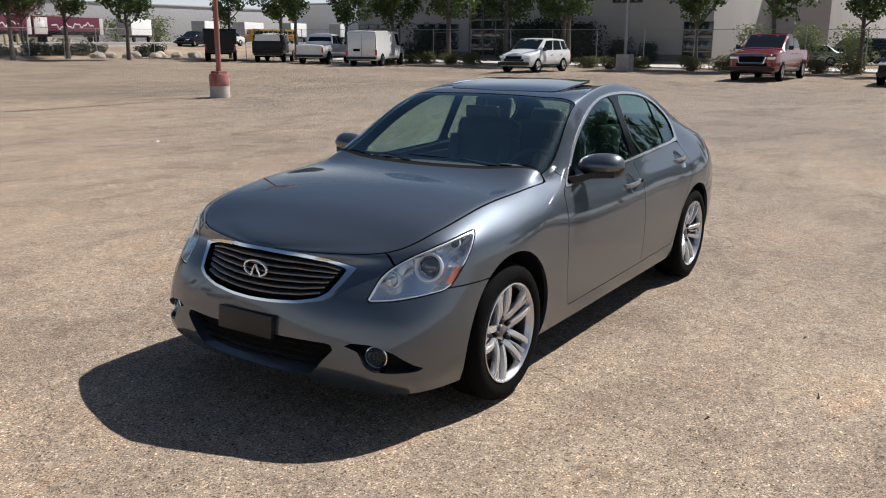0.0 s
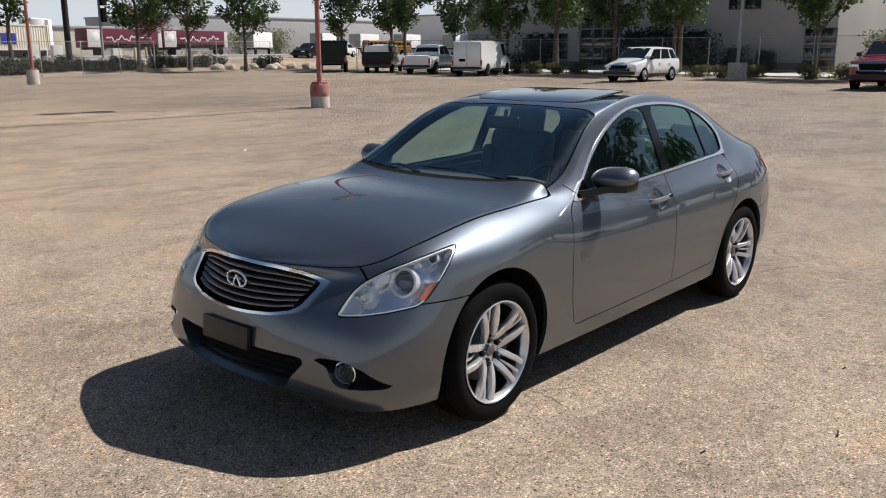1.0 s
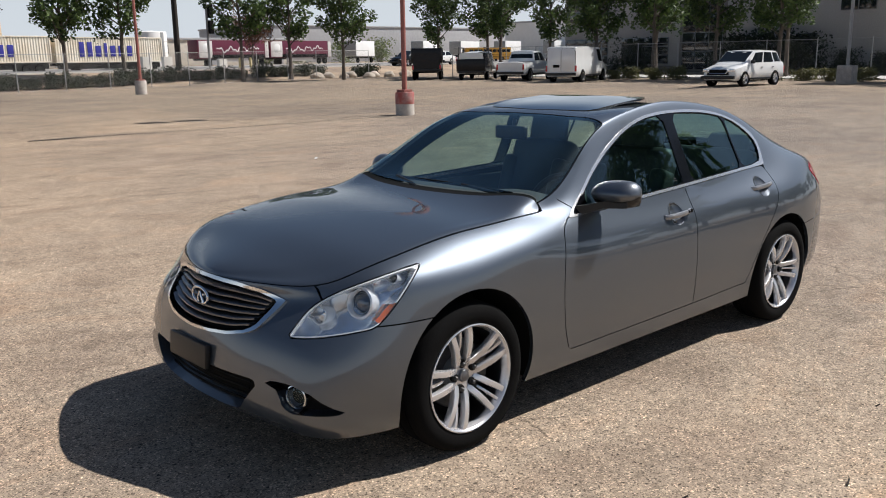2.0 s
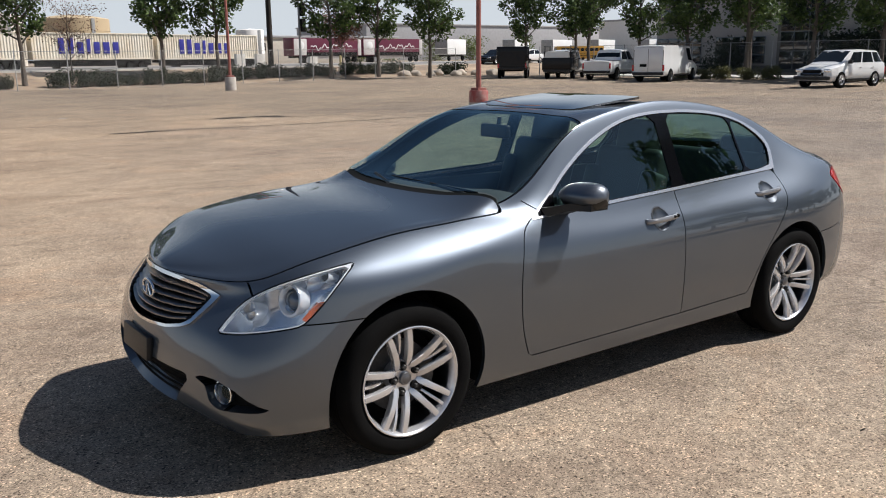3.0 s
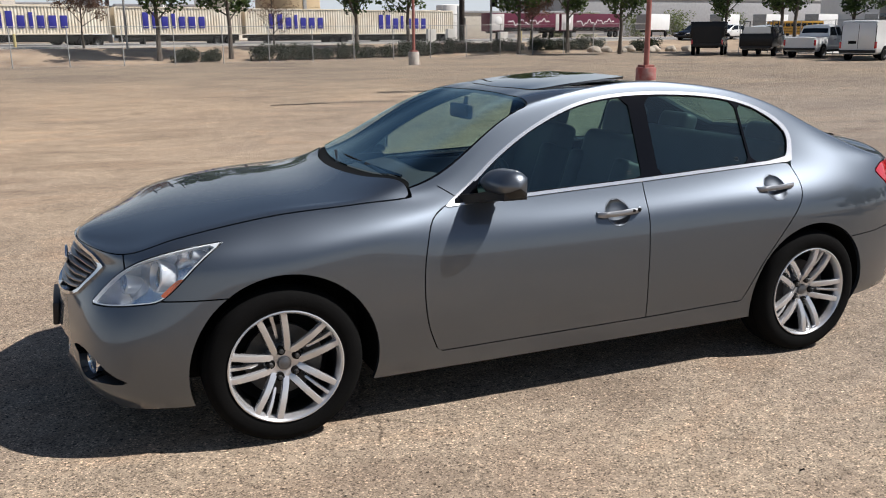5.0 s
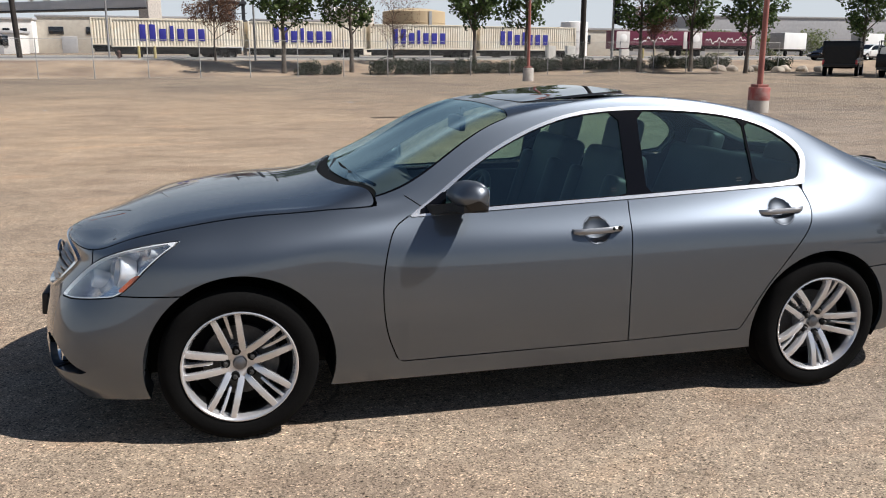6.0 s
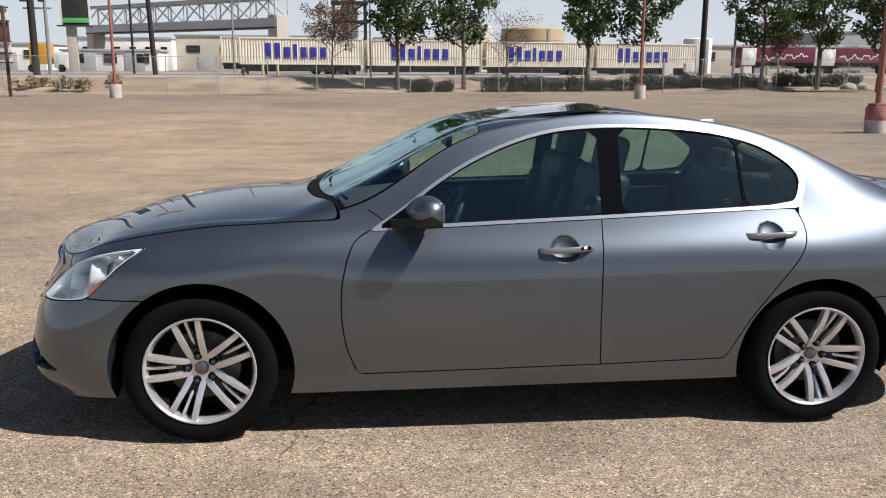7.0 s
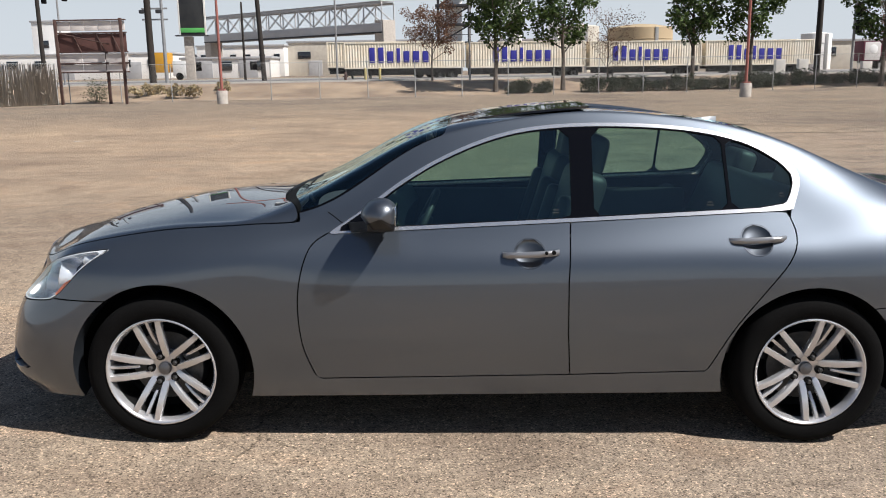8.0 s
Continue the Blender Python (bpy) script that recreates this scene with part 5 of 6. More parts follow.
    part("rear_bumper", boxed((.14, width * .96, .16), (x1 + .02, 0, floor + .15), .04), trim or BLACK_PLASTIC, car)
    for s in (-1, 1):
        part("headlamp", boxed((.22, width * .15, .13), (x0 + .10, s * width * .375, gz + .06), .03), LAMP_SILVER, car)
        part("tail_lamp", boxed((.08, .12, .34), (x1 - .015, s * (w - .07), shoulder - .32), .02), RED_LENS, car)
        part("door_mirror", boxed((.10, .20, .17), (ca + .30, s * (w + .09), shoulder + .10), .03), BLACK_PLASTIC, car)
        part("wheel_arch", lathe(bmesh.new(), [(wheel_r * 1.10, 0), (wheel_r * 1.10, .02), (0, .02)], 24, "y", (front_axle, s * (w + .001) - (.02 if s > 0 else 0), wheel_r)), GAP_BLACK, car)
        part("wheel_arch", lathe(bmesh.new(), [(wheel_r * 1.10, 0), (wheel_r * 1.10, .02), (0, .02)], 24, "y", (rear_axle, s * (w + .001) - (.02 if s > 0 else 0), wheel_r)), GAP_BLACK, car)
        for ax in (front_axle, rear_axle):
            far_wheel(car, ax, s * (w - .10), wheel_r, .26, rim or ALLOY)
    part("chassis", boxed((length * .9, width * .7, .2), (0, 0, floor + .05), .03), GAP_BLACK, car)
    return car


# ---- fence ----
GALV = material("galvanised_steel", (0.40, 0.40, 0.39), 0.65, 0.3, vary=0.25, scale=4, fine=0.2)


def fence(name, a, b, height, spacing, label, base_z, group="lot fences"):
    """Chain-link fence from a to b: posts, rail, woven wire."""
    root = thing(name, Matrix(), label, "fence", group)
    a, b = Vector(a), Vector(b)
    run = b - a
    n = max(1, round(run.length / spacing))
    post = lathe(bmesh.new(), [(0, -.2), (.03, -.2), (.03, height), (.02, height + .03), (0, height + .04)], 8, "z")
    first = part("post", post, GALV, root)
    spots = [a + run * (k / n) for k in range(n + 1)]
    zs = [base_z(p.x, p.y) for p in spots]
    first.matrix_basis = Matrix.Translation((spots[0].x, spots[0].y, zs[0]))
    for p, z in zip(spots[1:], zs[1:]):
        part("post", first.data, None, root, at=Matrix.Translation((p.x, p.y, z)))
    part("top_rail", tube(bmesh.new(), [(p.x, p.y, z + height - .02) for p, z in zip(spots, zs)], .016, 6), GALV, root)
    part("bottom_wire", tube(bmesh.new(), [(p.x, p.y, z + .06) for p, z in zip(spots, zs)], .006, 4), GALV, root)
    verts, faces = [], []
    way = run.normalized()
    side = Vector((-way.y, way.x))
    step, k = 0.16, 0
    total = run.length
    while k * step < total + height:
        for slope in (1, -1):
            s0, z0 = k * step - height, 0.06
            s1, z1 = k * step, height - .02
            if slope < 0:
                s0, s1 = s1, s0
            lo, hi = min(s0, s1), max(s0, s1)
            if lo < 0 or hi > total:
                continue
            p, q = a + way * s0, a + way * s1
            i = len(verts)
            zp, zq = base_z(p.x, p.y), base_z(q.x, q.y)
            t = 0.0035
            verts += [(p.x - way.x * t, p.y - way.y * t, z0 + zp), (p.x + way.x * t, p.y + way.y * t, z0 + zp), (p.x + side.x * t, p.y + side.y * t, z0 + zp), (q.x - way.x * t, q.y - way.y * t, z1 + zq), (q.x + way.x * t, q.y + way.y * t, z1 + zq), (q.x + side.x * t, q.y + side.y * t, z1 + zq)]
            faces += [(i, i + 1, i + 4, i + 3), (i + 1, i + 2, i + 5, i + 4), (i + 2, i, i + 3, i + 5)]
        k += 1
    wires = part("woven_wire", mesh_of("woven_wire", verts, faces, False), GALV, root)
    wires["kind"] = "stuff"
    return root


# ---- lot furniture: lamp posts ----
CONCRETE = material("weathered_concrete", (0.52, 0.47, 0.42), 0.9, vary=0.35, scale=3.5, fine=0.4, fine_scale=40, bump=0.4)
RED_WORN = material("worn_red_paint", (0.34, 0.075, 0.065), 0.75, vary=0.0, scale=5, fine=0.4, fine_scale=30, bump=0.3, second=(0.40, 0.30, 0.27), shift=0.42)
POST_RED = material("faded_red_post", (0.36, 0.13, 0.105), 0.65, vary=0.3, scale=2, fine=0.3, fine_scale=40)
POST_GREY = material("grey_post", (0.36, 0.36, 0.36), 0.55, 0.4, vary=0.25, scale=2, fine=0.3)
WOOD_POLE = material("tarred_wood_pole", (0.035, 0.027, 0.022), 0.9, vary=0.4, scale=2, fine=0.5, fine_scale=30, bump=0.4)
STEEL_DARK = material("dark_steel", (0.07, 0.07, 0.075), 0.6, 0.5, vary=0.3, scale=2)
WHITE_METAL = material("white_painted_metal", (0.72, 0.70, 0.66), 0.6, vary=0.12, scale=1.5, fine=0.2)


def lamp_post(x, y, height, band, label, square=False, post_mat=None):
    z = ground_z(x, y)
    root = thing("lamp_post", Matrix.Translation((x, y, z)), label, "lamp post", "lot lamp posts")
    if square:
        part("footing", boxed((.75, .75, .95), (0, 0, .42), .04), CONCRETE, root, "square concrete footing")
    else:
        part("footing", lathe(bmesh.new(), [(0, -.1), (.305, -.1), (.305, .70), (.285, .735), (.0, .74)], 32, "z"), CONCRETE, root, "round concrete footing")
        if band:
            part("painted_band", lathe(bmesh.new(), [(.3065, .36), (.309, .37), (.309, .70), (.289, .742), (.0, .748)], 32, "z"), RED_WORN, root, "worn red paint band")
        part("base_plate", boxed((.36, .36, .08), (0, 0, .78), .01), post_mat or POST_RED, root)
    part("post", tube(bmesh.new(), [(0, 0, .7), (0, 0, height * .5), (0, 0, height)], [.085, .075, .06], 12), post_mat or POST_RED, root)
    part("crossarm", boxed((1.5, .09, .09), (0, 0, height + .03), .01), post_mat or POST_RED, root)
    for s in (-1, 1):
        head = part("lamp_head", boxed((.78, .50, .30), (s * .62, 0, height + .17), .04), post_mat or POST_RED, root, "flat box lamp head")
        part("lens", boxed((.6, .38, .02), (s * .62, 0, height + .012), .004), LAMP_RIM, head)
    return root


lamp_post(15.61, 18.06, 8.6, True, "faded red lamp post on a round footing with worn red paint")
lamp_post(17.24, 42.02, 8.6, False, "faded red lamp post on a pale round footing")
lamp_post(-11.28, 43.70, 8.6, False, "faded red lamp post on a pale round footing")
lamp_post(42.0, 14.95, 10.5, False, "grey lamp post on a square concrete footing", True, POST_GREY)

# ---- street behind the lot ----
ROAD = material("grey_road_asphalt", (0.20, 0.195, 0.19), 0.9, vary=0.2, scale=0.4, fine=0.3, fine_scale=20)
KERB = material("pale_kerb", (0.55, 0.53, 0.50), 0.9, vary=0.2, scale=1, fine=0.3)
# Bank dirt; its darker tone holds leaf litter and painted tree shadow.
DIRT = material("dry_dirt_and_shade", (0.40, 0.30, 0.205), 0.95, vary=0.35, scale=0.45, second=(0.17, 0.12, 0.085), fine=0.5, fine_scale=14, bump=0.6)


def strip(name, x0, x1, off0, off1, lift, mat, label, n=60, rows=8):
    verts, faces = [], []
    for i in range(n + 1):
        x = x0 + (x1 - x0) * i / n
        for j in range(rows + 1):
            y = fence_y(x) + off0 + (off1 - off0) * j / rows
            verts.append((x, y, ground_z(x, y) + lift))
    for i in range(n):
        for j in range(rows):
            k = i * (rows + 1) + j
            faces.append((k, k + rows + 1, k + rows + 2, k + 1))
    return tagged(part(name, mesh_of(name, verts, faces), mat), label, "ground", kind="structure")


strip("bank", -60, 62, .35, 9.4, .006, DIRT, "dry bare dirt bank behind the fence", 120, 24)
strip("road", -140, 160, 9.9, 44, .012, ROAD, "grey asphalt street beyond the bank", 60, 6)
for name, off in (("kerb", 9.5), ("far_kerb", 44.2)):
    bm = bmesh.new()
    path = [(x, fence_y(x) + off, ground_z(min(x, 60), fence_y(min(x, 60)) + off) + .06) for x in range(-140, 161, 10)]
    loft(bm, [[(x, y - .15, z - .2), (x, y - .15, z + .07), (x, y + .15, z + .07), (x, y + .15, z - .2)] for x, y, z in path])
    tagged(part(name, bm, KERB), "pale concrete kerb along the street", "kerb", kind="structure")

bm = bmesh.new()
box(bm, (5.6, 84, .12), (50.6, 4.0, ground_z(50, 4) + .02), .02)
tagged(part("pavement", bm, KERB), "pale concrete pavement beside the building", "pavement", kind="structure")

# ---- fences ----
fence("lot_fence", (-21.4, fence_y(-21.4)), (43.5, fence_y(43.5)), 2.28, 3.02, "galvanised chain-link fence along the lot's edge", ground_z)
fence("lot_fence", (46, 48.0), (46, -38), 2.28, 2.95, "galvanised chain-link fence beside parked vehicles", ground_z)
fence("corner_fence", (-21.7, 46.4), (-29.5, 38.5), 2.4, 2.6, "weedy chain-link fence beside the old sign", ground_z)
slats = thing("weeds", Matrix(), "dry grey weeds grown through the chain-link fence", "weeds", kind="stuff")
rng = random.Random(5)
spots = [Vector((-21.9 - 7.6 * s, 46.6 - 7.7 * s, rng.uniform(.1, 2.0) ** 1.0)) for s in [rng.random() for _ in range(160)]]
verts, faces = [], []
for k in range(1300):
    s, u = rng.random(), rng.gauss(0, .09)
    x, y, h, w = -21.75 - 7.7 * s + u, 46.5 - 7.8 * s - u, rng.uniform(1.2, 2.5), rng.uniform(.012, .035)
    lx, ly, i = rng.gauss(0, .12), rng.gauss(0, .12), len(verts)
    verts += [(x - w, y, -.02), (x + w, y - w, -.02), (x + lx + w, y + ly - w, h), (x + lx - w, y + ly, h - .1)]
    faces.append((i, i + 1, i + 2, i + 3))
part("reed_blades", mesh_of("reed_blades", verts, faces, False), leaf_material("grey_reeds", (0.74, 0.67, 0.58), (0.46, 0.41, 0.35), 0.6), slats)
part("weed_blades", leaves(rng, spots, 5, .22, .45, 1.6), leaf_material("grey_weeds", (0.42, 0.38, 0.31), (0.2, 0.18, 0.15), 0.2), slats, smooth=False)

# ---- old sign frame ----
BROWN_BOARD = material("brown_board", (0.14, 0.065, 0.055), 0.8, vary=0.3, scale=1.5, fine=0.3)
WHITE_BOARD = material("dirty_white_board", (0.80, 0.74, 0.70), 0.8, vary=0.2, scale=1.2, fine=0.3)
RUST = material("rusty_steel", (0.10, 0.055, 0.045), 0.85, vary=0.4, scale=3, fine=0.4)
sign = thing("sign_frame", pose(-19.5, 46.8, 0), "back of an old brown and white sign on steel posts", "sign")
for x, top, y in ((-2.1, 4.9, 0), (1.95, 4.9, -.6), (.65, 3.0, .3)):
    part("post", boxed((.15, .15, top + .3), (x, y, top / 2 - .15), .01), RUST, sign)
part("board", boxed((4.0, .06, 1.05), (-.05, .15, 3.55), .01), BROWN_BOARD, sign, "brown sign board")
for k in range(5):
    part("top_panel", boxed((.78, .05, .55), (-1.68 + .80 * k, .16, 4.52), .01), WHITE_BOARD, sign)
for k in range(3):
    part("lower_panel", boxed((1.3, .05, .50), (-1.4 + 1.35 * k, .18, 2.68), .01), WHITE_BOARD, sign)
    part("lower_panel", boxed((1.3, .05, .42), (-1.4 + 1.35 * k, .18, 2.10), .01), WHITE_BOARD, sign)
for z in (4.85, 4.12, 3.02, 2.37, 1.86):
    part("rail", boxed((4.15, .10, .08), (-.05, .08, z), .01), RUST, sign)
for x in (-1.2, .2, 1.1):
    part("brace", tube(bmesh.new(), [(x, .1, 4.1), (x + .5, .0, 3.0)], .035, 6), RUST, sign)
part("brace", tube(bmesh.new(), [(-1.9, .0, 4.1), (1.0, -.1, 3.45)], .04, 6), RUST, sign)

# ---- trees ----
TREES = [tree("street_tree", "leafy street tree with a slim grey trunk", 11 + k, 8.8 + .5 * k, .16, 2.3, 2.3 + .2 * k, 20, 30, .26, clump=.64, group="street trees") for k in range(4)]
rng = random.Random(3)


def plant(src, x, y, turn, size=1.0, z=None):
    m = pose(x, y, ground_z(x, y) if z is None else z, 0, 0, turn)
    c = copy_thing(src, m)
    c.scale = (size, size, size)
    return c


north = [(4.5, 53.5), (9.1, 54.3), (18.2, 55.7), (22.4, 56.4), (31.2, 55.6), (35.9, 56.2), (37.6, 51.4)]
east = [(47.2, 51.0), (46.8, 43.4), (46.9, 38.5), (46.9, 34.3), (46.9, 29.6), (46.9, 25.1), (46.9, 21.0), (46.9, 12.6), (46.9, 8.4), (46.9, 3.9), (47, -1.2), (47, -6), (47, -10.8), (47, -15.6), (47, -20.5), (47, -25.4), (47, -30.2), (47, -35)]
for k, (x, y) in enumerate(north[1:] + east):
    plant(TREES[(k * 3 + 1) % 4], x, y, 67 * k, rng.uniform(.92, 1.08) * (1.0 if k < 6 else .92))
for k, (x, y) in enumerate([north[0], (49.0, 47.0), (50.0, 31.5), (52.0, 23.0)]):
    TREES[k].matrix_basis = pose(x, y, ground_z(x, y), 0, 0, 40 * k)
for k, (x, y, turn, size) in enumerate(((28.5, -14.2, 20, .95), (31.0, -11.0, 140, .95), (17.2, -9.4, 250, .95), (31.0, -19.0, 60, 1.05))):
    plant(TREES[k], x, y, turn, size)
dry = tree("dry_tree", "small tree with dry reddish brown leaves", 41, 5.0, .08, 1.9, 1.3, 13, 40, .13, LEAF_DRY, .5, group="dry trees")
dry.matrix_basis = pose(0.2, 58.0, ground_z(.2, 58))
twiggy = tree("dry_tree", "small bare-limbed tree with sparse brown leaves", 43, 4.7, .06, 1.8, .5, 16, 12, .11, LEAF_DRY, .6, group="dry trees", bare=.2)
twiggy.matrix_basis = pose(12.8, 58.0, ground_z(12.8, 58))
copy_thing(dry, pose(34.5, 59.5, ground_z(34.5, 59.5), 0, 0, 90))

# ---- hedges and shrubs ----
HEDGES = [bush("shrub", "dark green clipped shrub beside the fence", 60 + k, (1.7, 1.1, .95), LEAF_HEDGE, 1500, .13, group="fence shrubs") for k in range(3)]
spots = [(7.6, 53.0), (11.0, 53.4), (12.6, 53.7), (14.0, 53.8), (15.5, 54.2), (17.0, 54.3), (18.6, 54.6), (20.2, 54.9), (21.8, 55.3), (23.2, 55.6)] + [(24.6 + 1.45 * k, 56.6 + .18 * k) for k in range(6)] + [(34.2 + 1.5 * k, 58.0 + .15 * k) for k in range(5)]
EAST_HEDGES = [bush("shrub", "low olive-brown hedge shrub along the fence", 66 + k, (1.8, 1.0, .95), leaf_material("olive_hedge_leaves", (0.20, 0.19, 0.08), (0.07, 0.075, 0.03)) if k == 0 else bpy.data.materials["olive_hedge_leaves"], 1400, .13, group="east hedge shrubs") for k in range(2)]
for k in range(2):
    EAST_HEDGES[k].matrix_basis = pose(45.0, -9.1 - 1.7 * k, ground_z(45.0, -9.1), 0, 0, 90)
spots += [(45.0 + .25 * math.sin(k * 2.3), 33.2 - 1.62 * k) for k in range(26) if k % 7 != 5]
for k, (x, y) in enumerate(spots):
    c = copy_thing(HEDGES[k % 3] if k < 21 else EAST_HEDGES[k % 2], pose(x, y, ground_z(x, y), 0, 0, (8 if k < 21 else 92) + rng.uniform(-15, 15)))
    s = rng.uniform(.8, 1.1) * (1.0 if k < 21 else .82)
    c.scale = (s, s, s * rng.uniform(.85, 1.1))
for k, (x, y) in enumerate([(6.0, 52.8), (43.6, 57.4), (45.2, 57.8)]):
    HEDGES[k].matrix_basis = pose(x, y, ground_z(x, y), 0, 0, 10)
LIGHT = bush("shrub", "yellow-green shrub in sunlight", 75, (2.6, 2.0, 2.6), LEAF_LIGHT, 1500, .16, group="sunlit shrubs", lumps=12)
LIGHT.matrix_basis = pose(60.0, 12.6, .3)
copy_thing(LIGHT, pose(60.5, 9.0, .3, 0, 0, 70))
copy_thing(LIGHT, pose(61.0, 6.2, .3, 0, 0, 150))
for k, (x, y, size) in enumerate(((84.0, 139.0, 1.5), (92.0, 141.0, 1.8), (101.0, 138.0, 1.6), (112.0, 140.0, 1.9), (124.0, 137.0, 1.7))):
    copy_thing(LIGHT, pose(x, y, 1.0, 0, 0, 63 * k)).scale = (size * 1.4, size, size)
DARK = bush("shrub", "dark shrub against the building", 77, (3.2, 2.2, 2.6), LEAF_HEDGE, 3200, .20, group="building shrubs", lumps=12)
DARK.matrix_basis = pose(60.2, 40.6, .3)
for k, (x, y, s) in enumerate([(60.2, 31.0, 1.1), (60.3, 28.5, 1.2), (60.2, 25.8, 1.0), (60.4, 22.6, .6), (60.4, 20.3, .5)]):
    c = copy_thing(DARK, pose(x, y, .3, 0, 0, 50 * k))
    c.scale = (s, s, s)
agave = bush("dry_shrub", "dry straw-coloured spiky plants on the bank", 79, (2.4, 1.2, .62), LEAF_STRAW, 420, .26, "shrub", "bank plants")
agave.matrix_basis = pose(-15.6, 50.6, .35)
copy_thing(agave, pose(-18.2, 51.4, .4, 0, 0, 60))
copy_thing(agave, pose(-13.6, 52.8, .6, 0, 0, 120)).scale = (.7, .7, .9)
green = bush("shrub", "grey-green round shrub below the old sign", 81, (1.5, 1.3, 1.35), leaf_material("grey_green_leaves", (0.10, 0.12, 0.06), (0.04, 0.05, 0.03)), 700, .10)
green.matrix_basis = pose(-20.3, 48.6, .05)

# ---- boulders by the fence corner ----
ROCK = material("pale_boulder", (0.46, 0.40, 0.33), 0.9, vary=0.35, scale=2.5, fine=0.4, fine_scale=18, bump=0.6)
for k, (x, y, s) in enumerate([(38.6, 56.4, .5), (39.9, 56.7, .48), (41.1, 56.2, .4), (42.2, 56.9, .52), (43.6, 56.0, .42), (44.6, 56.6, .5), (46.0, 56.2, .45), (46.9, 55.0, .5)]):
    bm = bmesh.new()
    bmesh.ops.create_icosphere(bm, subdivisions=3, radius=1.0)
    for v in bm.verts:
        v.co *= 1 + .28 * noise.noise(v.co * 1.3 + Vector((k * 3.1, 0, 0))) + .08 * noise.noise(v.co * 4 + Vector((0, k, 0)))
        v.co = Vector((v.co.x * s * 1.25, v.co.y * s, v.co.z * s * .75))
    place(tagged(part("boulder", bm, ROCK), "pale tan boulder on the planted verge", "rock", "verge boulders"), pose(x, y, ground_z(x, y) + s * .28, 0, 0, 40 * k))

# ---- parked vehicles ----
def gm(x, y, turn):
    return pose(x, y, ground_z(x, y), 0, 0, turn)


vehicle("suv", gm(37.75, 18.25, -2), "white sport utility vehicle with black lower trim", "suv", WHITE_PAINT, 4.55, 1.86, .30, 1.06, (-1.22, 2.20, -.42, 1.72, 1.69, 1.30), -1.40, 1.40, .37, ((.10, .40), (.44, .72), (.76, .95)), .12, cladding=None, trim=BLACK_PLASTIC)
vehicle("cargo_van", gm(40.9, 31.1, 199), "white windowless cargo van seen from its rear doors", "van", WHITE_PAINT, 6.1, 1.98, .34, 1.14, (-2.25, 3.06, -1.40, 3.02, 2.10, 1.82), -1.98, 1.95, .37, hood_drop=.14, rear_panes=True)
vehicle("pickup_truck", gm(42.0, 36.4, 200), "white crew-cab pickup truck with its tailgate shut", "pickup", WHITE_PAINT, 5.8, 1.98, .38, 1.22, (-1.35, 1.05, -.50, .80, 1.92, 1.42), -1.85, 1.80, .40, bed=(1.1, 2.8))
vehicle("pickup_truck", gm(36.6, 6.15, -1.5), "red crew-cab pickup truck with a chrome-edged grille", "pickup", RED_PAINT, 5.8, 2.02, .36, 1.27, (-1.4, 1.2, -.5, .90, 1.93, 1.42), -1.85, 1.85, .41, bed=(1.2, 2.8), trim=None)
vehicle("suv", gm(35.4, .45, -2), "dark sport utility vehicle with a black grille", "suv", DARK_PAINT, 4.8, 1.93, .30, 1.12, (-1.0, 2.3, -.35, 2.05, 1.76, 1.42), -1.45, 1.45, .38)
vehicle("pickup_truck", gm(42.6, 41.6, 214), "silver and black utility pickup with a rack over its bed", "pickup", SILVER_PAINT, 5.9, 2.0, .40, 1.25, (-1.3, 1.0, -.55, .8, 1.95, 1.5), -1.85, 1.85, .41, bed=(1.1, 2.8))
rack = thing("truck_rack", gm(42.6, 41.6, 214), "black steel rack and toolboxes on the pickup", "rack")
part("toolbox", boxed((2.6, 2.08, .85), (1.68, 0, 1.02), .03), DARK_PAINT, rack)
part("upper_toolbox", boxed((1.7, 1.95, .40), (1.95, 0, 1.63), .03), DARK_PAINT, rack)
for x in (1.1, 2.7):
    for s in (-1, 1):
        part("rack_upright", boxed((.06, .06, .45), (x, s * .9, 2.0), .01), STEEL_DARK, rack)
for s in (-1, 1):
    part("rack_bar", boxed((1.9, .06, .06), (1.9, s * .9, 2.22), .01), STEEL_DARK, rack)
vehicle("pickup_truck", gm(41.2, 45.6, 226), "black flatbed truck with a tall box body", "truck", DARK_PAINT, 6.2, 2.1, .55, 1.2, (-1.6, .1, -1.0, .0, 2.0, 1.6), -2.0, 1.9, .42, rear_panes=False)
dump = thing("truck_box", gm(41.2, 45.6, 226), "black high-sided truck body on the flatbed", "truck body")
part("box_body", boxed((3.0, 2.2, 1.05), (1.55, 0, 1.72), .04), DARK_PAINT, dump)
for k in range(4):
    part("box_rib", boxed((.08, 2.26, 1.0), (.3 + .83 * k, 0, 1.74), .01), DARK_PAINT, dump)
for x, y, turn, paint, lab in ((56.2, 65.5, 15, DARK_PAINT, "dark sedan on the street"), (61.2, 66.5, 12, WHITE_PAINT, "white sedan on the street"), (61.8, 9.2, -70, SILVER_PAINT, "silver sedan parked by the building")):
    vehicle("sedan_car", pose(x, y, ground_z(x, y), 0, 0, turn), lab, "car", paint, 4.6, 1.8, .24, .92, (-1.1, 1.75, -.25, 1.1, 1.45, 1.25), -1.4, 1.35, .33)
vehicle("suv", pose(66.0, 7.0, .3, 0, 0, -60), "dark sport utility vehicle parked by the building", "suv", DARK_PAINT, 4.8, 1.93, .30, 1.12, (-1.0, 2.3, -.35, 2.05, 1.76, 1.42), -1.45, 1.45, .38)
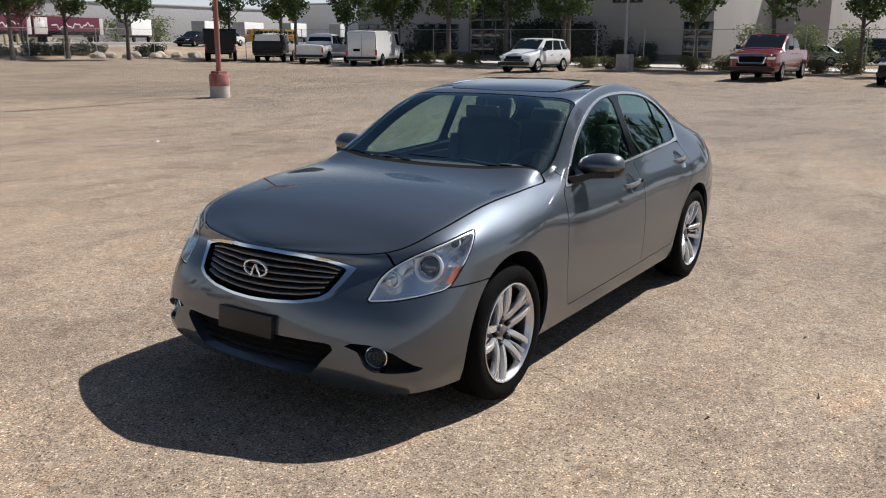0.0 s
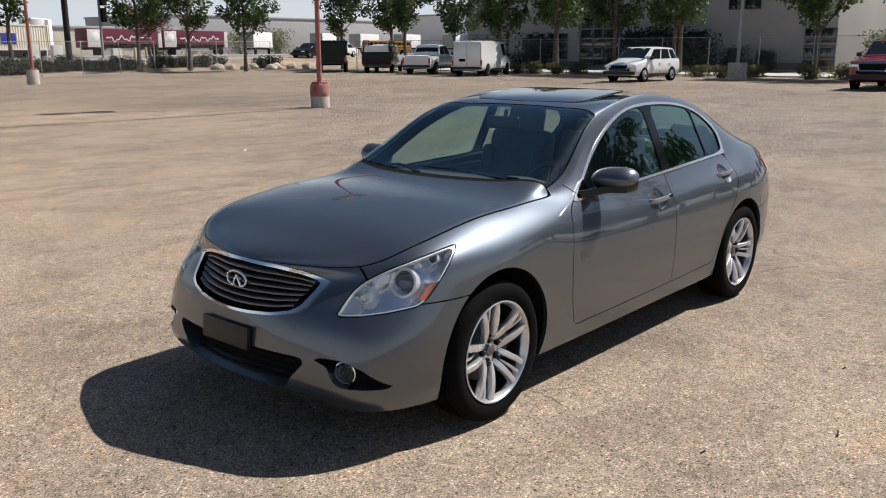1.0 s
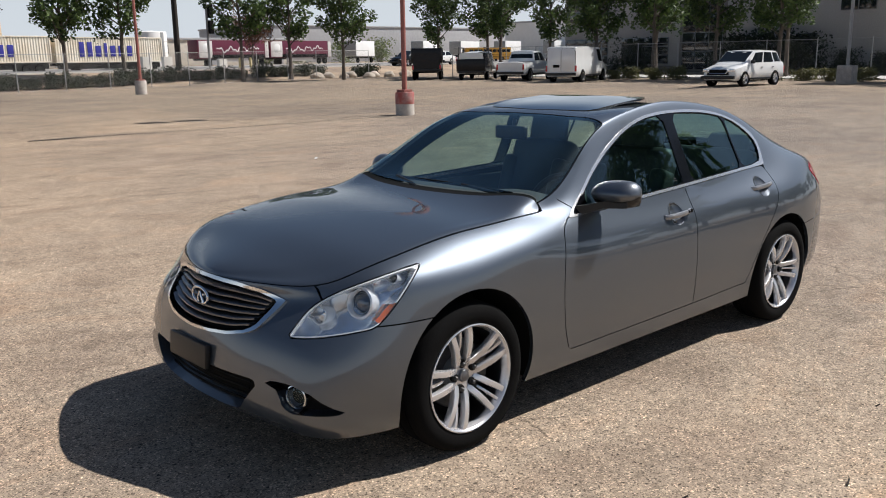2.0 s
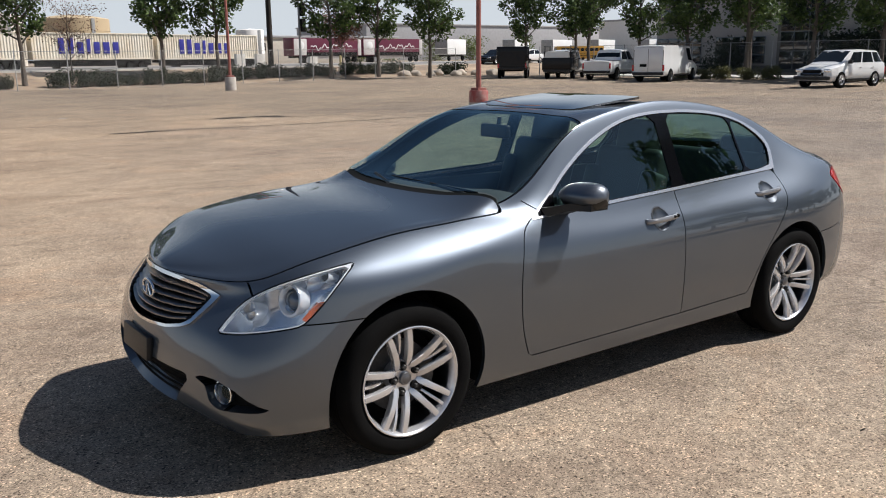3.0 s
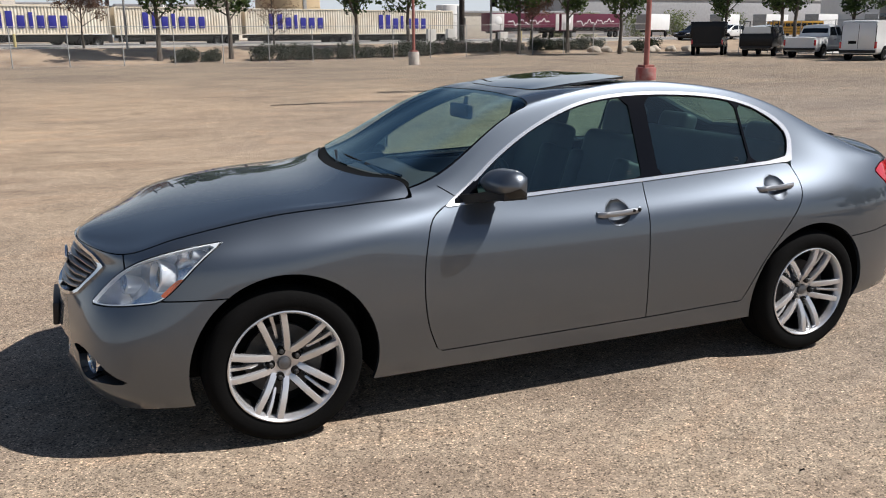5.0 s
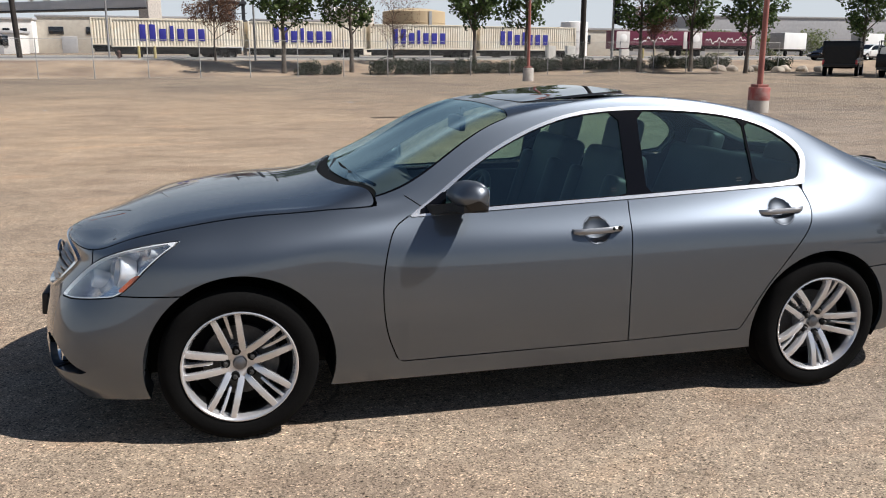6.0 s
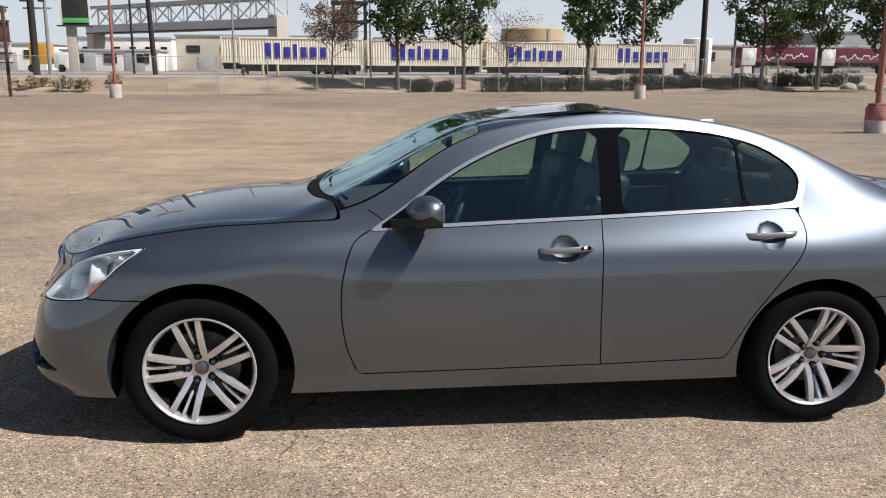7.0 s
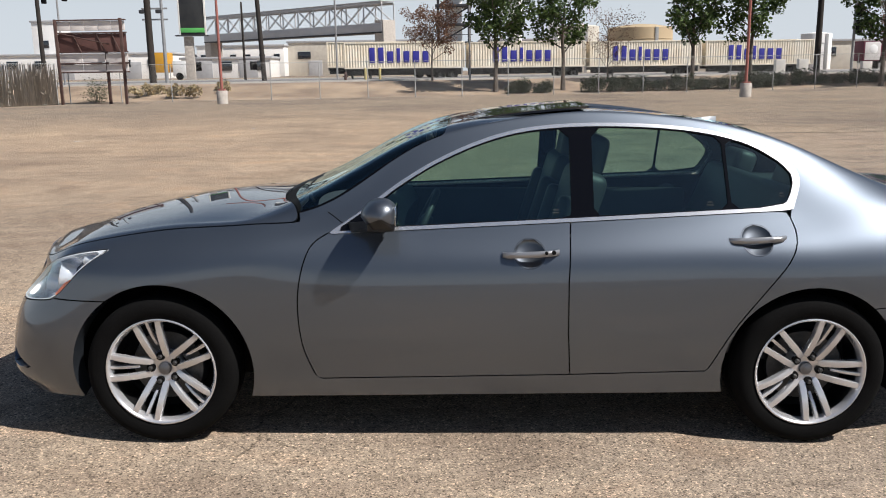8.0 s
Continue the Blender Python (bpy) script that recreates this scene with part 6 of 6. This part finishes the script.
vehicle("suv", pose(68.5, 4.4, .3, 0, 0, -60), "white sport utility vehicle parked by the building", "suv", WHITE_PAINT, 4.8, 1.93, .30, 1.12, (-1.0, 2.3, -.35, 2.05, 1.76, 1.42), -1.45, 1.45, .38)


# ---- containers on trailers ----
CREAM = material("cream_container_steel", (0.78, 0.72, 0.60), 0.6, vary=0.15, scale=0.8, fine=0.25, fine_scale=8, second=(0.66, 0.56, 0.42))
BLUE = material("blue_marking_paint", (0.025, 0.025, 0.26), 0.6, vary=0.15, scale=2)
DARK_STUFF = material("dark_chassis_steel", (0.03, 0.028, 0.026), 0.8, vary=0.4, scale=2)


def corrugated(length, width, height, ribs):
    bm = bmesh.new()
    out = []
    for k in range(ribs):
        for s, d in ((0, 0), (.34, 0), (.5, .045), (.84, .045)):
            out.append((length * (k + s) / ribs, d))
    out.append((length, 0))
    for front in (1, -1):
        low = [bm.verts.new((x, d if front == 1 else width - d, 0)) for x, d in out]
        top = [bm.verts.new((x, d if front == 1 else width - d, height)) for x, d in out]
        for i in range(len(out) - 1):
            bm.faces.new((low[i], low[i + 1], top[i + 1], top[i]))
    box(bm, (length, width - .02, .06), (length / 2, width / 2, height - .03))
    box(bm, (length, width - .02, .1), (length / 2, width / 2, .05))
    box(bm, (.05, width - .04, height), (.03, width / 2, height / 2))
    box(bm, (.05, width - .04, height), (length - .03, width / 2, height / 2))
    return bm


def container(x, y, z, turn, marks=True, mat=None, chassis=True):
    root = thing("container_trailer", pose(x, y, z, 0, 0, turn), "cream corrugated shipping container with blue marks on a trailer", "trailer", "container trailers")
    part("container", corrugated(12.19, 2.44, 2.55, 44), mat or CREAM, root)
    for zz in (.04, 2.5):
        part("side_rail", boxed((12.19, .06, .12), (6.1, -.015, zz), .01), mat or CREAM, root)
    for xx in (.06, 12.13):
        part("corner_post", boxed((.14, .08, 2.55), (xx, -.012, 1.275), .01), mat or CREAM, root)
    if marks:
        # The blue marking stands as plain blocks of its size.
        at = 2.5
        for wide, tall in ((.55, 1.5), (.55, 1.5), (.62, 1.12), (.36, 1.4), (.60, 1.12), (.66, 1.12), (.60, 1.12)):
            bm = boxed((wide, .02, tall), (at + wide / 2, -.03, .56 + tall / 2), .008)
            part("blue_mark", bm, BLUE, root, "plain blue block marking")
            at += wide + .34
    if chassis:
        part("chassis", boxed((12.0, .9, .28), (6.1, 1.22, -.20), .02), DARK_STUFF, root)
        part("landing_leg", boxed((.18, 1.9, .95), (2.6, 1.22, -.72), .02), DARK_STUFF, root)
        part("side_skirt", boxed((11.8, .05, .62), (6.1, .35, -.36), .01), DARK_STUFF, root)
        for ax in (9.7, 11.0):
            for yy in (.25, 2.2):
                hub = part("wheel", lathe(bmesh.new(), [(0, -.12), (.24, -.12), (.27, -.16), (.46, -.15), (.5, -.08), (.5, .1), (.46, .15), (0, .15)], 24, "y", (ax, yy, -.70)), RUBBER, root)
                # Rims in dark metal: the shade under the trailer is put into their colour.
                part("rim", lathe(bmesh.new(), [(0, -.10), (.2, -.13), (.25, -.165), (.26, -.15)], 20, "y", (ax, yy, -.70)), DARK_METAL, hub)
    return root


ROAD_Z = .95
slope = math.degrees(math.atan(.14))
for k in range(4):
    x = -9.0 + 12.55 * k
    container(x, 84 + .14 * x, ROAD_Z + 1.0 - .06 * k, slope)
container(-22.2, 84 + .14 * -22.2 + 1.0, ROAD_Z + 1.2, slope, False).matrix_basis = pose(-11.2, 86.2, ROAD_Z + 1.2, 0, 0, slope)
container(39.0, 90.2, ROAD_Z + .9, 62, False)

# ---- dark red box trailers ----
DARK_RED = material("dark_red_trailer_paint", (0.12, 0.012, 0.038), 0.45, vary=0.15, scale=0.8)
PALE = material("pale_trailer_paint", (0.62, 0.60, 0.58), 0.5, vary=0.12, scale=0.7)
WHITE_TRAILER = material("white_trailer_panel", (0.76, 0.76, 0.75), 0.5, vary=0.1, scale=0.5, fine=0.15)


def red_trailer(x, y, turn):
    root = thing("box_trailer", pose(x, y, ROAD_Z, 0, 0, turn), "dark red box trailer with pale panels and a white flourish", "trailer", "red box trailers")
    part("box", boxed((13.6, 2.6, 2.75), (6.8, 1.3, 2.5), .04), DARK_RED, root)
    part("pale_panel", boxed((2.4, .03, 2.5), (1.4, -.016, 2.5), .01), PALE, root)
    part("rear_panel", boxed((.7, .03, 2.6), (13.2, -.016, 2.5), .01), PALE, root)
    bm = bmesh.new()
    path = [(3.4 + 8.2 * s, -.03, 2.35 + .36 * (1 - .4 * s) * math.sin(s * 24) + .17 * math.sin(s * 59 + 1) + .4 * s) for s in [k / 120 for k in range(121)]]
    tube(bm, path, .08, 6, 1.0)
    bmesh.ops.scale(bm, vec=(1, .15, 1), verts=bm.verts)
    part("white_flourish", bm, WHITE_TRAILER, root, "plain white wavy band")
    part("pale_disc", lathe(bmesh.new(), [(0, -.05), (.62, -.05), (.66, -.03), (.66, .02)], 28, "y", (1.5, 0, 2.75)), WHITE_TRAILER, root, "pale round emblem panel")
    part("lower_band", boxed((10.2, .03, .55), (7.6, -.018, 1.42), .01), GAP_BLACK, root, "black lower band")
    part("chassis", boxed((13.0, 1.0, .3), (6.8, 1.3, .98), .02), DARK_STUFF, root)
    part("side_skirt", boxed((6.0, .05, .5), (6.5, .2, .85), .02), PALE, root)
    for ax in (10.9, 12.2):
        part("wheel", lathe(bmesh.new(), [(0, -.12), (.27, -.16), (.46, -.15), (.5, -.08), (.5, .1), (.46, .15), (0, .15)], 24, "y", (ax, .25, .5)), RUBBER, root)
    part("landing_leg", boxed((.18, 1.9, .95), (2.6, 1.3, .5), .02), DARK_STUFF, root)
    return root


red_trailer(60.0, 119.0, 8)
red_trailer(73.8, 121.0, 8)


def white_trailer(x, y, turn, length, label="plain white box trailer parked in a yard"):
    root = thing("box_trailer", pose(x, y, ROAD_Z, 0, 0, turn), label, "trailer", "white box trailers")
    part("box", boxed((length, 2.6, 2.75), (length / 2, 1.3, 2.6), .04), WHITE_TRAILER, root)
    part("chassis", boxed((length * .95, 1.2, .35), (length / 2, 1.3, 1.0), .02), DARK_STUFF, root)
    part("door_frame", boxed((.05, 2.5, 2.6), (-.02, 1.3, 2.6), .01), GALV, root)
    for ax in (1.2, length - 1.2):
        part("wheel", lathe(bmesh.new(), [(0, -.12), (.27, -.16), (.46, -.15), (.5, -.08), (.5, .1), (.46, .15), (0, .15)], 24, "y", (ax, .25, .5)), RUBBER, root)


for x, y, turn, l in ((94.4, 125, 30, 9), (110.8, 125, 30, 9), (121, 125, 25, 11), (131, 122, 25, 11), (142, 118, 20, 12)):
    white_trailer(x, y, turn, l)

# ---- school bus in the yard ----
YELLOW = material("bus_yellow", (0.62, 0.32, 0.03), 0.45, vary=0.12, scale=1)
bus = thing("school_bus", pose(113.3, 115.8, .7, 0, 0, -25), "yellow school bus in the far yard", "bus")
part("body", boxed((9.5, 2.4, 1.5), (4.75, 1.2, 1.2), .12), YELLOW, bus)
part("roof", boxed((9.3, 2.3, .8), (4.75, 1.2, 2.35), .25), YELLOW, bus)
for k in range(9):
    part("window", boxed((.72, .03, .55), (1.2 + .95 * k, -.01, 2.1), .03), DARK_GLASS, bus)
for k in (-.4, .4):
    part("back_window", boxed((.03, .6, .55), (-.01, 1.2 + k, 2.1), .03), DARK_GLASS, bus)
for z in (1.0, 1.45):
    part("black_stripe", boxed((9.4, .03, .07), (4.75, -.012, z), .005), GAP_BLACK, bus)
for ax in (2.2, 7.5):
    part("wheel", lathe(bmesh.new(), [(0, -.12), (.27, -.16), (.46, -.15), (.5, -.08), (.5, .1), (0, .15)], 24, "y", (ax, .1, .5)), RUBBER, bus)

# ---- grey building east of the lot ----
STUCCO = material("grey_beige_stucco", (0.44, 0.42, 0.40), 0.9, vary=0.12, scale=0.25, fine=0.25, fine_scale=12, bump=0.2)
STUCCO_DARK = material("dark_stucco_panel", (0.20, 0.185, 0.17), 0.9, vary=0.12, scale=0.4, fine=0.25, fine_scale=12, bump=0.2)
WINDOW_DARK = material("dark_office_glass", (0.012, 0.016, 0.022), 0.06, coat=1.0)
FRAME_GREY = material("grey_window_frame", (0.22, 0.23, 0.24), 0.5, 0.5, vary=0.1, scale=3)
hall = thing("office_building", Matrix(), "grey-beige stucco office building with dark glazing", "building", kind="")
part("wall", boxed((34, 33.5, 11), (79, 32.75, 5.3), .05), STUCCO, hall)
part("parapet", boxed((34.3, 33.8, .35), (79, 32.75, 10.9), .05), STUCCO, hall)
part("plinth", boxed((.12, 33.3, .5), (61.96, 32.75, .5), .02), STUCCO_DARK, hall)


def office_window(y0, y1, z0, z1, cols, rows):
    w = part("window", boxed((.10, y1 - y0, z1 - z0), (61.97, (y0 + y1) / 2, (z0 + z1) / 2), .01), FRAME_GREY, hall)
    dy, dz = (y1 - y0) / cols, (z1 - z0) / rows
    for i in range(cols):
        for j in range(rows):
            part("pane", boxed((.03, dy - .08, dz - .08), (61.91, y0 + dy * (i + .5), z0 + dz * (j + .5)), .004), WINDOW_DARK, w)


office_window(33.2, 36.9, .4, 6.4, 3, 4)
office_window(15.95, 18.2, .5, 3.2, 2, 2)
office_window(44.5, 49.3, .9, 3.1, 4, 3)
office_window(38.2, 43.0, .9, 3.1, 4, 3)
office_window(44.5, 49.3, 4.6, 6.6, 4, 2)
office_window(25.5, 27.2, 1.6, 3.1, 1, 2)
office_window(21.5, 24.0, 4.6, 6.6, 2, 2)
part("recess", boxed((.06, 4.2, 7.4), (61.98, 35.05, 3.9), .01), STUCCO_DARK, hall)
wing = thing("warehouse", Matrix(), "pale stucco warehouse wall in sunlight", "building")
part("wall", boxed((60, 20, 10), (110, 21.0, 5), .05), STUCCO, wing)
part("parapet", boxed((60.3, 20.3, .3), (110, 21.0, 10.1), .03), STUCCO, wing)

# ---- far buildings, tanks, bridge ----
FAR_WHITE = material("far_white_wall", (0.80, 0.78, 0.75), 0.9, vary=0.12, scale=0.05, fine=0.2, fine_scale=1.5)
FAR_TAN = material("far_tan_wall", (0.60, 0.55, 0.47), 0.9, vary=0.15, scale=0.05, fine=0.2, fine_scale=1.5)
FAR_GREY = material("far_grey_wall", (0.42, 0.42, 0.43), 0.9, vary=0.12, scale=0.05, fine=0.2, fine_scale=1.5)
TANK = material("tan_tank_steel", (0.52, 0.40, 0.25), 0.6, vary=0.15, scale=0.2, fine=0.15)


def far_hall(x0, x1, y, depth, height, mat, label, windows=0, doors=0):
    root = thing("industrial_hall", pose((x0 + x1) / 2, y + depth / 2, ROAD_Z - .1), label, "building", "far industrial halls")
    part("wall", boxed((x1 - x0, depth, height), (0, 0, height / 2), .1), mat, root)
    part("roof", boxed((x1 - x0 + .5, depth + .5, .4), (0, 0, height + .1), .05), FAR_GREY, root)
    for k in range(windows):
        part("window", boxed(((x1 - x0) / windows * .4, .2, 1.6), (-(x1 - x0) / 2 + (k + .5) * (x1 - x0) / windows, -depth / 2 - .05, height * .62), .05), WINDOW_DARK, root)
    for k in range(doors):
        part("dock_door", boxed((3.2, .2, 3.6), (-(x1 - x0) / 2 + (k + .5) * (x1 - x0) / doors, -depth / 2 - .05, 1.8), .05), FAR_GREY, root)
    return root


far_hall(-130, -58, 180, 30, 5.3, FAR_WHITE, "long low white industrial hall", 12, 5)
far_hall(-89, -84, 186, 8, 12.5, FAR_WHITE, "narrow white plant tower", 1)
far_hall(-56, -36, 195, 25, 7.0, FAR_WHITE, "white industrial hall with small windows", 6, 2)
far_hall(-36, 2, 200, 25, 7.8, FAR_TAN, "tan industrial hall behind a yard", 5, 3)
far_hall(-46, -30, 150, 8, 3.5, FAR_WHITE, "low white shed beside the street", 3, 2)
far_hall(8, 30, 170, 20, 6.5, FAR_WHITE, "pale industrial hall behind the containers", 4)
far_hall(44, 100, 150, 25, 4.9, FAR_TAN, "tan industrial hall behind the trailers", 8, 4)
far_hall(120, 240, 195, 40, 9.6, FAR_GREY, "large grey warehouse in the haze", 0, 8)
far_hall(150, 230, 110, 30, 8.5, FAR_WHITE, "white warehouse behind parked trailers", 0, 8)


def tank(x, y, r, h, mat, label):
    root = thing("storage_tank", pose(x, y, ROAD_Z), label, "tank", "storage tanks")
    part("shell", lathe(bmesh.new(), [(0, 0), (r, 0), (r, h), (r * .97, h + .1), (r * .5, h + r * .10), (0, h + r * .14)], 40, "z"), mat, root)
    for k in range(1, 4):
        part("hoop", lathe(bmesh.new(), [(r, h * k / 4 - .06), (r + .05, h * k / 4 - .05), (r + .05, h * k / 4 + .05), (r, h * k / 4 + .06)], 40, "z"), mat, root)
    part("ladder", boxed((.5, .12, h), (r * .3, -r * .98, h / 2), .02), GALV, root)


tank(31.5, 133, 5.0, 6.7, TANK, "large round tan storage tank")
tank(24.0, 150, 4.0, 7.8, FAR_TAN, "large pale tan storage tank")
tank(11.4, 126, 1.0, 11.5, FAR_WHITE, "tall slim white storage silo")
tank(17.3, 127, .8, 9.2, FAR_WHITE, "tall slim white storage silo")
tank(57, 128, 2.2, 5.2, FAR_WHITE, "squat white storage tank")

tower = thing("steel_tower", pose(2.3, 121, ROAD_Z), "dark open steel process tower with platforms", "tower")
for x in (-2.2, 2.2):
    for y in (-2, 2):
        part("column", boxed((.35, .35, 15), (x, y, 7.5), .03), STEEL_DARK, tower)
for z in (4.5, 7.0, 9.6, 12.4):
    part("platform", boxed((5.2, 4.8, .35), (0, 0, z), .03), STEEL_DARK, tower)
    part("railing", boxed((5.2, .08, .08), (0, -2.35, z + 1.1), .01), STEEL_DARK, tower)
for z in (0, 4.5, 7.0, 9.6):
    part("brace", tube(bmesh.new(), [(-2.2, -2, z), (2.2, -2, z + 2.4)], .12, 6), STEEL_DARK, tower)
part("vessel", lathe(bmesh.new(), [(0, 3), (1.2, 3.3), (1.2, 10.5), (0, 11.2)], 24, "z"), FAR_WHITE, tower)

# Truss footbridge.
BRIDGE = material("pale_grey_bridge_steel", (0.50, 0.50, 0.51), 0.6, 0.2, vary=0.12, scale=0.5)
bridge = thing("truss_bridge", pose(-9, 150, 0, 0, 0, -41.4), "pale grey steel truss footbridge on a concrete pier", "bridge")
part("deck", boxed((55, 3.2, 1.5), (-27.5, 0, 9.25), .05), BRIDGE, bridge)
part("deck_underside", boxed((55, 3.4, .25), (-27.5, 0, 8.4), .03), STEEL_DARK, bridge)
for y in (-1.5, 1.5):
    part("top_chord", boxed((55, .35, .4), (-27.5, y, 13.35), .03), BRIDGE, bridge)
    for k in range(13):
        x = -55 + 55 * k / 12
        part("upright", boxed((.18, .18, 3.5), (x, y, 11.6), .02), BRIDGE, bridge)
        if k < 12:
            a, b = (x, y, 10.0), (x + 55 / 12, y, 13.2)
            if k % 2:
                a, b = (x, y, 13.2), (x + 55 / 12, y, 10.0)
            part("diagonal", tube(bmesh.new(), [a, b], .12, 6), BRIDGE, bridge)
part("canopy", boxed((55, 3.4, .12), (-27.5, 0, 13.7), .03), BRIDGE, bridge)
part("pier", boxed((2.2, 3.0, 10.4), (-.8, 0, 5.3), .1), CONCRETE, bridge, "concrete bridge pier")
part("pier", boxed((2.2, 3.0, 8.4), (-54, 0, 4.3), .1), CONCRETE, bridge, "concrete bridge pier")

# Advertising board on its pier.
GREEN = material("green_board_strip", (0.10, 0.42, 0.10), 0.5, vary=0.1, scale=2)
SCREEN = material("dark_board_face", (0.02, 0.023, 0.026), 0.6, vary=0.3, scale=0.6, spec=0.2, second=(0.05, 0.05, 0.05))
board = thing("billboard", pose(-30.5, 105, .8, 0, 0, 8), "tall dark billboard with a green strip on a concrete pier", "billboard")
part("panel", boxed((3.0, .5, 7.5), (.1, 0, 9.4), .04), SCREEN, board)
part("green_strip", boxed((2.9, .06, .55), (.1, -.28, 6.25), .01), GREEN, board)
part("frame", boxed((.18, .62, 7.7), (-1.45, 0, 9.4), .02), WHITE_METAL, board)
part("frame", boxed((.18, .62, 7.7), (1.65, 0, 9.4), .02), WHITE_METAL, board)
part("catwalk", boxed((4.0, 1.0, .15), (0, -.3, 5.6), .02), STEEL_DARK, board)
part("pier", boxed((1.1, .9, 5.8), (-.5, .2, 2.6), .06), CONCRETE, board, "grey concrete pier")

yellow_truck = thing("box_truck", pose(-36.9, 112, ROAD_Z), "yellow box truck beyond the street", "truck")
part("box", boxed((2.3, 2.4, 2.6), (0, 0, 2.3), .05), YELLOW, yellow_truck)
part("cab", boxed((1.8, 2.2, 2.0), (2.6, 0, 1.5), .15), WHITE_PAINT, yellow_truck)
for ax in (-1.0, 2.6):
    part("wheel", lathe(bmesh.new(), [(0, -.12), (.27, -.16), (.46, -.15), (.5, -.08), (.5, .1), (0, .15)], 20, "y", (ax, -1.0, .5)), RUBBER, yellow_truck)

# ---- poles, wires, signals ----
def pole(name, x, y, top, r, mat, label, lean=0.0, z=None):
    root = thing(name, pose(x, y, ground_z(x, y) if z is None else z), label, "pole", "street poles")
    part("shaft", tube(bmesh.new(), [(0, 0, -.3), (lean * .5, 0, top / 2), (lean, 0, top)], [r, r * .9, r * .75], 12), mat, root)
    return root


wooden = pole("utility_pole", -20.6, 60, 13, .26, WOOD_POLE, "thick dark wooden utility pole")
second = pole("utility_pole", -16.1, 78, 13.5, .24, WOOD_POLE, "dark leaning wooden utility pole", -.55)
pole("utility_pole", 31.1, 66.0, 13, .25, WOOD_POLE, "thick dark wooden utility pole")
pole("utility_pole", -20.7, 90, 8.2, .14, WOOD_POLE, "slim dark pole by the street")
pole("utility_pole", -35.6, 75, 12, .2, WOOD_POLE, "dark wooden pole by the street")
for x, y in ((-7.0, 61), (2.9, 58.0), (33.0, 70.3), (-27.4, 60.5)):
    pole("light_pole", x, y, 9.5, .075, POST_GREY, "slim grey street-light pole")
signal = pole("signal_pole", -22.8, 70, 7.2, .16, POST_GREY, "grey steel signal pole with brackets")
for z in (5.3, 6.2):
    part("bracket", boxed((2.2, .14, .14), (-.6, 0, z), .02), POST_GREY, signal)
for x in (-1.6, -.2):
    part("lamp_box", boxed((.5, .4, .3), (x, -.1, 5.95), .05), STEEL_DARK, signal)
span = thing("signal_span", Matrix(), "traffic signals hanging from a span wire", "traffic signal")
part("span_wire", tube(bmesh.new(), [(-36, 74, 9.6), (-31, 70, 9.0), (-25, 66, 8.6), (-20.6, 60, 9.2)], .02, 5), GAP_BLACK, span)
for x, y in ((-33.6, 72.0), (-30.9, 69.9)):
    part("signal_head", boxed((.38, .3, 1.1), (x, y, 8.4), .05), GAP_BLACK, span)
for k, (a, b) in enumerate((((-60, 64, 11.5), (-20.6, 60, 12.2)), ((-20.6, 60, 12.2), (31.1, 66, 12.4)), ((-20.6, 60, 11.4), (-16.6, 78, 12.8)), ((31.1, 66, 12.4), (90, 74, 12)))):
    a, b = Vector(a), Vector(b)
    path = [a.lerp(b, s / 12) - Vector((0, 0, 1.6 * math.sin(math.pi * s / 12))) for s in range(13)]
    tagged(part("overhead_wire", tube(bmesh.new(), path, .018, 5), GAP_BLACK), "thin black overhead wire between poles", "wire", "overhead wires")
lights = thing("signal_pole", pose(33.2, 64.5, .9), "dark traffic signal pole at the junction", "traffic signal")
part("mast", tube(bmesh.new(), [(0, 0, -.2), (0, 0, 6.5)], [.12, .09], 10), POST_GREY, lights)
for z in (3.6, 4.9):
    part("signal_head", boxed((.4, .35, 1.1), (.3, -.1, z), .05), GAP_BLACK, lights)

# Cabinets, bollards, hydrant on the bank.
for x, y, h in ((27.2, 63.6, 1.15), (29.1, 63.9, 1.15), (34.4, 64.6, .9)):
    cab_ = thing("utility_cabinet", pose(x, y, ground_z(x, y)), "pale grey steel utility cabinet", "cabinet", "utility cabinets")
    part("housing", boxed((.75, .5, h), (0, 0, h / 2), .03), WHITE_METAL, cab_)
    part("plinth", boxed((.9, .65, .12), (0, 0, .03), .02), CONCRETE, cab_)
for x, y in ((-5.6, 68.6), (-4.4, 68.8), (37.2, 66.5), (38.4, 66.7)):
    bol = thing("bollard", pose(x, y, ground_z(x, y)), "short yellow steel bollard", "bollard", "yellow bollards")
    part("tube", lathe(bmesh.new(), [(0, -.1), (.11, -.1), (.11, .92), (.07, 1.0), (0, 1.02)], 16, "z"), material("bollard_yellow", (.46, .37, .15), .6, vary=.2, scale=3) if x < -5 else bpy.data.materials["bollard_yellow"], bol)
hyd = thing("fire_hydrant", pose(-6.3, 60.2, ground_z(-6.3, 60.2)), "small rusty fire hydrant on the bank", "hydrant")
part("barrel", lathe(bmesh.new(), [(0, 0), (.16, 0), (.16, .05), (.11, .08), (.11, .5), (.14, .52), (.13, .6), (.06, .68), (0, .7)], 16, "z"), RUST, hyd)
for s in (-1, 1):
    part("outlet", lathe(bmesh.new(), [(0, 0), (.06, 0), (.06, .1), (0, .12)], 10, "x", (s * .15 - .05, 0, .38)), RUST, hyd)
